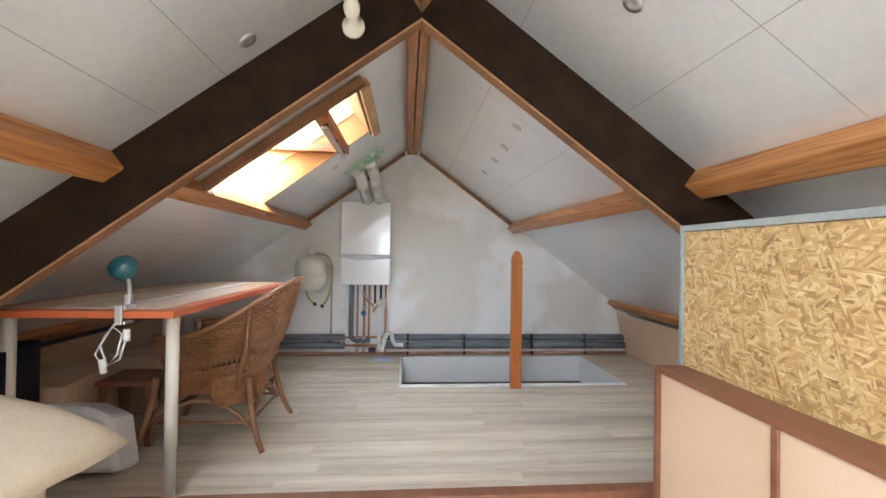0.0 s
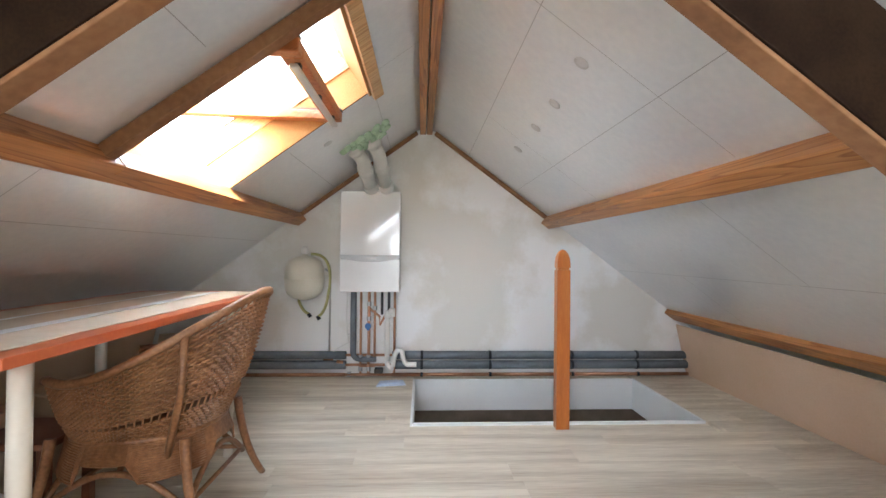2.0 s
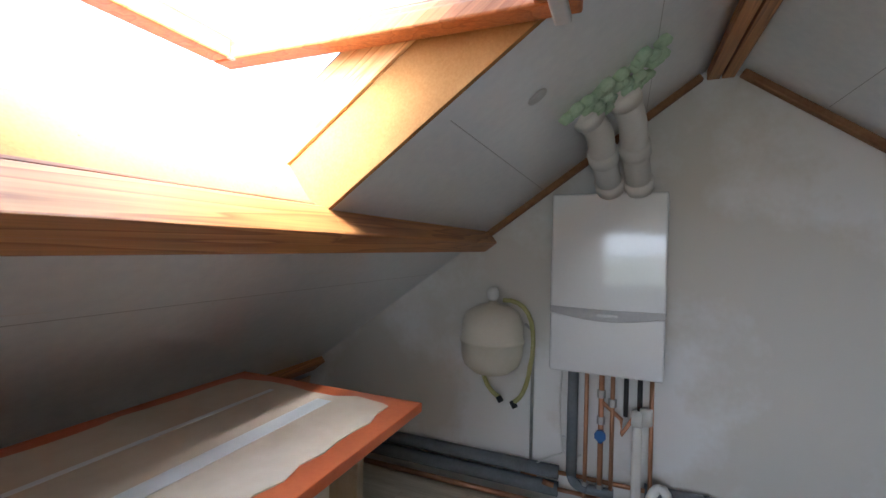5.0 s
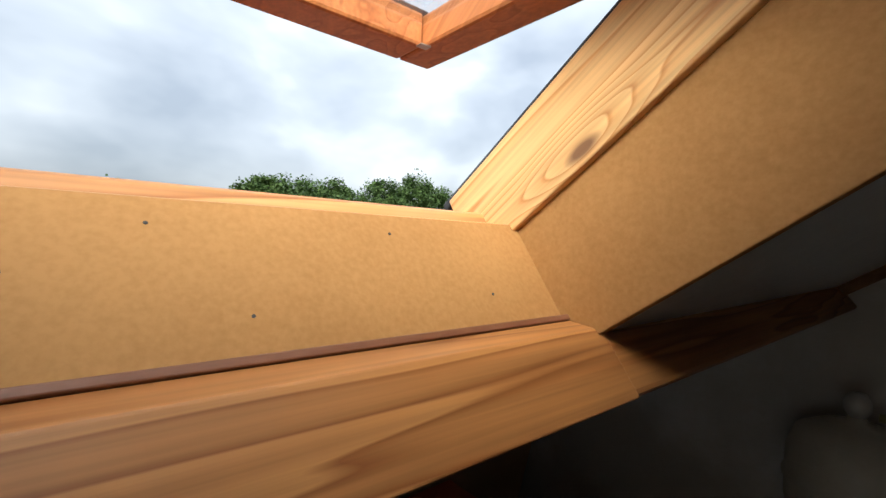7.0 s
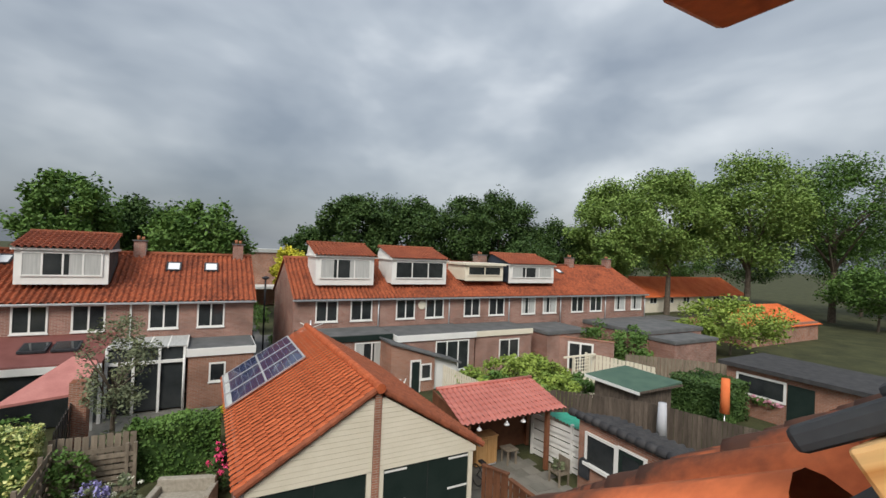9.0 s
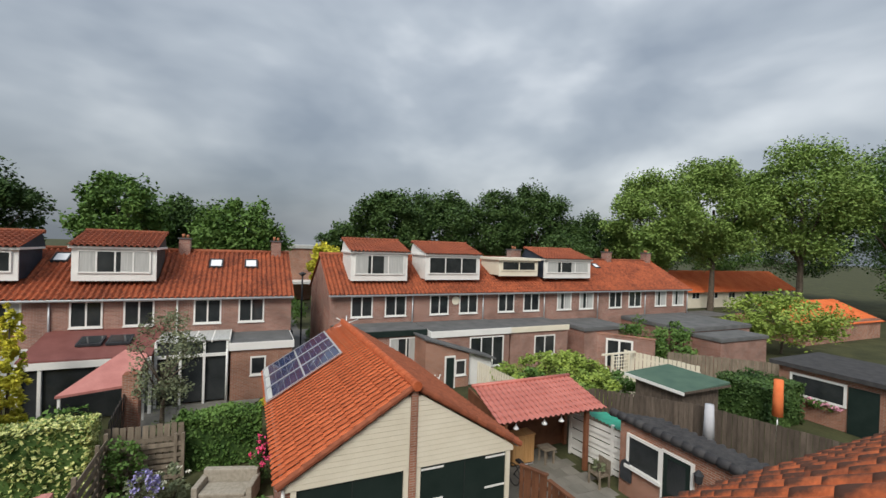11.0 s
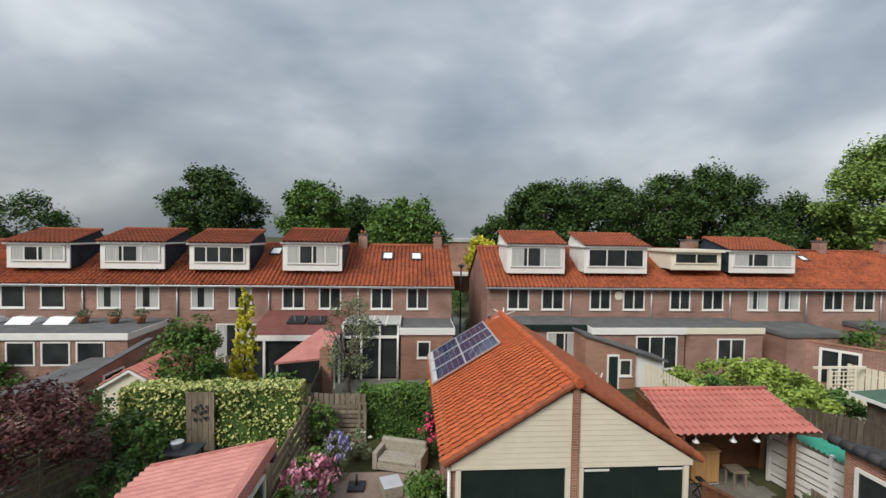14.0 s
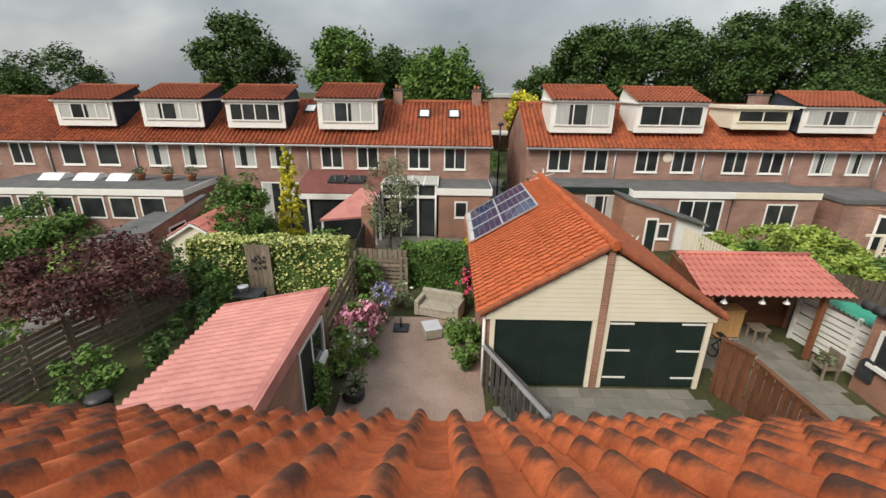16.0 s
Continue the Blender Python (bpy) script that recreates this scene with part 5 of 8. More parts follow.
def house_window(parent, x, y0, y1, z0, z1, panes=2, mat="white_wood", curtain=False, sill=True):
    """A framed window in a wall that faces +x, standing proud of it."""
    t = 0.075
    win = blocks("window", [((x - 0.06, y0, z0), (x + 0.035, y0 + t, z1)), ((x - 0.06, y1 - t, z0), (x + 0.035, y1, z1)),
                            ((x - 0.06, y0 + t, z1 - t), (x + 0.034, y1 - t, z1)), ((x - 0.06, y0 + t, z0), (x + 0.034, y1 - t, z0 + t))]
                 + [((x - 0.06, y0 + (y1 - y0) * k / panes - 0.035, z0 + t), (x + 0.03, y0 + (y1 - y0) * k / panes + 0.035, z1 - t)) for k in range(1, panes)],
                 mat, parent)
    pane = block("pane", (x - 0.05, y0 + t * 0.6, z0 + t * 0.6), (x + 0.006, y1 - t * 0.6, z1 - t * 0.6), "pane", win)
    if curtain:
        w = (y1 - y0 - 2 * t) * 0.42
        block("curtain", (x + 0.0065, y0 + t, z0 + t), (x + 0.009, y0 + t + w * 0.6, z1 - t), "curtain", win)
        block("curtain", (x + 0.0065, y1 - t - w, z0 + t), (x + 0.009, y1 - t, z1 - t), "curtain", win)
    if sill:
        block("sill", (x - 0.02, y0 - 0.03, z0 - 0.05), (x + 0.07, y1 + 0.03, z0 - 0.001), mat, win)
    return win


FX = -25.87
EAVE_Z, RIDGE_Z, RIDGE_X = -0.82, 1.36, -29.8


def dormer(parent, y0, y1, z0, z1, panes, cheek, trim="white_wood", tiled=True, curtain=False):
    d = block("dormer", (-28.9, y0, z0), (-26.42, y1, z1), cheek, parent)
    block("dormer_front", (-26.44, y0 - 0.02, z0 - 0.05), (-26.36, y1 + 0.02, z1 + 0.02), trim, d)
    house_window(d, -26.33, y0 + 0.2, y1 - 0.2, z0 + 0.32, z1 - 0.06, panes, trim, curtain, False)
    if tiled:
        block("dormer_fascia", (-28.9, y0 - 0.12, z1), (-26.2, y1 + 0.12, z1 + 0.10), trim, d)
        wavy_roof("dormer_roof", (-28.75, y0 - 0.15, z1 + 0.88), (0, 1, 0), (2.65, 0, -0.74), y1 - y0 + 0.3, 2.75, "tile_dormer", d)
        bm = bmesh.new()
        prism_into(bm, [(-26.3, z1 + 0.1), (-28.72, z1 + 0.82), (-28.9, z1 + 0.7), (-29.3, z1 + 0.1)], y0, y1)
        finish("dormer_core", bm, cheek, d)
        bm = bmesh.new()
        tube_into(bm, [(-28.75, y0 - 0.15, z1 + 0.86), (-28.75, y1 + 0.15, z1 + 0.86)], 0.11, 8)
        finish("dormer_ridge", bm, "ridge_tile", d)
    else:
        block("dormer_lid", (-28.9, y0 - 0.15, z1), (-26.15, y1 + 0.15, z1 + 0.16), trim, d)
    return d


def terrace_house(y0, y1, label, first=False, last=False):
    h = empty("terraced_house", (FX, (y0 + y1) / 2, GROUND), label=label, category="house", group="terraced houses across the gardens")
    bm = bmesh.new()
    prism_into(bm, [(FX, GROUND), (FX, EAVE_Z - 0.06), (RIDGE_X, RIDGE_Z - 0.12), (-33.7, EAVE_Z - 0.06), (-33.7, GROUND)], y0, y1)
    finish("wall", bm, "brick_yz", h)
    if first or last:
        ys = (y0 - 0.012, y0 - 0.002) if first else (y1 + 0.002, y1 + 0.012)
        bm = bmesh.new()
        prism_into(bm, [(FX, GROUND), (FX, EAVE_Z - 0.06), (RIDGE_X, RIDGE_Z - 0.12), (-33.7, EAVE_Z - 0.06), (-33.7, GROUND)], *ys)
        finish("end_wall", bm, "brick_xz", h)
    ov0, ov1 = (0.12 if first else 0), (0.12 if last else 0)
    sl = math.hypot(RIDGE_X - FX - 0.35, RIDGE_Z - EAVE_Z)
    wavy_roof("roof", (RIDGE_X, y0 - ov0, RIDGE_Z), (0, 1, 0), (FX + 0.35 - RIDGE_X, 0, EAVE_Z - RIDGE_Z), y1 - y0 + ov0 + ov1, sl, "tile_far", h)
    block("roof_rear", (-5.0, y0 - ov0, -0.12), (0, y1 + ov1, -0.06), "tile_far", h, 0, Matrix.Translation((RIDGE_X, 0, RIDGE_Z)) @ Matrix.Rotation(radians(-29), 4, "Y"))
    tubes("ridge", [[(RIDGE_X, y0 - ov0, RIDGE_Z + 0.02), (RIDGE_X, y1 + ov1, RIDGE_Z + 0.02)]], 0.12, "ridge_tile", h)
    block("gutter", (FX + 0.22, y0 - ov0, EAVE_Z - 0.13), (FX + 0.38, y1 + ov1, EAVE_Z - 0.03), "gutter", h, 0.02)
    block("soffit", (FX, y0, EAVE_Z - 0.12), (FX + 0.22, y1, EAVE_Z - 0.07), "white_wood", h)
    return h


def chimney(parent, y, w=0.55, z=2.05):
    c = block("chimney", (RIDGE_X - 0.3, y - w / 2, 0.9), (RIDGE_X + 0.35, y + w / 2, z), "brick_yz", parent)
    block("chimney_cap", (RIDGE_X - 0.36, y - w / 2 - 0.06, z), (RIDGE_X + 0.41, y + w / 2 + 0.06, z + 0.07), "felt", c)
    tubes("chimney_pot", [[(RIDGE_X, y - 0.1, z + 0.07), (RIDGE_X, y - 0.1, z + 0.3)], [(RIDGE_X, y + 0.12, z + 0.07), (RIDGE_X, y + 0.12, z + 0.26)]], 0.08, "terracotta", c)


def roof_light(parent, y, s, w=0.7, l=0.9):
    """A roof window seen from outside; s metres down from the ridge."""
    m = Matrix.Translation((RIDGE_X, y, RIDGE_Z)) @ Matrix.Rotation(math.atan2(RIDGE_Z - EAVE_Z, FX + 0.35 - RIDGE_X), 4, "Y")
    r = blocks("roof_light", [((s, -w / 2, 0), (s + l, -w / 2 + 0.08, 0.12)), ((s, w / 2 - 0.08, 0), (s + l, w / 2, 0.12)), ((s, -w / 2 + 0.08, 0), (s + 0.08, w / 2 - 0.08, 0.12)),
                              ((s + l - 0.08, -w / 2 + 0.08, 0), (s + l, w / 2 - 0.08, 0.12))], "zinc", parent, 0, m)
    block("roof_light_pane", (s + 0.06, -w / 2 + 0.06, 0.05), (s + l - 0.06, w / 2 - 0.06, 0.09), "enamel", r, 0, m)


WZ0, WZ1 = -2.2, -0.95
row1 = []
for k in range(-1, 6):
    y1 = 4.95 - 4.97 * (5 - k) + (0 if k == 5 else -0.42)
    y0 = 4.95 - 4.97 * (6 - k) - 0.42
    h = terrace_house(y0, y1, "red-brown brick terraced house with orange pantile roof", last=(k == 5))
    row1.append((h, y0, y1))
    wy = -4.68 + 4.97 * (k - 4)
    for a, b in ((wy, wy + 1.25), (wy + 2.05, wy + 3.3)):
        house_window(h, FX, a, b, WZ0, WZ1, 2 if k in (4, 5, 0) else 1, "white_wood", k in (2, 3))
    tubes("downpipe", [[(FX + 0.06, y0 + 0.02, EAVE_Z - 0.1), (FX + 0.06, y0 + 0.02, -3.3)]], 0.045, "gutter" if k != 5 else "white_wood", h)
row2 = []
for k in range(6):
    y0, y1 = 7.05 + 4.97 * k + (0.1 if k else 0), 7.15 + 4.97 * (k + 1)
    h = terrace_house(y0, y1, "red-brown brick terraced house with orange pantile roof", first=(k == 0), last=(k == 5))
    row2.append((h, y0, y1))
    wy = 8.24 + 4.97 * k
    for a, b in ((wy, wy + 1.3), (wy + 2.05, wy + 3.4)):
        house_window(h, FX, a, b, WZ0, WZ1, 2, "white_wood", k in (3, 5))
    tubes("downpipe", [[(FX + 0.06, y1 - 0.08, EAVE_Z - 0.1), (FX + 0.06, y1 - 0.08, -3.3)]], 0.045, "gutter", h)

dormer(row1[1][0], -19.65, -16.4, 0.0, 1.25, 4, "dormer_blue", curtain=True)
dormer(row1[2][0], -14.75, -11.35, 0.0, 1.35, 3, "dormer_blue", curtain=True)
dormer(row1[3][0], -9.95, -6.7, 0.0, 1.35, 4, "dormer_blue")
dormer(row1[5][0], -4.78, -1.45, -0.02, 1.48, 4, "fence_grey", curtain=True)
dormer(row2[0][0], 8.3, 11.8, -0.05, 1.55, 3, "white_wood", curtain=True)
dormer(row2[1][0], 13.05, 16.95, 0.0, 1.5, 3, "white_wood")
dormer(row2[2][0], 18.5, 21.7, 0.25, 1.30, 2, "cream_board", "cream_board", False)
dormer(row2[3][0], 22.3, 26.6, 0.1, 1.35, 3, "dormer_blue", curtain=True)

# ---- garages ----
GX0, GX1, GY0, GY1, GR = -10.8, -19.9, 3.5, 9.65, 6.58
GRZ, GEZ = -1.33, -3.2
garage = empty("double_garage", (GX0, GR, GROUND), label="double garage with orange pantile roof and cream clad gable", category="garage")
bm = bmesh.new()
prism_into(bm, [(GY0 + 0.12, GROUND), (GY1 - 0.12, GROUND), (GY1 - 0.12, GEZ - 0.1), (GR, GRZ - 0.15), (GY0 + 0.12, GEZ - 0.1)], GX1, GX0 - 0.16, 0)
finish("wall", bm, "brick_yz", garage)
DT = -3.42
blocks("door", [((GX0 - 0.16, 3.85, GROUND + 0.03), (GX0 - 0.08, 6.36, DT)), ((GX0 - 0.16, 6.82, GROUND + 0.03), (GX0 - 0.08, 9.33, DT))], "door_dark", garage, 0.005)
blocks("door_gap", [((GX0 - 0.081, 5.095, GROUND + 0.03), (GX0 - 0.076, 5.11, DT)), ((GX0 - 0.081, 8.07, GROUND + 0.03), (GX0 - 0.076, 8.085, DT))], "black", garage)
parts("door_frame", [((GX0 - 0.16, y, GROUND), (GX0 - 0.03, y + 0.12, DT + 0.02)) for y in (3.72, 6.37, 6.69, 9.34)], "cream_board", garage, 0.004)
block("pillar", (GX0 - 0.17, 6.5, GROUND), (GX0 + 0.0, 6.68, GRZ - 0.1), "brick2_yz", garage, 0.004)
hinge = [((GX0 - 0.079, y0, z), (GX0 - 0.06, y0 + 0.62, z + 0.05)) for y0 in (6.84, 8.7) for z in (GROUND + 0.3, GROUND + 1.15, DT - 0.12)]
for lo, hi in hinge:
    block("strap_hinge", lo, hi, "white_wood", garage, 0.003)
# cladding boards of the gable, cut to the slope
bm = bmesh.new()
slope = (GRZ - GEZ) / (GR - GY0)
for lo, hi in ((GY0 + 0.1, 6.49), (6.69, GY1 - 0.1)):
    z = DT + 0.0
    while z < GRZ - 0.15:
        zt = z + 0.128
        ya, yb = max(lo, GR - (GRZ - 0.12 - zt) / slope), min(hi, GR + (GRZ - 0.12 - zt) / slope)
        if lo < GR:
            ya, yb = max(lo, GR - (GRZ - 0.14 - zt) / slope), 6.49
        else:
            ya, yb = 6.69, min(hi, GR + (GRZ - 0.14 - zt) / slope)
        run = 0.122 / slope
        if lo < GR and ya < yb:
            prism_into(bm, [(max(lo, ya - run), z), (yb, z), (yb, z + 0.122), (ya, z + 0.122)], GX0 - 0.1, GX0 - 0.03, 0)
        elif ya < yb:
            prism_into(bm, [(ya, z), (min(hi, yb + run), z), (yb, z + 0.122), (ya, z + 0.122)], GX0 - 0.1, GX0 - 0.03, 0)
        z += 0.13
finish("cladding", bm, "cream_board", garage)
gs = math.hypot(GR - GY0 + 0.1, GRZ - GEZ)
blocks("gutter", [((GX1, GY0 - 0.1, GEZ - 0.14), (GX0, GY0 + 0.0, GEZ - 0.04)), ((GX1, GY1 - 0.0, GEZ - 0.14), (GX0, GY1 + 0.1, GEZ - 0.04))], "gutter", garage, 0.02)
tubes("downpipe", [[(GX0 - 0.1, GY0 + 0.06, GEZ - 0.1), (GX0 - 0.02, GY0 + 0.06, GROUND)]], 0.04, "white_wood", garage)

def lay_tiles(parent, mesh, origin, along, down, cols, rows, width, course, jitter=0.004, seed=1, part="roof_tile", skip=None):
    rnd = random.Random(seed)
    along, down = Vector(along).normalized(), Vector(down).normalized()
    up = along.cross(down)
    if up.z < 0:
        up = -up
    base = Matrix((( down.x, along.x, up.x), (down.y, along.y, up.y), (down.z, along.z, up.z))).to_4x4()
    for r in range(rows):
        for c in range(cols):
            if skip and skip(r, c):
                continue
            p = Vector(origin) + along * (c * width + rnd.uniform(-jitter, jitter)) + down * (r * course + rnd.uniform(-jitter, jitter)) + up * rnd.uniform(0, jitter)
            ob = new(part, mesh)
            ob.matrix_basis = Matrix.Translation(p) @ base @ Matrix.Rotation(rnd.uniform(-0.012, 0.012), 4, "Z")
            ob.parent = parent
            ob.matrix_parent_inverse = parent.matrix_basis.inverted()


# ---- trees and plants ----
def leaf_mesh_into(bm, centre, radii, count, size, rnd, clumps=40, squash=0.75, floor_z=None):
    """Small leaf blades gathered in clumps inside an uneven crown."""
    cx, cy, cz = centre
    spots = []
    for _ in range(clumps):
        d = Vector((rnd.gauss(0, 1), rnd.gauss(0, 1), rnd.gauss(0, 1))).normalized() * rnd.uniform(0.45, 1.0) ** 0.6
        spots.append((Vector((cx + d.x * radii[0], cy + d.y * radii[1], cz + d.z * radii[2])), rnd.uniform(0.16, 0.34)))
    r = sum(radii) / 3
    for i in range(count):
        p, k = spots[rnd.randrange(clumps)]
        g = Vector((rnd.gauss(0, 1), rnd.gauss(0, 1), rnd.gauss(0, squash)))
        if g.length > 1.9:
            g *= 1.9 * rnd.uniform(0.6, 1.0) / g.length
        q = g * (k * r * 0.66) + p
        if floor_z is not None and q.z < floor_z:
            continue
        a, b = Vector((rnd.uniform(-1, 1), rnd.uniform(-1, 1), rnd.uniform(-0.6, 0.6))).normalized(), None
        b = a.cross(Vector((rnd.uniform(-1, 1), rnd.uniform(-1, 1), rnd.uniform(0.2, 1)))).normalized()
        s = size * rnd.uniform(0.6, 1.35)
        v = [bm.verts.new(q + a * s), bm.verts.new(q + b * s * 0.55), bm.verts.new(q - a * s), bm.verts.new(q - b * s * 0.55)]
        bm.faces.new(v)


def tree(name, x, y, height, radius, leaf, label, count=9000, size=0.17, seed=1, crown=0.62, squash=0.75, clumps=60, base=GROUND):
    rnd = random.Random(seed)
    t = empty(name, (x, y, base), label=label, category="tree")
    bm = bmesh.new()
    top = base + height * (1 - crown) + height * crown * 0.5
    tube_into(bm, [(x, y, base - 0.1), (x + 0.1, y, base + height * 0.25), (x - 0.05, y + 0.1, top)], 0.035 * height * 0.6, 8, 0.008 * height)
    for i in range(9):
        a = 2 * math.pi * i / 9 + rnd.uniform(-0.3, 0.3)
        z0 = base + height * rnd.uniform(0.28, 0.5)
        e = (x + math.cos(a) * radius * 0.75, y + math.sin(a) * radius * 0.75, z0 + height * rnd.uniform(0.15, 0.35))
        tube_into(bm, arc((x, y, z0), (x + math.cos(a) * radius * 0.3, y + math.sin(a) * radius * 0.3, z0 + height * 0.12), e, 4), 0.010 * height, 5, 0.003 * height)
    finish("trunk", bm, "bark", t)
    bm = bmesh.new()
    leaf_mesh_into(bm, (x, y, base + height * (1 - crown / 2)), (radius, radius, height * crown / 2), count, size, rnd, clumps, squash)
    tagged(finish("crown", bm, leaf, t), kind="stuff")
    return t


def shrub(name, x, y, rx, ry, height, leaf, label, count=1200, size=0.07, seed=1, category="shrub", flowers=None, z=GROUND, clumps=26):
    rnd = random.Random(seed)
    t = empty(name, (x, y, z), label=label, category=category)
    bm = bmesh.new()
    for i in range(5):
        a = 2 * math.pi * i / 5
        tube_into(bm, [(x, y, z - 0.05), (x + rx * 0.5 * math.cos(a), y + ry * 0.5 * math.sin(a), z + height * 0.7)], 0.018, 5, 0.006)
    finish("stem", bm, "bark", t)
    bm = bmesh.new()
    leaf_mesh_into(bm, (x, y, z + height * 0.52), (rx, ry, height * 0.5), count, size, rnd, clumps, 0.8, z)
    tagged(finish("leaves", bm, leaf, t), kind="stuff")
    if flowers:
        mat, n, r = flowers
        bm = bmesh.new()
        for _ in range(n):
            d = Vector((rnd.gauss(0, 1) + 0.5, rnd.gauss(0, 1), abs(rnd.gauss(0, 1)))).normalized()
            c = Vector((x + d.x * rx, y + d.y * ry, z + height * (0.5 + 0.5 * d.z)))
            for _ in range(14):
                q = c + Vector((rnd.gauss(0, 1), rnd.gauss(0, 1), rnd.gauss(0, 0.7))) * r * 0.5
                a = Vector((rnd.uniform(-1, 1), rnd.uniform(-1, 1), rnd.uniform(-1, 1))).normalized()
                b = a.orthogonal().normalized()
                bm.faces.new([bm.verts.new(q + a * r * 0.4), bm.verts.new(q + b * r * 0.4), bm.verts.new(q - a * r * 0.4), bm.verts.new(q - b * r * 0.4)])
        tagged(finish("flowers", bm, mat, t), kind="stuff")
    return t


def hedge(x0, x1, y0, y1, z1, leaf, label, count=4000, size=0.07, seed=1, z0=GROUND):
    rnd = random.Random(seed)
    t = empty("hedge", ((x0 + x1) / 2, (y0 + y1) / 2, z0), label=label, category="hedge")
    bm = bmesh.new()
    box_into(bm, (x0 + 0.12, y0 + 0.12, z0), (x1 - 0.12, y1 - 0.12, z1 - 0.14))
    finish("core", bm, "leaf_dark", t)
    bm = bmesh.new()
    for _ in range(count):
        q = Vector((rnd.uniform(x0, x1), rnd.uniform(y0, y1), rnd.uniform(z0, z1)))
        side = rnd.randrange(4)
        if side == 0:
            q.z = z1 - abs(rnd.gauss(0, 0.07)) + 0.06 * math.sin(3 * q.y + q.x)
        elif side == 1:
            q.x = x1 - abs(rnd.gauss(0, 0.08)) + 0.07 * math.sin(2.3 * q.y + 4 * q.z)
        elif side == 2:
            q.y = y0 + abs(rnd.gauss(0, 0.08))
        else:
            q.y = y1 - abs(rnd.gauss(0, 0.08))
        a = Vector((rnd.uniform(-1, 1), rnd.uniform(-1, 1), rnd.uniform(-0.8, 0.8))).normalized()
        b = a.cross(Vector((rnd.uniform(-1, 1), rnd.uniform(-1, 1), 1))).normalized()
        s = size * rnd.uniform(0.6, 1.3)
        bm.faces.new([bm.verts.new(q + a * s), bm.verts.new(q + b * s * 0.6), bm.verts.new(q - a * s), bm.verts.new(q - b * s * 0.6)])
    tagged(finish("leaves", bm, leaf, t), kind="stuff")
    return t


for i, (x, y, hgt, rad, lf, cnt) in enumerate((
        (-52, -19.8, 13.4, 5.4, "leaf_dark", 13000), (-48, -7.4, 12.9, 3.7, "leaf_mid", 8000), (-46, 2.0, 11.0, 4.1, "leaf_mid", 9000),
        (-54, -2.5, 11.5, 3.5, "leaf_dark", 6000), (-52, 18.5, 13.6, 4.6, "leaf_dark", 12000), (-54, 26, 14.2, 5.0, "leaf_dark", 12000),
        (-54, 34, 14.6, 5.2, "leaf_dark", 12000), (-54, 41, 15.8, 5.4, "leaf_dark", 12000), (-50, 48.5, 12.0, 4.5, "leaf_dark", 9000),
        (-42, 51.5, 16.5, 6.0, "leaf_light", 19000), (-40, 61, 19.6, 7.0, "leaf_light", 22000), (-34, 70, 21.5, 7.5, "leaf_light", 24000),
        (-50, 10.6, 7.0, 1.9, "leaf_yellow", 3500), (-60, -48, 11, 6, "leaf_dark", 7000), (-60, -62, 10, 6, "leaf_dark", 7000), (-28, 80, 22, 8, "leaf_mid", 12000),
        (-56, 13.5, 9.5, 3.0, "leaf_dark", 5000), (-46, 40, 9.0, 4.0, "leaf_dark", 6000), (-58, 60, 9.5, 6.5, "leaf_dark", 6000), (-60, 72, 10, 7, "leaf_dark", 6000), (-56, 86, 11, 8, "leaf_mid", 6000), (-48, 98, 12, 8, "leaf_dark", 6000), (-30, 96, 13, 9, "leaf_mid", 6000), (-16, 92, 11, 8, "leaf_dark", 5000), (-22, 76, 7, 6, "leaf_mid", 5000))):
    tree("tree", x, y, hgt * 1.05, rad * 0.92, lf, "tall leafy green tree behind the terraces", int(cnt * 2.1), 0.19, 10 + i, 0.66, 0.7, 80)

structure(block("paving_gravel", (-14.6, -0.2, GROUND - 0.019), (-8.2, 3.6, GROUND + 0.004), "gravel"), "pinkish gravel garden terrace")
structure(block("paving_drive", (-10.8, 3.75, GROUND - 0.03), (-3.2, 9.5, GROUND - 0.004), "soil"), "grey slab drive before the garages")


# ---- gardens: fences ----
def plank_mesh(name, w, t, l, mat, pointed=False):
    bm = bmesh.new()
    if pointed:
        prism_into(bm, [(-w / 2, 0), (w / 2, 0), (w / 2, l - w * 0.3), (0, l), (-w / 2, l - w * 0.3)], -t / 2, t / 2, 1)
    else:
        box_into(bm, (-w / 2, -t / 2, 0), (w / 2, t / 2, l))
    bmesh.ops.recalc_face_normals(bm, faces=bm.faces)
    me = bpy.data.meshes.new(name)
    bm.to_mesh(me)
    bm.free()
    me.materials.append(M[mat])
    return me


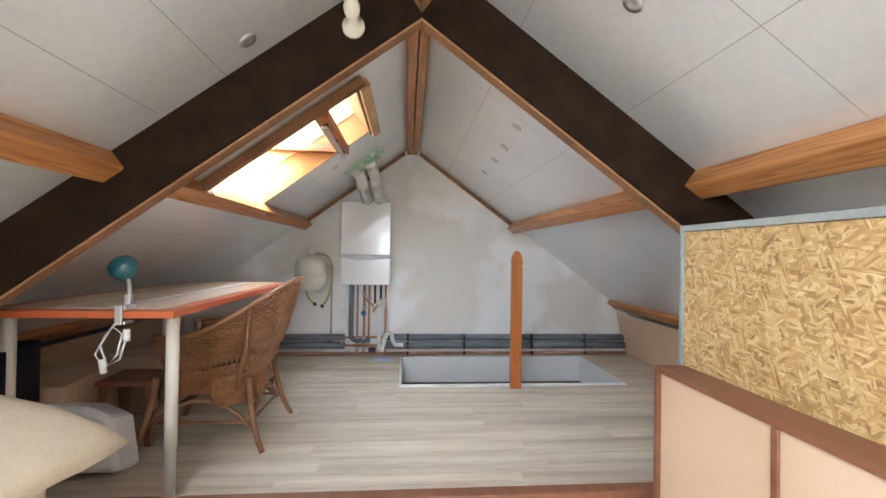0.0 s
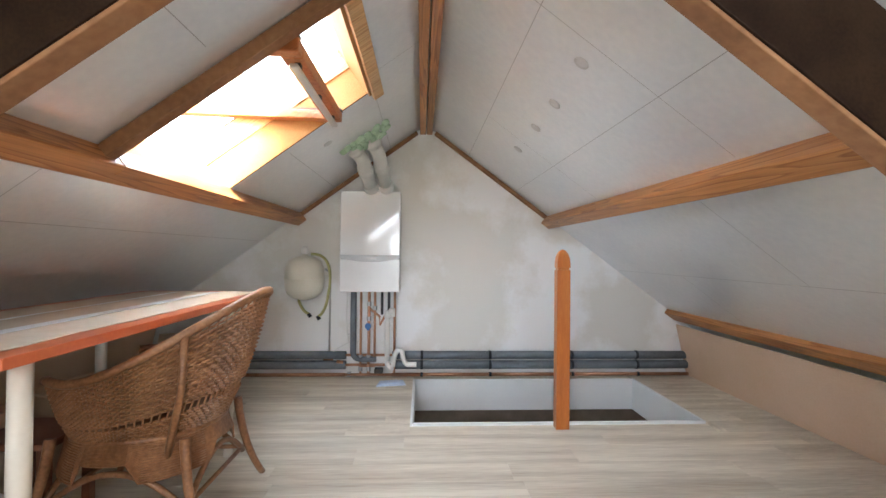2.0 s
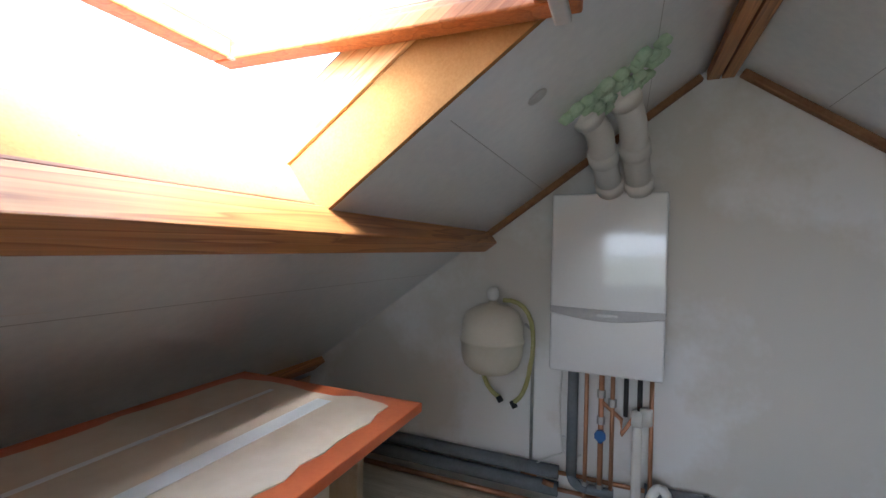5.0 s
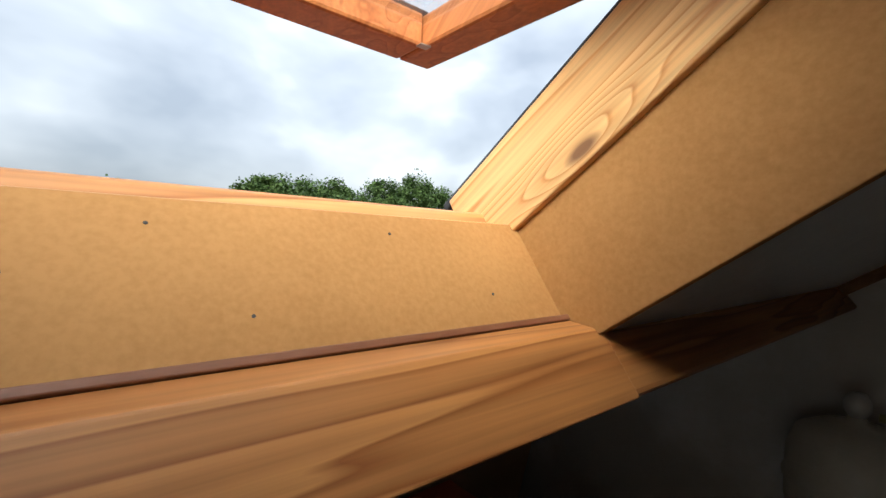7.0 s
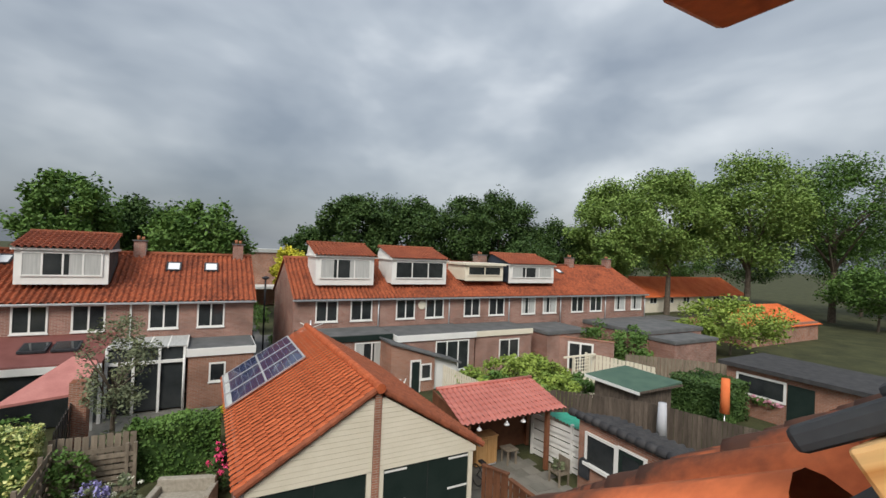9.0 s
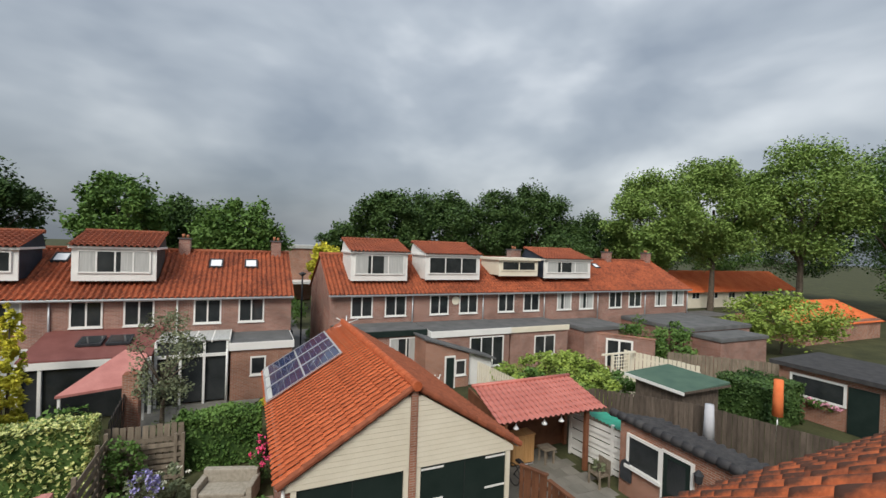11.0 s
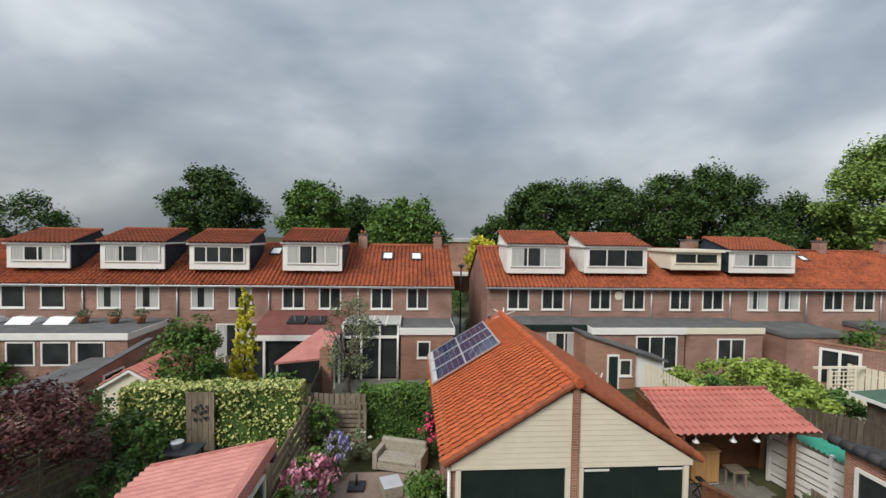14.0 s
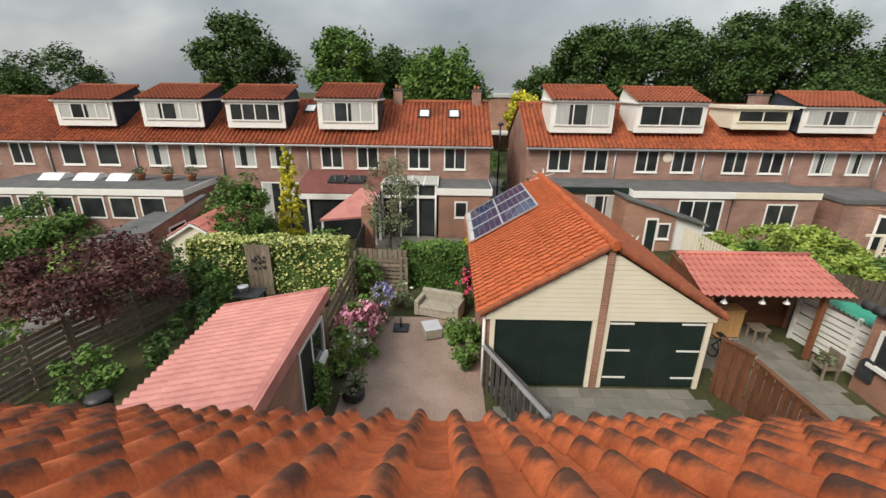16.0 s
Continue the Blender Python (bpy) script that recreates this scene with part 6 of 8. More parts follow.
def upright_fence(a, b, za, zb, mat, label, pitch=0.16, width=0.145, rail=True, z0=GROUND, cap=None):
    """Upright boards from a to b (plan points), with the top going from za to zb."""
    a, b = Vector((*a, 0)), Vector((*b, 0))
    f = empty("fence", (a.x, a.y, z0), label=label, category="fence")
    d = b - a
    n, ang = max(2, round(d.length / pitch)), math.atan2(d.y, d.x)
    me = plank_mesh("board", width, 0.02, 1.0, mat)
    rnd = random.Random(int(abs(a.x * 10)))
    side = Vector((-math.sin(ang), math.cos(ang), 0))
    for i in range(n):
        k = (i + 0.5) / n
        p = a + d * k + side * (0.012 if i % 2 else -0.012)
        ob = new("board", me)
        ob.matrix_basis = Matrix.Translation((p.x, p.y, z0)) @ Matrix.Rotation(ang, 4, "Z") @ Matrix.Diagonal((1, 1, za + (zb - za) * k - z0 + rnd.uniform(-0.02, 0.01), 1))
        ob.parent = f
        ob.matrix_parent_inverse = f.matrix_basis.inverted()
    m = Matrix.Translation((a.x, a.y, 0)) @ Matrix.Rotation(ang, 4, "Z")
    if rail:
        for k, zz in enumerate((0.35, 1.25)):
            block("rail", (0, 0.03, z0 + zz), (d.length, 0.07, z0 + zz + 0.08), mat, f, 0, m)
    if cap:
        bm = bmesh.new()
        prism_into(bm, [(0, za + 0.002), (d.length, zb + 0.002), (d.length, zb + 0.05), (0, za + 0.05)], -0.06, 0.06, 1)
        for v in bm.verts:
            v.co = m @ v.co
        finish("cap", bm, cap, f)
    return f


def slat_fence(a, b, z1, mat, label, pitch=0.17, width=0.13, z0=GROUND):
    """Lying boards between posts."""
    a, b = Vector((*a, 0)), Vector((*b, 0))
    f = empty("fence", (a.x, a.y, z0), label=label, category="fence")
    d = b - a
    ang = math.atan2(d.y, d.x)
    me = plank_mesh("slat", d.length, 0.022, width, mat)
    k, z = 0, z0 + 0.06
    while z + width < z1 + 0.02:
        ob = new("slat", me)
        p = a + d / 2 + Vector((-math.sin(ang), math.cos(ang), 0)) * (0.025 if k % 2 else -0.025)
        ob.matrix_basis = Matrix.Translation((p.x, p.y, z)) @ Matrix.Rotation(ang, 4, "Z")
        ob.parent = f
        ob.matrix_parent_inverse = f.matrix_basis.inverted()
        z += pitch
        k += 1
    m = Matrix.Translation((a.x, a.y, 0)) @ Matrix.Rotation(ang, 4, "Z")
    for i in range(int(d.length / 1.8) + 2):
        u = min(i * 1.8, d.length)
        block("post", (u - 0.045, -0.05, z0), (u + 0.045, 0.05, z1 + 0.06), mat, f, 0, m)
    return f


upright_fence((-10.85, 3.58), (-8.3, 4.75), -4.25, -4.35, "fence_grey", "dark grey slatted side gate and fence", 0.13, 0.075, True, GROUND, "gutter")
upright_fence((-10.75, 9.75), (-10.0, 10.1), -3.85, -3.85, "fence_brown", "brown stained close-boarded gate", 0.125, 0.11, True, GROUND, "fence_brown")
upright_fence((-9.95, 10.1), (-7.6, 10.35), -3.95, -4.1, "fence_brown", "brown stained close-boarded fence", 0.125, 0.11, True, GROUND, "fence_brown")
upright_fence((-14.6, 15.9), (-11.7, 18.45), -3.55, -3.55, "fence_dark", "dark weathered close-boarded garden fence")
upright_fence((-11.7, 18.45), (-6.6, 20.2), -3.55, -3.55, "fence_dark", "dark weathered close-boarded garden fence")
upright_fence((-14.7, 14.5), (-14.6, 15.9), -3.6, -3.6, "fence_dark", "dark weathered close-boarded garden fence")
upright_fence((-17.0, -1.15), (-16.9, 1.0), -3.8, -3.8, "fence", "weathered wooden garden fence", 0.2, 0.16)
slat_fence((-16.7, -1.0), (-16.6, 1.0), -4.1, "fence", "weathered lying-board garden fence")
slat_fence((-12.2, -1.0), (-16.6, -1.0), -3.85, "fence", "weathered lying-board fence beside the terrace")
slat_fence((-8.6, -8.6), (-11.4, -8.1), -3.9, "fence", "weathered lying-board garden fence")
slat_fence((-11.5, -8.05), (-14.8, -6.7), -3.95, "fence", "weathered lying-board garden fence")
upright_fence((-17.2, -1.1), (-21.3, -1.3), -3.7, -3.5, "fence_grey", "dark grey wooden garden fence")
slat_fence((-13.6, 14.0), (-10.9, 14.4), -3.85, "white_wood", "white lying-board fence under the shelter", 0.19, 0.165)
upright_fence((-20.9, 14.0), (-17.3, 14.3), -3.9, -3.95, "cream_board", "pale unpainted wooden garden fence", 0.1, 0.08)
upright_fence((-20.45, 24.0), (-16.2, 25.0), -3.85, -3.85, "cream_board", "cream painted garden fence", 0.24, 0.2)
upright_fence((-18.0, 20.7), (-16.8, 22.4), -4.25, -4.25, "cream_board", "low cream painted garden fence", 0.14, 0.12)
upright_fence((-19.0, 26.0), (-14.0, 31.0), -3.8, -3.8, "fence", "weathered wooden garden fence", 0.2, 0.18)
upright_fence((-21.5, -6.2), (-21.5, -5.2), -3.7, -3.6, "fence", "weathered wooden garden fence", 0.2, 0.16)

# ---- brick shed with the salmon roof ----
shed = empty("garden_shed", (-8, -1.8, GROUND), label="brick garden shed with salmon tile-sheet roof", category="shed")
bm = bmesh.new()
prism_into(bm, [(-3.0, GROUND), (-0.62, GROUND), (-0.62, -2.86), (-3.0, -3.36)], -10.75, -4.6, 0)
finish("wall", bm, "brick2_xz", shed)


def tile_sheet(name, p0, along, down, length, depth, mat, parent, rib=0.2, course=0.33):
    """Pressed sheet that imitates roof tiles: small waves and steps."""
    return wavy_roof(name, p0, along, down, length, depth, mat, parent, rib, course, 0.028, 0.028, 8)


tile_sheet("roof", (-11.05, -0.55, -2.75), (1, 0, 0), (0, -2.75, -0.56), 6.6, 2.82, "pink_sheet", shed)
blocks("fascia", [((-11.07, -0.54, -2.98), (-4.5, -0.48, -2.69)), ((-11.07, -0.66, -2.70), (-4.5, -0.541, -2.685))], "pink_sheet", shed)
bm = bmesh.new()
prism_into(bm, [(-3.30, -3.46), (-0.54, -2.9), (-0.54, -2.69), (-3.30, -3.24)], -11.09, -11.03, 0)
finish("verge", bm, "pink_sheet", shed)
block("door", (-9.6, -0.62, GROUND + 0.05), (-8.85, -0.585, -3.25), "door_dark", shed, 0.004)
parts("door_frame", [((-9.68, -0.62, GROUND), (-9.6, -0.57, -3.2)), ((-8.85, -0.62, GROUND), (-8.78, -0.57, -3.2)), ((-9.6, -0.62, -3.25), (-8.85, -0.57, -3.19))], "white_wood", shed)
block("pane", (-10.5, -0.62, -4.25), (-9.74, -0.6, -3.3), "pane", shed)
blocks("window_frame", [((-10.56, -0.62, -4.32), (-10.5, -0.56, -3.24)), ((-10.5, -0.62, -3.3), (-9.74, -0.56, -3.24)), ((-10.58, -0.62, -4.42), (-9.7, -0.5, -4.26))], "white_wood", shed)
block("drain_box", (-11.0, -0.68, -3.1), (-10.75, -0.45, -2.98), "zinc", shed, 0.01)
bin_bm = bmesh.new()
lathe_into(bin_bm, [(0.22, 0), (0.27, 0.7), (0.29, 0.72), (0.27, 0.78), (0.16, 0.84)], (-9.2, -5.6, GROUND), 14)
tagged(finish("rubbish_bin", bin_bm, "black", None, 0, True), label="black plastic bin by the fence", category="bin")

# ---- shelter with red tile-sheet roof ----
shelter = empty("garden_shelter", (-13.4, 12.3, GROUND), label="open garden shelter with red tile-sheet roof on wooden posts", category="shelter")
tile_sheet("roof", (-14.4, 10.2, -2.86), (0.0, 1, 0), (2.4, -0.38, -0.36), 4.3, 2.46, "red_sheet", shelter)
tubes("ridge", [[(-14.42, 10.15, -2.83), (-14.42, 14.52, -2.83)]], 0.07, "red_sheet", shelter)
bm = bmesh.new()
prism_into(bm, [(-14.5, -2.9), (-12.0, -3.28), (-12.0, -3.4), (-14.5, -3.4)], 10.05, 10.12)
finish("side_boarding", bm, "fence_brown", shelter)
for px, py in ((-12.4, 13.62), (-12.3, 10.2), (-14.3, 10.3), (-14.3, 14.3)):
    block("post", (px - 0.07, py - 0.07, GROUND), (px + 0.07, py + 0.07, -3.2), "red_wood", shelter, 0.006)
block("beam", (-12.32, 9.9, -3.36), (-12.2, 14.2, -3.24), "red_wood", shelter, 0.006)
block("rear_wall", (-14.5, 10.1, GROUND), (-14.4, 14.5, -3.2), "fence_brown", shelter)
for k, (yy, xx) in enumerate(((10.6, -12.25), (11.7, -12.25), (12.4, -12.25))):
    bm = bmesh.new()
    lathe_into(bm, [(0.015, 0.16), (0.02, 0.1), (0.09, 0.02), (0.10, 0.0), (0.05, -0.04)], (xx, yy, -3.55), 12)
    finish("hanging_lamp", bm, "enamel", shelter, 0, True)
cup = empty("cabinet", (-13.6, 11.9, GROUND), label="old wooden garden cabinet under the shelter", category="cabinet")
block("body", (-13.9, 11.3, GROUND + 0.08), (-13.4, 12.2, GROUND + 1.05), "pine_x", cup, 0.01)
block("top", (-13.93, 11.27, GROUND + 1.051), (-13.37, 12.23, GROUND + 1.09), "pine_x", cup, 0.006)
blocks("door", [((-13.399, 11.33, GROUND + 0.12), (-13.38, 11.74, GROUND + 1.0)), ((-13.399, 11.76, GROUND + 0.12), (-13.38, 12.17, GROUND + 1.0))], "pine_x", cup, 0.004)
tagged(blocks("side_table", [((-13.6, 12.45, GROUND + 0.5), (-13.1, 12.95, GROUND + 0.55)), ((-13.56, 12.49, GROUND), (-13.5, 12.55, GROUND + 0.5)), ((-13.2, 12.85, GROUND), (-13.14, 12.91, GROUND + 0.5)),
                             ((-13.56, 12.85, GROUND), (-13.5, 12.91, GROUND + 0.5)), ((-13.2, 12.49, GROUND), (-13.14, 12.55, GROUND + 0.5))], "fence", None, 0.006),
       label="weathered wooden side table", category="table")
# bicycle
bike = empty("bicycle", (-12.0, 11.0, GROUND), label="dark bicycle parked beside the fence", category="bicycle")
for cx in (-12.5, -11.5):
    ring = [(cx + 0.33 * math.cos(2 * math.pi * k / 20), 10.75, GROUND + 0.35 + 0.33 * math.sin(2 * math.pi * k / 20)) for k in range(21)]
    tubes("wheel", [ring], 0.02, "black", bike, 6)
z = GROUND
tubes("frame", [[(-12.5, 10.75, z + 0.35), (-12.2, 10.75, z + 0.75), (-11.7, 10.75, z + 0.8), (-11.5, 10.75, z + 0.35)], [(-12.2, 10.75, z + 0.75), (-12.0, 10.75, z + 0.33), (-11.7, 10.75, z + 0.8)],
                [(-12.5, 10.75, z + 0.35), (-12.0, 10.75, z + 0.33)], [(-11.7, 10.75, z + 0.8), (-11.72, 10.75, z + 1.05)]], 0.018, "zinc", bike)
tubes("handlebar", [[(-11.85, 10.5, z + 1.03), (-11.72, 10.6, z + 1.06), (-11.72, 10.9, z + 1.06), (-11.85, 11.0, z + 1.03)]], 0.014, "alu", bike)
block("saddle", (-12.35, 10.67, z + 0.86), (-12.08, 10.83, z + 0.93), "black", bike, 0.02)

# ---- brick shed with anthracite roof ----
dark_shed = empty("brick_shed", (-9, 14, GROUND), label="red brick garden shed with anthracite tile roof", category="shed")
bm = bmesh.new()
prism_into(bm, [(13.75, GROUND), (15.5, GROUND), (15.5, -3.55), (13.75, -3.14)], -11.0, -4.0, 0)
finish("wall", bm, "brick2_xz", dark_shed)
bm = bmesh.new()
prism_into(bm, [(13.75, GROUND), (15.5, GROUND), (15.5, -3.55), (13.75, -3.14)], -11.012, -11.002, 0)
finish("end_wall", bm, "brick2_yz", dark_shed)
wavy_roof("roof", (-11.2, 13.62, -3.05), (1, 0, 0), (0, 2.1, -0.5), 7.4, 2.2, "anthracite", dark_shed, 0.3, 0.36, 0.045, 0.035)
for k in range(23):
    bm = bmesh.new()
    tube_into(bm, [(-11.3 + 0.32 * k, 13.66, -3.06), (-10.95 + 0.32 * k, 13.66, -3.045)], 0.135, 10, 0.105)
    finish("ridge_tile", bm, "anthracite", dark_shed, 0, True)
blocks("window_frame", [((-10.7, 13.68, -4.45), (-10.62, 13.75, -3.5)), ((-9.55, 13.68, -4.45), (-9.47, 13.75, -3.5)), ((-10.62, 13.68, -3.58), (-9.55, 13.75, -3.5)), ((-10.72, 13.62, -4.55), (-9.45, 13.75, -4.45))], "white_wood", dark_shed)
block("pane", (-10.62, 13.72, -4.45), (-9.55, 13.745, -3.58), "pane", dark_shed)
block("door", (-9.4, 13.7, GROUND + 0.02), (-8.55, 13.745, -3.52), "door_dark", dark_shed)
block("door_pane", (-9.25, 13.69, -4.6), (-8.7, 13.699, -3.65), "pane", dark_shed)
parts("door_frame", [((-9.46, 13.68, GROUND), (-9.4, 13.75, -3.46)), ((-8.55, 13.68, GROUND), (-8.47, 13.75, -3.46)), ((-9.4, 13.68, -3.52), (-8.55, 13.75, -3.46))], "white_wood", dark_shed)
bm = bmesh.new()
lathe_into(bm, [(0.03, 0.0), (0.09, 0.05), (0.11, 0.24), (0.13, 0.26), (0.03, 0.38)], (-8.25, 13.58, -3.85), 8)
finish("wall_lantern", bm, "zinc", dark_shed)
arch = [(-10.95 + 0.25 + 0.2 * math.cos(a), -4.6 + 0.25 * math.sin(a)) for a in (math.pi * k / 8 for k in range(9))]
bm = bmesh.new()
prism_into(bm, arch + [(-10.9, -5.0), (-10.5, -5.0)], 13.66, 13.74)
finish("arched_niche", bm, "zinc", dark_shed)

# garden chair beside it
seat = empty("garden_chair", (-11.5, 13.4, GROUND), label="weathered wooden garden chair with a potted plant", category="chair")
blocks("seat", [((-11.75 + 0.09 * k, 13.15, GROUND + 0.38), (-11.68 + 0.09 * k, 13.62, GROUND + 0.41)) for k in range(6)], "fence", seat)
blocks("backrest", [((-11.75 + 0.09 * k, 13.60, GROUND + 0.42), (-11.69 + 0.09 * k, 13.63, GROUND + 0.85)) for k in range(6)], "fence", seat)
for lx in (-11.72, -11.25):
    for ly in (13.18, 13.58):
        block("leg", (lx - 0.025, ly - 0.025, GROUND), (lx + 0.025, ly + 0.025, GROUND + 0.6), "fence", seat)
shrub("potted_plant", -11.5, 13.38, 0.22, 0.2, 0.4, "leaf_grey", "small grey-green plant on a garden chair", 260, 0.05, 3, "plant", None, GROUND + 0.42)

# ---- lounge sofa and its pouf ----
sofa = empty("garden_sofa", (-14.8, 2.3, GROUND), label="grey-beige wicker two-seat garden sofa", category="sofa")
block("base", (-15.25, 1.55, GROUND + 0.05), (-14.45, 3.1, GROUND + 0.3), "wicker", sofa, 0.02)
block("backrest", (-15.3, 1.55, GROUND + 0.301), (-15.1, 3.1, GROUND + 0.78), "wicker", sofa, 0.03)
for y0 in (1.5, 2.98):
    block("armrest", (-15.25, y0, GROUND + 0.04), (-14.42, y0 + 0.17, GROUND + 0.6), "wicker", sofa, 0.03)
block("cushion", (-15.08, 1.69, GROUND + 0.302), (-14.43, 2.96, GROUND + 0.42), "wicker", sofa, 0.035)
sofa.matrix_basis = sofa.matrix_basis @ Matrix.Rotation(radians(-18), 4, "Z")
pouf = empty("garden_pouf", (-13.4, 2.1, GROUND), label="grey wicker footstool with a glass top", category="footstool")
block("body", (-0.32, -0.28, 0.04), (0.32, 0.28, 0.36), "wicker", pouf, 0.02, Matrix.Translation((-13.4, 2.1, GROUND)) @ Matrix.Rotation(0.3, 4, "Z"))
block("top", (-0.33, -0.29, 0.362), (0.33, 0.29, 0.38), "grey_cloth", pouf, 0.008, Matrix.Translation((-13.4, 2.1, GROUND)) @ Matrix.Rotation(0.3, 4, "Z"))
stand = empty("parasol_base", (-13.75, 1.05, GROUND), label="dark slab parasol base with a short pole", category="parasol base")
block("slab", (-14.0, 0.8, GROUND + 0.004), (-13.5, 1.3, GROUND + 0.09), "zinc", stand, 0.01)
tubes("pole", [[(-13.75, 1.05, GROUND + 0.09), (-13.75, 1.05, GROUND + 0.42)]], 0.035, "black", stand)

# ---- shrubs of the near garden ----
shrub("hydrangea", -13.0, -0.15, 0.95, 0.65, 1.25, "leaf_mid", "pink flowering hydrangea bush", 1500, 0.09, 21, "shrub", ("petal_pink", 80, 0.17))
shrub("hydrangea", -12.2, -0.25, 0.7, 0.45, 0.95, "leaf_light", "white flowering hydrangea bush", 1000, 0.09, 22, "shrub", ("petal_white", 30, 0.17))
shrub("delphinium", -14.3, 0.35, 0.4, 0.4, 1.5, "leaf_grey", "lilac flowering border plant", 500, 0.06, 23, "plant", ("petal_blue", 30, 0.1))
shrub("ground_cover", -11.8, 0.1, 0.6, 0.5, 0.45, "leaf_light", "low bright green border plant", 900, 0.05, 24, "plant")
shrub("bamboo", -11.2, -0.42, 0.3, 0.3, 1.6, "leaf_light", "potted bamboo in a dark pot", 700, 0.08, 25, "plant")
shrub("round_shrub", -11.9, 3.05, 0.75, 0.5, 1.45, "leaf_mid", "dense bright green shrub by the garage", 2200, 0.07, 26)
shrub("rose_bush", -15.4, 3.25, 0.4, 0.3, 1.5, "leaf_dark", "rose bush with red flowers", 500, 0.06, 27, "shrub", ("petal_red", 14, 0.1))
shrub("climber", -9.6, -0.45, 0.3, 0.18, 1.6, "leaf_mid", "green climber on the shed wall", 600, 0.06, 28, "plant")
shrub("border_plant", -16.3, -0.5, 0.55, 0.45, 1.6, "leaf_mid", "leafy green border shrub", 900, 0.07, 29)
shrub("border_plant", -15.3, 0.9, 0.4, 0.5, 1.0, "leaf_grey", "leafy white flowering border plant", 600, 0.06, 30, "plant", ("petal_white", 10, 0.08))
bm = bmesh.new()
lathe_into(bm, [(0.2, 0), (0.29, 0.1), (0.3, 0.3), (0.27, 0.33)], (-10.2, 0.18, GROUND), 16)
tagged(finish("plant_pot", bm, "black", None, 0, True), label="black round plant pot on the gravel", category="plant pot")
shrub("potted_plant", -10.2, 0.18, 0.34, 0.34, 0.5, "leaf_grey", "grey-green plant in a black pot", 450, 0.06, 31, "plant", None, GROUND + 0.28)
bm = bmesh.new()
lathe_into(bm, [(0.17, 0), (0.24, 0.1), (0.25, 0.32), (0.22, 0.34)], (-11.25, -0.42, GROUND), 16)
tagged(finish("plant_pot", bm, "black", None, 0, True), label="dark round plant pot by the shed", category="plant pot")

hedge(-17.3, -16.3, -7.4, -1.3, -3.35, "leaf_ivy", "yellow-green variegated ivy hedge", 9000, 0.075, 41)
hedge(-18.0, -16.9, 0.75, 3.3, -3.75, "leaf_mid", "bright green garden hedge", 5500, 0.065, 42)
slat = empty("wooden_screen", (-16.2, -4.6, GROUND), label="wooden garden door panel with hanging ornaments", category="screen")
for k in range(5):
    block("board", (-16.26, -5.1 + 0.19 * k, GROUND), (-16.22, -5.1 + 0.19 * k + 0.18, -3.45), "fence", slat)
bm = bmesh.new()
rnd = random.Random(4)
for _ in range(22):
    c = Vector((-16.19, -4.63 + rnd.uniform(-0.25, 0.25), -4.1 + rnd.uniform(-0.3, 0.3)))
    tube_into(bm, [c, c + Vector((0.02, rnd.uniform(-0.06, 0.06), -0.07))], 0.025, 5)
tagged(finish("ornament", bm, "zinc", slat), kind="stuff")

red_tree = tree("japanese_maple", -12.9, -8.3, 3.2, 2.3, "leaf_red", "dark purple-red leafed ornamental tree", 9000, 0.075, 51, 0.75, 0.6, 46)
for k, (x, y, rx, ry, hh, lf, fl) in enumerate(((-14.6, -5.6, 0.7, 0.6, 1.6, "leaf_mid", None), (-13.2, -5.5, 0.7, 0.7, 1.2, "leaf_dark", None), (-11.5, -5.4, 0.8, 0.8, 0.9, "leaf_dark", None),
                                          (-12.4, -4.4, 0.35, 0.3, 0.8, "leaf_mid", ("petal_red", 10, 0.12)), (-10.2, -6.7, 0.8, 0.8, 1.2, "leaf_mid", None), (-9.5, -4.4, 0.6, 0.6, 0.8, "leaf_dark", None),
                                          (-15.3, -6.4, 0.6, 0.6, 1.9, "leaf_dark", None), (-10.5, -9.6, 0.9, 0.6, 1.1, "leaf_light", None), (-8.0, -4.5, 0.8, 0.9, 0.9, "leaf_mid", None), (-12.2, -11.3, 0.9, 0.9, 0.9, "leaf_light", ("petal_white", 8, 0.12)), (-16.4, -8.4, 0.9, 0.7, 2.0, "leaf_dark", None), (-15.6, -7.4, 0.6, 0.6, 1.5, "leaf_mid", None))):
    shrub("shrub", x, y, rx, ry, hh, lf, "leafy green garden shrub", 1100, 0.075, 60 + k, "shrub", fl)
tbl = empty("garden_table", (-14.9, -4.6, GROUND), label="dark garden table with a flower pot", category="table")
block("top", (-15.3, -5.2, GROUND + 0.68), (-14.5, -4.0, GROUND + 0.73), "zinc", tbl, 0.008)
for lx in (-15.25, -14.55):
    for ly in (-5.1, -4.1):
        block("leg", (lx - 0.03, ly - 0.03, GROUND), (lx + 0.03, ly + 0.03, GROUND + 0.68), "zinc", tbl)
bm = bmesh.new()
lathe_into(bm, [(0.13, 0), (0.18, 0.2), (0.2, 0.22), (0.18, 0.24)], (-14.9, -4.7, GROUND + 0.732), 14)
tagged(finish("flower_pot", bm, "grey_cloth", None, 0, True), label="pale grey flower pot on the table", category="flower pot")
structure(block("paving_left", (-15.2, -12.5, GROUND - 0.019), (-9.0, -8.9, GROUND + 0.003), "paving"), "grey paving of the neighbouring garden")
structure(block("paving_right", (-14.4, 10.0, GROUND - 0.03), (-6.0, 13.74, GROUND - 0.005), "soil"), "grey slab yard")
structure(block("paving_row", (-25.8, -1.2, GROUND - 0.019), (-18.8, 3.4, GROUND + 0.003), "paving"), "grey slab terrace behind the terrace houses")

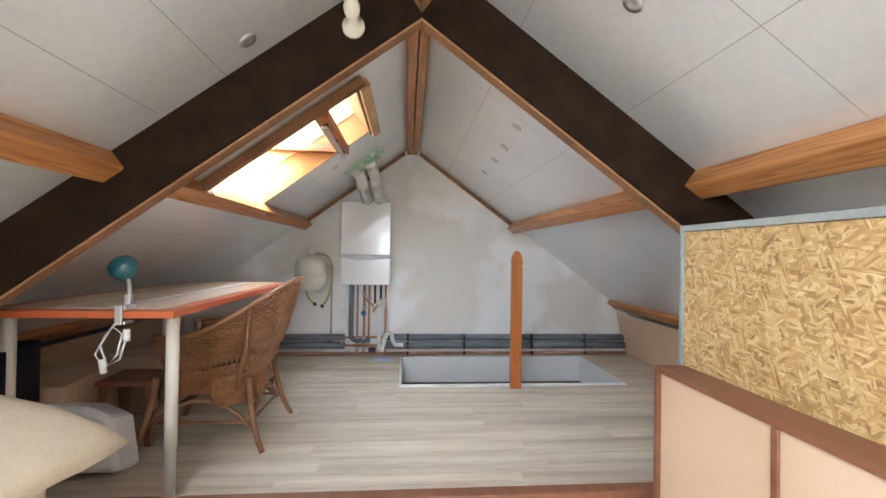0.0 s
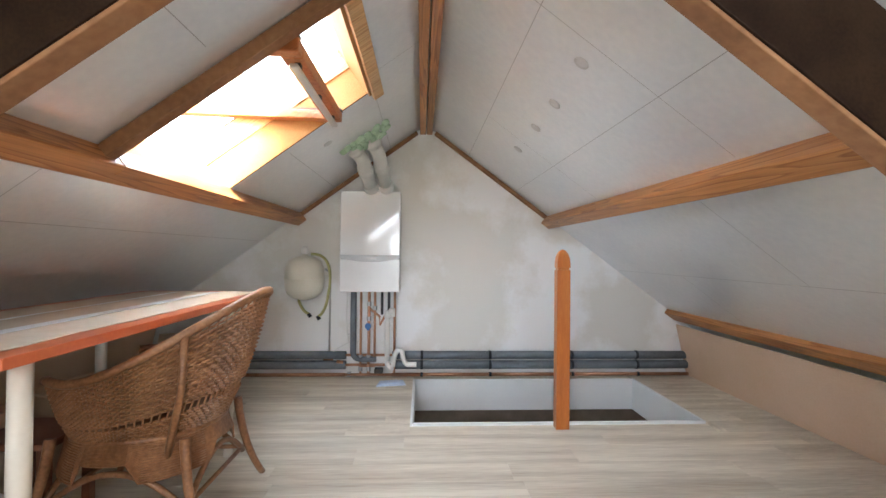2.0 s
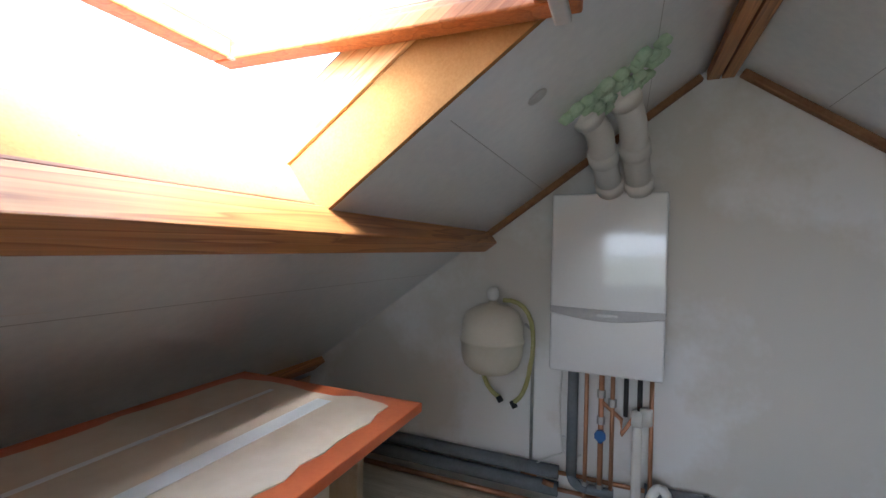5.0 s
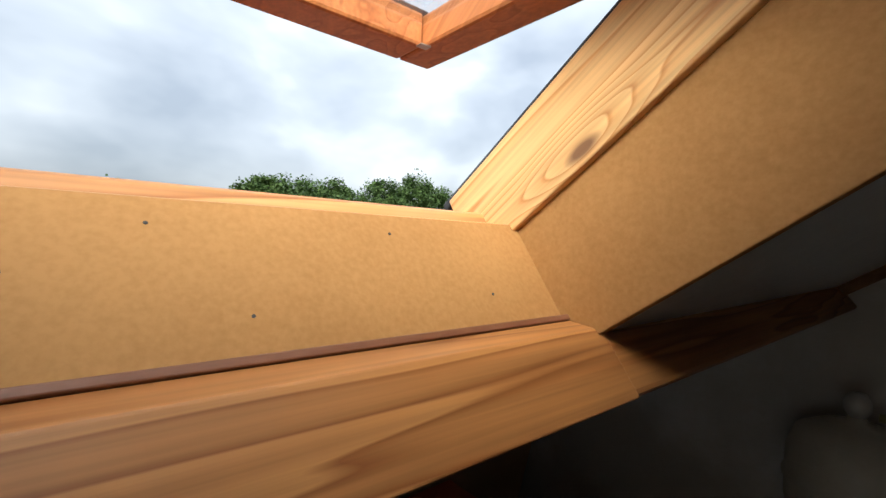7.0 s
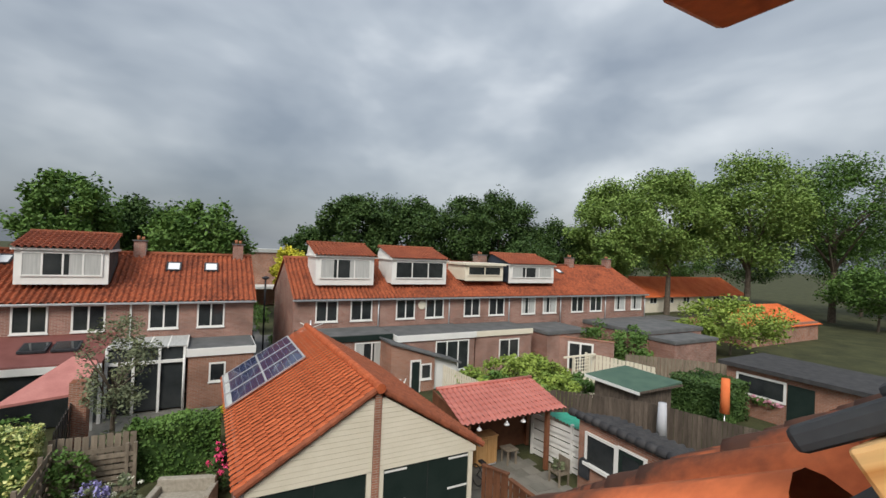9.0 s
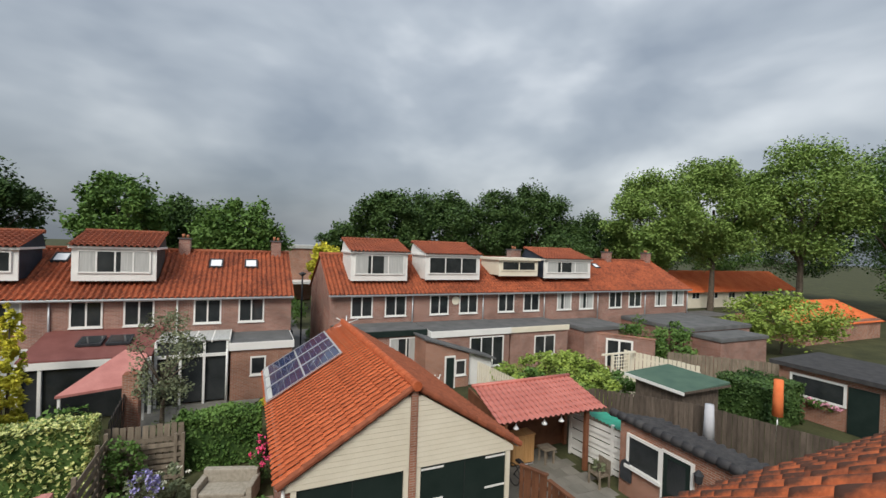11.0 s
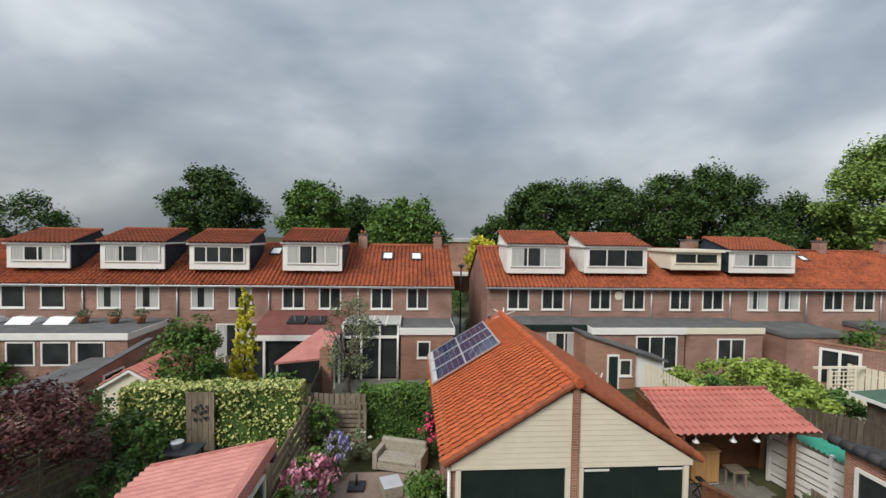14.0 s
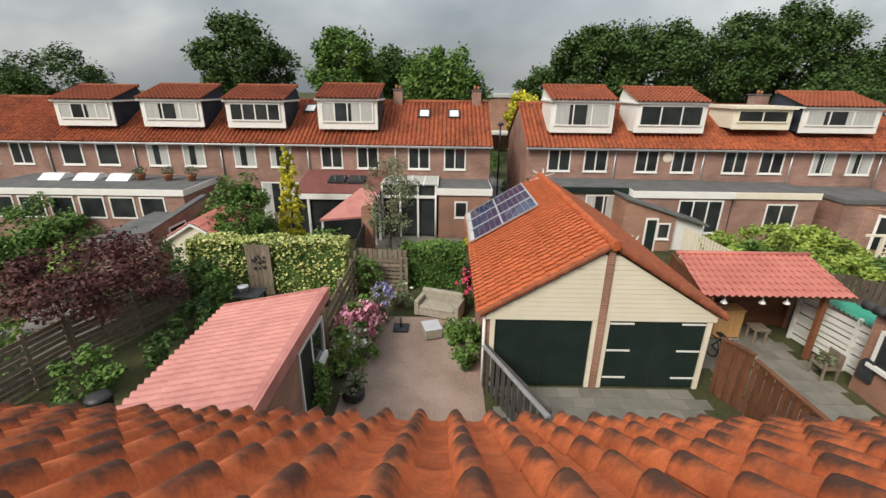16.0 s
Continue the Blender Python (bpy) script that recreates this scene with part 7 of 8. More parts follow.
# ---- extensions of the terraces ----
def extension(name, x1, y0, y1, z1, wall, fascia, label, fz=0.3, roof="felt"):
    h = empty(name, (FX, (y0 + y1) / 2, GROUND), label=label, category="extension")
    block("wall", (FX + 0.004, y0, GROUND), (x1, y1, z1 - fz), wall, h)
    block("fascia", (FX + 0.004, y0 - 0.08, z1 - fz), (x1 + 0.1, y1 + 0.08, z1), fascia, h, 0.01)
    block("roof", (FX + 0.004, y0 - 0.02, z1), (x1 + 0.04, y1 + 0.02, z1 + 0.03), roof, h)
    return h


e5 = extension("brick_extension", -23.4, 2.1, 4.85, -2.75, "brick2_yz", "white_wood", "brick kitchen extension with white fascia and flat roof", 0.36)
house_window(e5, -23.4, 2.95, 3.65, -4.35, -3.45, 1)
tubes("downpipe", [[(-23.3, 1.95, -3.0), (-23.3, 1.95, GROUND)]], 0.05, "white_wood", e5)
veranda = empty("glass_veranda", (-24, 0.5, GROUND), label="white framed glass veranda with open doors", category="veranda")
block("roof", (FX + 0.004, -0.9, -2.62), (-23.5, 2.0, -2.57), "curtain", veranda)
blocks("rafter", [((FX + 0.004, -0.95 + 0.74 * k, -2.66), (-23.45, -0.89 + 0.74 * k, -2.561)) for k in range(5)], "white_wood", veranda)
parts("post", [((-23.56, y, GROUND), (-23.44, y + 0.1, -2.66)) for y in (-0.95, 0.0, 0.95, 1.9)], "white_wood", veranda)
block("lintel", (-23.57, -0.95, -3.32), (-23.43, 2.0, -3.2), "white_wood", veranda)
block("pane", (-23.6, -0.85, GROUND + 0.1), (-23.58, 1.9, -2.66), "pane", veranda)
canopy = empty("conservatory", (-24.3, -3.2, GROUND), label="conservatory with red-brown sloped roof and white fascia", category="conservatory")
bm = bmesh.new()
prism_into(bm, [(FX + 0.004, -2.3), (-22.9, -2.95), (-22.9, -3.05), (FX + 0.004, -2.45)], -5.45, -0.95)
finish("roof", bm, "red_roofing", canopy)
block("fascia", (-22.95, -5.45, -3.3), (-22.85, -0.95, -3.02), "white_wood", canopy)
parts("post", [((-23.0, y, GROUND), (-22.88, y + 0.12, -3.3)) for y in (-5.4, -4.75, -1.9, -1.05)], "white_wood", canopy)
block("pane", (-23.05, -5.4, GROUND + 0.05), (-23.02, -1.0, -3.3), "pane", canopy)
m = Matrix.Translation((-24.4, 0, -2.58)) @ Matrix.Rotation(0.215, 4, "Y")
for y in (-3.9, -2.85):
    win = block("roof_light", (-0.45, y, 0), (0.45, y + 0.9, 0.1), "zinc", canopy, 0, m)
    block("roof_light_pane", (-0.38, y + 0.07, 0.1), (0.38, y + 0.83, 0.105), "pane", win, 0, m)
awning = empty("awning", (-21, -2, GROUND), label="salmon pink awning on posts over a terrace", category="awning")
bm = bmesh.new()
upper, lower = [], []
for x, y, z in ((-22.7, -1.85, -2.62), (-22.2, -0.95, -2.75), (-20.6, -1.15, -3.5), (-20.0, -3.3, -3.55)):
    upper.append(bm.verts.new((x, y, z)))
    lower.append(bm.verts.new((x, y, z - 0.09)))
bm.faces.new(upper)
bm.faces.new(lower[::-1])
for k in range(4):
    bm.faces.new((upper[k], lower[k], lower[(k + 1) % 4], upper[(k + 1) % 4]))
finish("canvas", bm, "pink_sheet", awning)
for px, py, top in ((-20.1, -3.2, -3.63), (-20.65, -1.25, -3.58), (-22.2, -1.1, -2.86), (-22.6, -1.8, -2.75)):
    block("post", (px - 0.04, py - 0.04, GROUND), (px + 0.04, py + 0.04, top), "white_wood", awning)
block("brick_pier", (-20.2, -1.3, GROUND), (-19.7, -0.8, -2.9), "brick2_yz", awning)
eA = extension("long_extension", -22.2, -21.5, -10.75, -2.75, "brick_yz", "white_wood", "long white-fasciaed extension with flat felt roof", 0.32)
for k in range(6):
    house_window(eA, -22.2, -20.8 + 1.55 * k, -19.5 + 1.55 * k, -4.3, -3.15, 1, "white_wood", False, False)
for y in (-19.6, -17.7, -15.9):
    bm = bmesh.new()
    prism_into(bm, [(-25.2, -2.71), (-23.9, -2.71), (-24.4, -2.42), (-24.7, -2.42)], y, y + 1.2)
    finish("roof_dome", bm, "enamel", eA)
for y in (-14.2, -12.7, -11.4):
    bm = bmesh.new()
    lathe_into(bm, [(0.16, 0), (0.26, 0.3), (0.28, 0.34), (0.24, 0.36)], (-24.3, y, -2.72), 12)
    pot = tagged(finish("roof_pot", bm, "terracotta", None, 0, True), label="terracotta pot on the flat roof", category="flower pot", group="pots on the flat roof")
    shrub("pot_plant", -24.3, y, 0.36, 0.36, 0.42, "leaf_grey", "round dry plant in a roof pot", 240, 0.06, int(80 - y), "plant", None, -2.4)
wing = empty("garden_wing", (-20.5, -11, GROUND), label="brick garden wing with sloping felt roof", category="shed")
bm = bmesh.new()
prism_into(bm, [(-22.2, GROUND), (-17.6, GROUND), (-17.6, -3.5), (-22.2, -3.05)], -9.8, -9.6)
box_into(bm, (-22.2, -12.3, GROUND), (-17.6, -9.82, -3.95))
finish("wall", bm, "brick_xz", wing)
bm = bmesh.new()
prism_into(bm, [(-22.2, -3.048), (-17.4, -3.518), (-17.4, -3.44), (-22.2, -2.97)], -9.85, -9.55)
box_into(bm, (-22.2, -12.4, -3.948), (-17.5, -9.86, -3.9))
finish("roof", bm, "felt", wing)
block("pane", (-20.0, -9.6, -4.6), (-18.9, -9.57, -3.75), "pane", wing)
blocks("window_frame", [((-20.08, -9.6, -4.68), (-20.0, -9.55, -3.68)), ((-18.9, -9.6, -4.68), (-18.82, -9.55, -3.68)), ((-20.0, -9.6, -3.75), (-18.9, -9.55, -3.68))], "white_wood", wing)
house_window(row1[4][0], FX, -8.3, -6.1, GROUND + 0.3, -3.05, 2, "white_wood", True)
small = empty("small_shed", (-19, -8, GROUND), label="small yellow boarded shed with red sheet roof", category="shed")
block("wall", (-20.6, -8.9, GROUND), (-17.8, -6.9, -3.75), "cream_board", small)
bm = bmesh.new()
prism_into(bm, [(-8.9, -3.75), (-6.9, -3.75), (-7.9, -3.15)], -17.86, -17.8, 0)
finish("gable", bm, "cream_board", small)
for sg in (-1, 1):
    tile_sheet("roof", (-20.8, -7.9, -3.05), (1, 0, 0), (0, sg * 1.2, -0.72), 3.1, 1.42, "red_sheet", small)
    bm = bmesh.new()
    prism_into(bm, [(-7.9, -3.1), (-7.9 + sg * 1.22, -3.84), (-7.9 + sg * 1.22, -3.94), (-7.9, -3.2)], -17.72, -17.66, 0)
    finish("bargeboard", bm, "white_wood", small)

# row 2 extensions
f1 = extension("flat_extension", -23.5, 7.2, 12.0, -2.6, "brick_yz", "door_dark", "brick extension with dark green fascia and felt roof", 0.32)
house_window(f1, -23.5, 9.9, 11.85, -4.9, -3.0, 2, "white_wood", True)
house_window(f1, -23.5, 7.9, 8.85, GROUND + 0.1, -3.05, 1, "white_wood", True)
f2 = extension("flat_extension", -23.0, 12.2, 17.3, -2.65, "brick_yz", "white_wood", "brick extension with white fascia and felt roof", 0.36)
house_window(f2, -23.0, 14.6, 16.9, -4.9, -3.1, 3, "white_wood")
f3 = extension("flat_extension", -23.2, 17.5, 21.9, -2.7, "brick_yz", "cream_board", "brick extension with cream fascia and felt roof", 0.34)
house_window(f3, -23.2, 19.3, 20.9, -4.6, -3.3, 2, "white_wood")
f4 = extension("flat_extension", -22.6, 22.8, 26.5, -2.9, "brick_yz", "felt", "brick extension with dark flat roof", 0.2)
f5 = extension("flat_extension", -20.5, 29.5, 36.5, -2.85, "brick_yz", "felt", "brick extension with dark flat roof", 0.25)
f6 = extension("flat_extension", -18.5, 30.2, 35.0, -3.2, "brick_yz", "felt", "low brick outbuilding with dark flat roof", 0.2)
out = empty("brick_outhouse", (-20.5, 13, GROUND), label="brick outhouse with grey sloped roof and open door", category="shed")
bm = bmesh.new()
prism_into(bm, [(11.35, GROUND), (13.95, GROUND), (13.95, -3.72), (11.35, -2.85)], -23.4, -21.8, 0)
finish("wall", bm, "brick2_yz", out)
bm = bmesh.new()
prism_into(bm, [(11.25, -2.80), (15.6, -4.16), (15.6, -4.06), (11.25, -2.70)], -23.4, -21.66, 0)
finish("roof", bm, "felt", out)
bm = bmesh.new()
prism_into(bm, [(13.97, GROUND), (15.5, GROUND), (15.5, -4.15), (13.97, -3.68)], -23.3, -22.0, 0)
finish("side_boarding", bm, "white_wood", out)
door = block("door", (-21.799, 12.55, GROUND), (-21.75, 13.02, -3.85), "door_dark", out)
blocks("door_frame", [((-21.799, 12.47, GROUND), (-21.73, 12.549, -3.75)), ((-21.799, 13.021, GROUND), (-21.73, 13.09, -3.75)), ((-21.799, 12.549, -3.849), (-21.73, 13.021, -3.75))], "white_wood", out)
house_window(out, -21.79, 13.1, 13.75, -4.85, -4.0, 1)
lounger = empty("folded_lounger", (-21.2, 11.6, GROUND), label="white folded garden lounger leaning by the outhouse", category="lounger")
tubes("frame", [[(-21.0, 11.2 + d, GROUND), (-21.35, 11.75 + d, GROUND + 0.95)] for d in (0.0, 0.3)], 0.03, "white_wood", lounger)
tubes("slat", [[(-21.0 - 0.35 * k / 6, 11.2 + 0.55 * k / 6, GROUND + 0.95 * k / 6), (-21.0 - 0.35 * k / 6, 11.5 + 0.55 * k / 6, GROUND + 0.95 * k / 6)] for k in range(1, 6)], 0.025, "white_wood", lounger)
wall2 = empty("garden_wall", (-22.4, 24, GROUND), label="long red brick garden wall with a glazed white door", category="wall")
wall_dir = Vector((5.2, 3.7, 0))
wall_m = Matrix.Translation((-25.0, 22.2, 0)) @ Matrix.Rotation(math.atan2(wall_dir.y, wall_dir.x), 4, "Z")
block("brickwork", (0, 0, GROUND), (wall_dir.length, 0.25, -3.3), "brick_xz", wall2, 0, wall_m)
block("coping", (0, -0.04, -3.299), (wall_dir.length, 0.29, -3.23), "brick2_xz", wall2, 0.01, wall_m)
block("pane", (3.62, -0.03, GROUND + 0.2), (5.08, -0.012, -3.62), "pane", wall2, 0, wall_m)
blocks("door_frame", [((3.5 + 0.76 * k, -0.06, GROUND), (3.62 + 0.76 * k, -0.004, -3.5)) for k in range(3)] + [((3.62, -0.059, -3.62), (4.26, -0.004, -3.5)), ((4.38, -0.059, -3.62), (5.02, -0.004, -3.5))], "white_wood", wall2, 0, wall_m)
trellis = empty("trellis", (-19.6, 22.6, GROUND), label="cream wooden trellis with an open beam", category="trellis")
blocks("lath", [((-19.62, 22.3 + 0.2 * k, GROUND + 0.1), (-19.58, 22.34 + 0.2 * k, -3.95)) for k in range(6)], "cream_board", trellis)
blocks("cross_lath", [((-19.578, 22.25, GROUND + 0.3 + 0.2 * k), (-19.55, 23.4, GROUND + 0.34 + 0.2 * k)) for k in range(7)], "cream_board", trellis)
parts("post", [((-19.66, y, GROUND), (-19.54, y + 0.1, -3.85)) for y in (22.14, 23.41)], "cream_board", trellis)
block("beam", (-19.65, 21.4, -3.849), (-19.55, 24.0, -3.75), "cream_board", trellis)

# sheds and plants to the right
gshed = empty("green_roofed_shed", (-13.9, 20, GROUND), label="wooden shed with green felt roof", category="shed")
block("wall", (-15.1, 19.0, GROUND), (-12.8, 21.3, -3.55), "fence_dark", gshed)
bm = bmesh.new()
prism_into(bm, [(18.75, -3.47), (21.6, -3.33), (21.6, -3.25), (18.75, -3.39)], -15.5, -12.5, 0)
finish("roof", bm, "felt_green", gshed)
block("fascia", (-15.5, 18.71, -3.52), (-12.5, 18.748, -3.40), "white_wood", gshed)
block("fascia", (-12.499, 18.75, -3.45), (-12.46, 21.6, -3.36), "fence_dark", gshed)
hedge(-14.6, -12.0, 23.6, 26.2, -3.6, "leaf_dark", "dark green clipped hedge", 4000, 0.08, 43)
rshed = empty("brick_outbuilding", (-10, 29, GROUND), label="brick outbuilding with white window and flower box", category="shed")
block("wall", (-13.5, 27.0, GROUND), (-6.0, 31.0, -3.15), "brick2_xz", rshed)
block("roof", (-13.8, 26.7, -3.15), (-5.8, 31.2, -2.95), "anthracite", rshed)
block("pane", (-12.9, 26.97, -4.35), (-10.9, 26.99, -3.5), "pane", rshed)
blocks("window_frame", [((-13.0, 26.94, -4.45), (-12.9, 27.0, -3.4)), ((-10.9, 26.94, -4.45), (-10.8, 27.0, -3.4)), ((-12.9, 26.94, -3.5), (-10.9, 27.0, -3.4)), ((-12.9, 26.94, -4.45), (-10.9, 27.0, -4.35))], "white_wood", rshed)
block("door", (-10.75, 26.96, GROUND), (-9.7, 26.99, -3.45), "door_dark", rshed)
shrub("flower_box", -11.9, 26.85, 0.9, 0.16, 0.35, "leaf_mid", "window box with pink flowers", 300, 0.06, 90, "plant", ("petal_pink", 16, 0.1), -4.75)
parasol = empty("folded_parasol", (-12.6, 24.9, GROUND), label="folded orange parasol on a pole", category="parasol")
bm = bmesh.new()
tube_into(bm, [(-11.3, 22.8, -4.4), (-11.3, 22.8, -3.6), (-11.3, 22.8, -2.9)], 0.2, 10, 0.17)
finish("canvas", bm, "orange_cloth", parasol, 0, True)
tubes("pole", [[(-11.3, 22.8, GROUND), (-11.3, 22.8, -4.4)]], 0.025, "alu", parasol)
parasol2 = empty("folded_parasol", (-10.5, 18.5, GROUND), label="folded grey parasol behind the fence", category="parasol")
bm = bmesh.new()
tube_into(bm, [(-11.1, 18.2, -4.6), (-11.1, 18.2, -3.3)], 0.2, 10, 0.15)
finish("canvas", bm, "grey_cloth", parasol2, 0, True)
tubes("pole", [[(-11.1, 18.2, GROUND), (-11.1, 18.2, -4.6)]], 0.025, "alu", parasol2)
lean = empty("lean_to_roof", (-12.2, 14.6, -3.9), label="green corrugated sheet lean-to roof", category="roof sheet")
wavy_roof("sheet", (-13.2, 14.2, -3.82), (1, 0, 0), (0, 1.1, -0.16), 2.15, 1.1, "green_sheet", lean, 0.16, 1.1, 0.022, 0.0)
for k, (x, y, r, hh, lf, c) in enumerate(((-18.0, 18.6, 1.2, 2.1, "leaf_lime", 2200), (-19.6, 18.8, 1.1, 2.0, "leaf_lime", 2000), (-16.4, 18.0, 0.9, 1.9, "leaf_lime", 1500), (-17.0, 20.0, 0.8, 1.5, "leaf_mid", 1200), (-20.6, 28.2, 1.6, 2.7, "leaf_mid", 2400), (-19.6, 14.9, 0.7, 1.7, "leaf_lime", 1100), (-18.2, 14.9, 0.7, 1.5, "leaf_lime", 1000), (-20.3, 17.5, 1.3, 2.0, "leaf_lime", 2400), (-18.8, 19.6, 1.3, 1.9, "leaf_lime", 2400), (-17.6, 17.6, 0.9, 1.6, "leaf_light", 1500), (-18.6, 15.8, 0.9, 1.5, "leaf_mid", 1500),
                                          (-21.8, 26.5, 1.6, 3.0, "leaf_mid", 2600), (-21.0, 30.0, 1.5, 2.8, "leaf_mid", 2600), (-16.0, 16.5, 0.7, 1.8, "leaf_light", 1200), (-19.9, 15.0, 0.6, 1.3, "leaf_mid", 900),
                                          (-21.5, -17.5, 1.6, 2.2, "leaf_mid", 2500), (-20.0, -15.5, 1.5, 1.9, "leaf_mid", 2500), (-19.3, -18.5, 1.6, 2.2, "leaf_light", 2500), (-18.0, -16.5, 1.4, 1.5, "leaf_mid", 2000),
                                          (-17.4, -13.0, 1.0, 1.4, "leaf_light", 1400), (-21.4, -9.0, 0.9, 2.0, "leaf_light", 1500), (-16.5, -19.0, 1.6, 1.4, "leaf_dark", 2000), (-19.0, 0.4, 0.7, 1.0, "leaf_grey", 900),
                                          (-18.3, -3.0, 1.2, 1.9, "leaf_mid", 1800), (-22.0, 3.9, 0.5, 0.7, "leaf_yellow", 500), (-41, 6.2, 1.4, 2.8, "leaf_mid", 1500), (-36, 8.2, 1.2, 1.0, "leaf_mid", 1000), (-43, 10, 1.6, 3.0, "leaf_mid", 1500))):
    shrub("bush", x, y, r, r, hh, lf, "leafy green garden bush", c, 0.10, 100 + k)
conifer = empty("golden_conifer", (-21.0, -4.9, GROUND), label="slim golden yellow conifer", category="tree")
bm = bmesh.new()
tube_into(bm, [(-21, -4.9, GROUND - 0.1), (-21, -4.9, -1.0)], 0.08, 6, 0.02)
finish("trunk", bm, "bark", conifer)
bm = bmesh.new()
rnd = random.Random(7)
for k in range(16):
    zz = GROUND + 0.5 + 4.4 * k / 16
    leaf_mesh_into(bm, (-21 + rnd.uniform(-0.15, 0.15), -4.9 + rnd.uniform(-0.15, 0.15), zz), (0.78 * (1 - k / 19), 0.78 * (1 - k / 19), 0.45), 420, 0.075, rnd, 9, 1.6)
tagged(finish("crown", bm, "leaf_yellow", conifer), kind="stuff")
tree("garden_tree", -19.0, -6.3, 4.1, 1.25, "leaf_mid", "young bright green garden tree", 7000, 0.085, 130, 0.85, 1.0, 70)
tree("garden_tree", -19.5, 0.0, 5.1, 1.15, "leaf_grey", "airy grey-green garden tree", 3400, 0.06, 131, 0.72, 0.9, 34)
tree("garden_tree", -21.0, 41.5, 4.7, 3.9, "leaf_lime", "spreading light green garden tree", 9000, 0.13, 132, 0.8, 0.5, 50)
bung = empty("bungalow", (-44, 62, GROUND), label="low brick bungalow with orange tile roof", category="house")
block("wall", (-50, 50, GROUND), (-42, 84, -3.0), "cream_board", bung)
wavy_roof("roof", (-46, 49, -0.4), (0, 1, 0), (4.6, 0, -2.8), 36, 5.4, "tile_bright", bung, 0.4, 0.5)
for k in range(8):
    house_window(bung, -42, 52 + 4 * k, 53.6 + 4 * k, -4.2, -3.3, 2, "white_wood", False, False)
bung2 = empty("bungalow", (-26, 50, GROUND), label="low brick outbuilding with orange tile roof", category="house")
block("wall", (-28, 47, GROUND), (-22, 60, -3.6), "brick2_yz", bung2)
wavy_roof("roof", (-26, 46.5, -2.2), (0, 1, 0), (4.2, 0, -1.7), 14, 4.5, "tile_bright", bung2, 0.4, 0.5)
far = empty("flat_roofed_building", (-60, 8, GROUND), label="distant beige flat-roofed building", category="building")
block("wall", (-72, 5.0, GROUND), (-60, 11.5, 1.2), "brick2_yz", far)
block("roof_edge", (-72.2, 4.8, 1.2), (-59.8, 11.7, 1.6), "curtain", far)
block("canopy", (-60, 5.2, -3.2), (-57, 11.0, -2.9), "white_wood", far)
structure(block("road_alley", (-57, 5.4, GROUND - 0.019), (-24.01, 6.9, GROUND + 0.004), "asphalt"), "grey alley running away between the houses")
structure(block("road_far", (-40, -30, GROUND - 0.0185), (-36, 60, GROUND + 0.001), "asphalt"), "street behind the terraces")
lamp = empty("street_lamp", (-33, 6.3, GROUND), label="dark green street lamp in the alley", category="street lamp")
tubes("pole", [[(-33, 6.3, GROUND), (-33, 6.3, -0.3)]], 0.06, "zinc", lamp)
bm = bmesh.new()
lathe_into(bm, [(0.08, 0), (0.26, 0.12), (0.24, 0.18), (0.05, 0.25)], (-33, 6.3, -0.3), 12)
finish("head", bm, "zinc", lamp, 0, True)
carp = empty("parked_car", (-35, 5.9, GROUND), label="dark parked car at the end of the alley", category="car")
block("body", (-37.0, 4.6, GROUND + 0.3), (-35.3, 6.0, GROUND + 0.9), "zinc", carp, 0.15)
block("cabin", (-36.8, 4.7, GROUND + 0.9), (-35.6, 5.9, GROUND + 1.4), "pane", carp, 0.2)
for wy in (4.75, 5.85):
    tubes("wheel", [[(-35.38, wy - 0.09, GROUND + 0.3), (-35.38, wy + 0.09, GROUND + 0.3)]], 0.3, "black", carp, 14)
aerial = empty("tv_aerial", (-24.8, 7.0, GROUND), label="white television aerial on a pole", category="aerial")
tubes("pole", [[(-22.5, 7.3, -2.8), (-22.5, 7.3, -1.5)]], 0.03, "alu", aerial)
tubes("rod", [[(-22.5, 6.7, -2.1), (-22.5, 7.9, -1.7)], [(-22.5, 6.8, -1.6), (-22.5, 7.8, -2.2)], [(-22.9, 7.3, -1.9), (-22.1, 7.3, -1.9)]], 0.02, "white_wood", aerial)
bm = bmesh.new()
lathe_into(bm, [(0.25, 0), (0.28, 0.02), (0.22, 0.05)], (0, 0, 0), 16)
for v in bm.verts:
    v.co = Vector((FX + 0.02 + v.co.z, 15.0 + v.co.x, -1.35 + v.co.y))
finish("wall_plate", bm, "cream_board", row2[1][0])

# chimneys and roof lights of the terraces
chimney(row1[5][0], -0.6)
chimney(row1[6][0], 4.3)
chimney(row2[0][0], 12.0)
chimney(row2[2][0], 21.9, 0.9, 2.0)
chimney(row2[4][0], 31.6)
chimney(row2[5][0], 36.4)
roof_light(row1[6][0], 1.1, 1.05)
roof_light(row1[6][0], 2.9, 1.05)
roof_light(row1[4][0], -5.9, 0.6)
roof_light(row2[1][0], 17.7, 0.9, 0.6, 0.7)
roof_light(row2[4][0], 27.6, 0.8, 0.6, 0.7)
roof_light(row2[4][0], 29.4, 0.8, 0.6, 0.7)

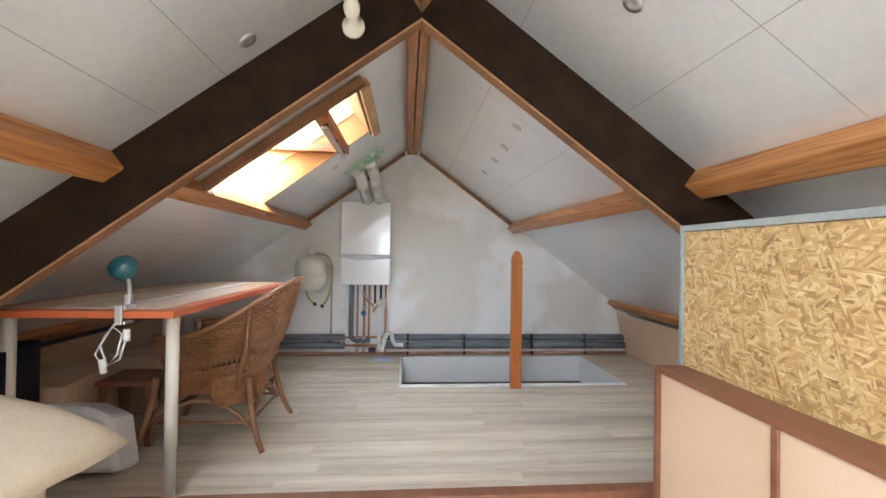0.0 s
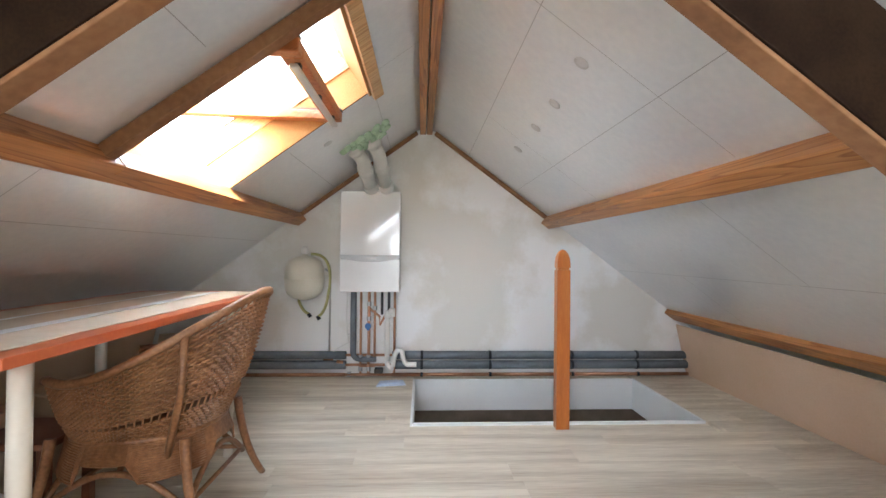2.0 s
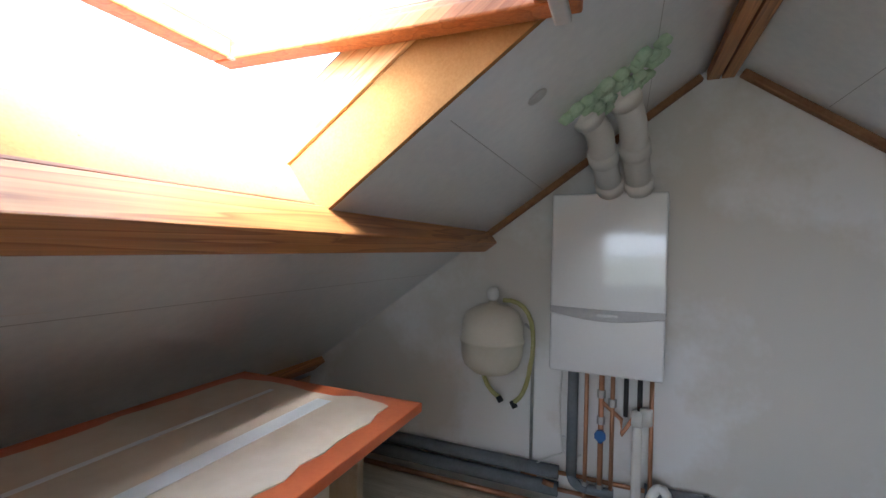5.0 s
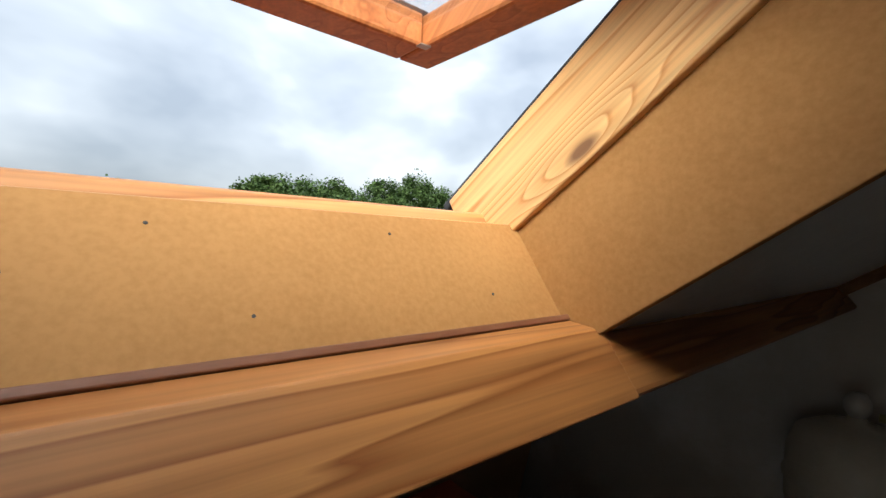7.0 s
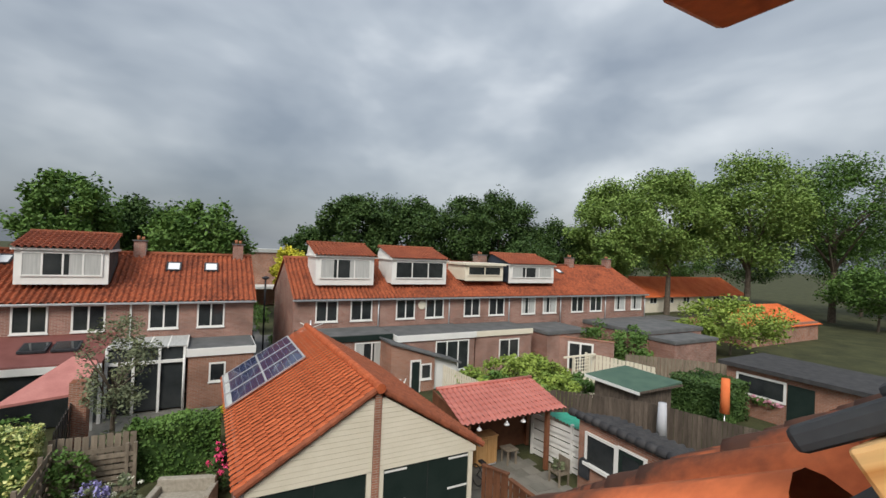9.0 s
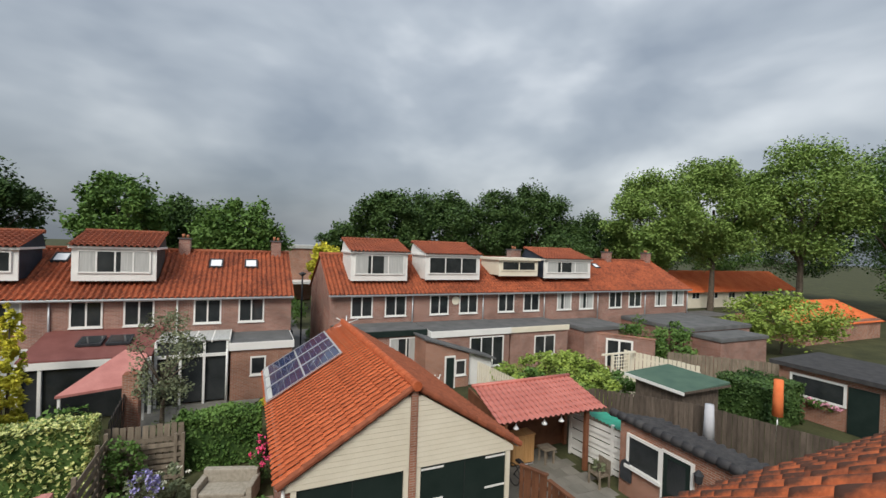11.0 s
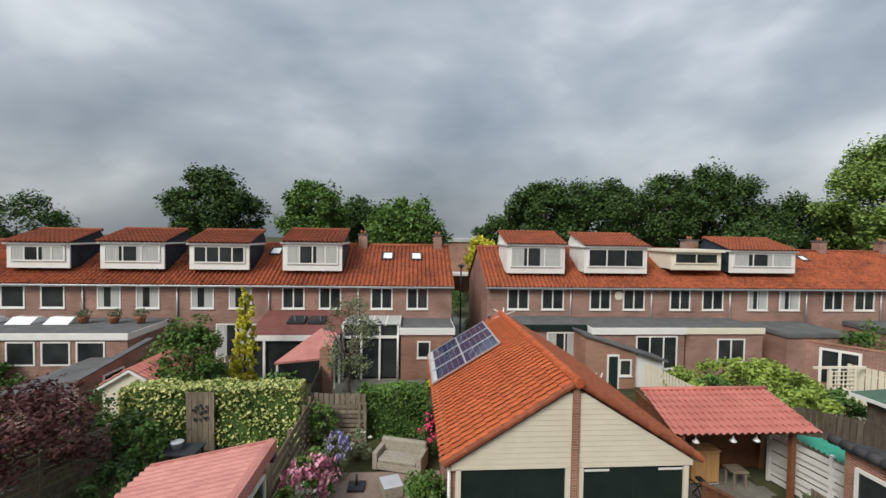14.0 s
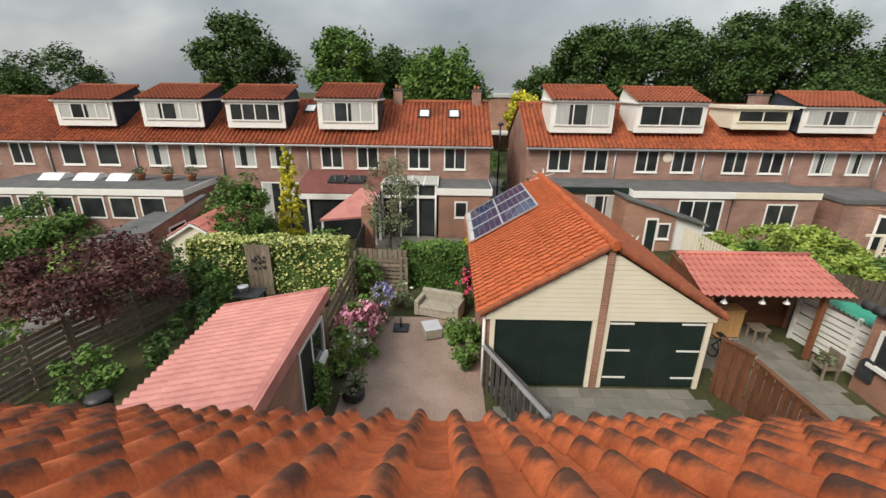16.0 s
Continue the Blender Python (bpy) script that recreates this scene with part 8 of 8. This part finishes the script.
# ---- garage tiles and solar panels ----
GS = Vector((0, -(GR - GY0 + 0.12), GEZ - GRZ - 0.07)).normalized()
gt = curved_tile("garage_tile", 0.252, 0.36, 0.062, "tile", 12, True)
lay_tiles(garage, gt, (GX1, GR - 0.05, GRZ + 0.0), (1, 0, 0), GS, 36, 11, 0.252, 0.335, 0.005, 5, "roof_tile", None)
GSR = Vector((0, GY1 - GR + 0.12, GEZ - GRZ - 0.07)).normalized()
wavy_roof("roof_far_side", (GX1, GR + 0.05, GRZ), (1, 0, 0), GSR, GX0 - GX1, 3.65, "ridge_tile", garage)
rt = bmesh.new()
tube_into(rt, [(0, 0, 0), (0.39, 0, 0)], 0.115, 10, 0.125)
me = bpy.data.meshes.new("ridge_tile")
rt.to_mesh(me)
rt.free()
me.materials.append(M["tile"])
for k in range(25):
    ob = new("ridge_tile", me)
    ob.matrix_basis = Matrix.Translation((GX1 + 0.37 * k, GR, GRZ + 0.03))
    ob.parent = garage
    ob.matrix_parent_inverse = garage.matrix_basis.inverted()
for sg, d in ((-1, GS), (1, GSR)):
    for k in range(11):
        bm = bmesh.new()
        p = Vector((GX0 + 0.02, GR, GRZ + 0.0)) + d * (0.335 * k)
        tube_into(bm, [p, p + d * 0.36], 0.07, 8, 0.085)
        finish("verge_tile", bm, "ridge_tile", garage)
panels = []
UP = Vector((1, 0, 0)).cross(GS)
UP = UP if UP.z > 0 else -UP
PB = Matrix(((1, GS.x, UP.x), (0, GS.y, UP.y), (0, GS.z, UP.z))).to_4x4()
for k in range(3):
    sp = empty("solar_panel", tuple(Vector((-19.0 + 1.27 * k, GR, GRZ)) + GS * 2.2 + UP * 0.14), label="dark blue solar panel in an aluminium frame on the roof", category="solar panel", group="solar panels on the garage")
    m = Matrix.Translation(Vector((-19.62 + 1.27 * k, GR, GRZ)) + GS * 0.85 + UP * 0.12) @ PB @ Matrix.Diagonal((1.225, 1.4, 1, 1))
    blocks("frame", [((0, 0, 0), (1.02, 0.035, 0.05)), ((0, 1.965, 0), (1.02, 2.0, 0.05)), ((0, 0.035, 0), (0.035, 1.965, 0.05)), ((0.985, 0.035, 0), (1.02, 1.965, 0.05)), ((0.035, 0.985, 0), (0.985, 1.015, 0.05))], "alu", sp, 0, m)
    block("backsheet", (0.036, 0.036, 0.004), (0.984, 1.964, 0.018), "curtain", sp, 0, m)
    cells = [((0.045 + 0.158 * i, 0.05 + 0.161 * j + (0.02 if j > 5 else 0), 0.02), (0.045 + 0.158 * i + 0.15, 0.05 + 0.161 * j + 0.152 + (0.02 if j > 5 else 0), 0.04)) for i in range(6) for j in range(12) if 0.05 + 0.161 * j + 0.172 < 1.965]
    tagged(blocks("cell", cells, "solar", sp, 0, m), kind="stuff")

# ---- paving slabs ----
def lay_slabs(parent, x0, x1, y0, y1, w, d, seed):
    rnd = random.Random(seed)
    bm = bmesh.new()
    box_into(bm, (0.004, 0.004, -0.05), (w - 0.004, d - 0.004, 0.0))
    bmesh.ops.recalc_face_normals(bm, faces=bm.faces)
    me = bpy.data.meshes.new("paving_slab")
    bm.to_mesh(me)
    bm.free()
    me.materials.append(M["paving"])
    i = 0
    x = x0
    while x + w <= x1 + 0.01:
        y = y0 - (d / 2 if i % 2 else 0)
        while y + d <= y1 + 0.01:
            if y >= y0 - 0.01:
                ob = new("paving_slab", me)
                ob.matrix_basis = Matrix.Translation((x, y, GROUND + 0.004 + rnd.uniform(-0.004, 0.004)))
                ob.parent = parent
            y += d
        x += w
        i += 1


lay_slabs(bpy.data.objects["paving_drive"], -10.8, -7.6, 3.8, 9.5, 0.4, 0.6, 5)
lay_slabs(bpy.data.objects["paving_right"], -14.3, -8.2, 10.1, 13.7, 0.5, 0.5, 6)

# ---- the gardens and terraces lie a little lower and nearer than first laid out ----
for ob in list(scene.objects):
    if ob.parent is None and ob not in INDOOR:
        ob.matrix_basis = Matrix.Translation((0.154, 0, -0.28)) @ ob.matrix_basis
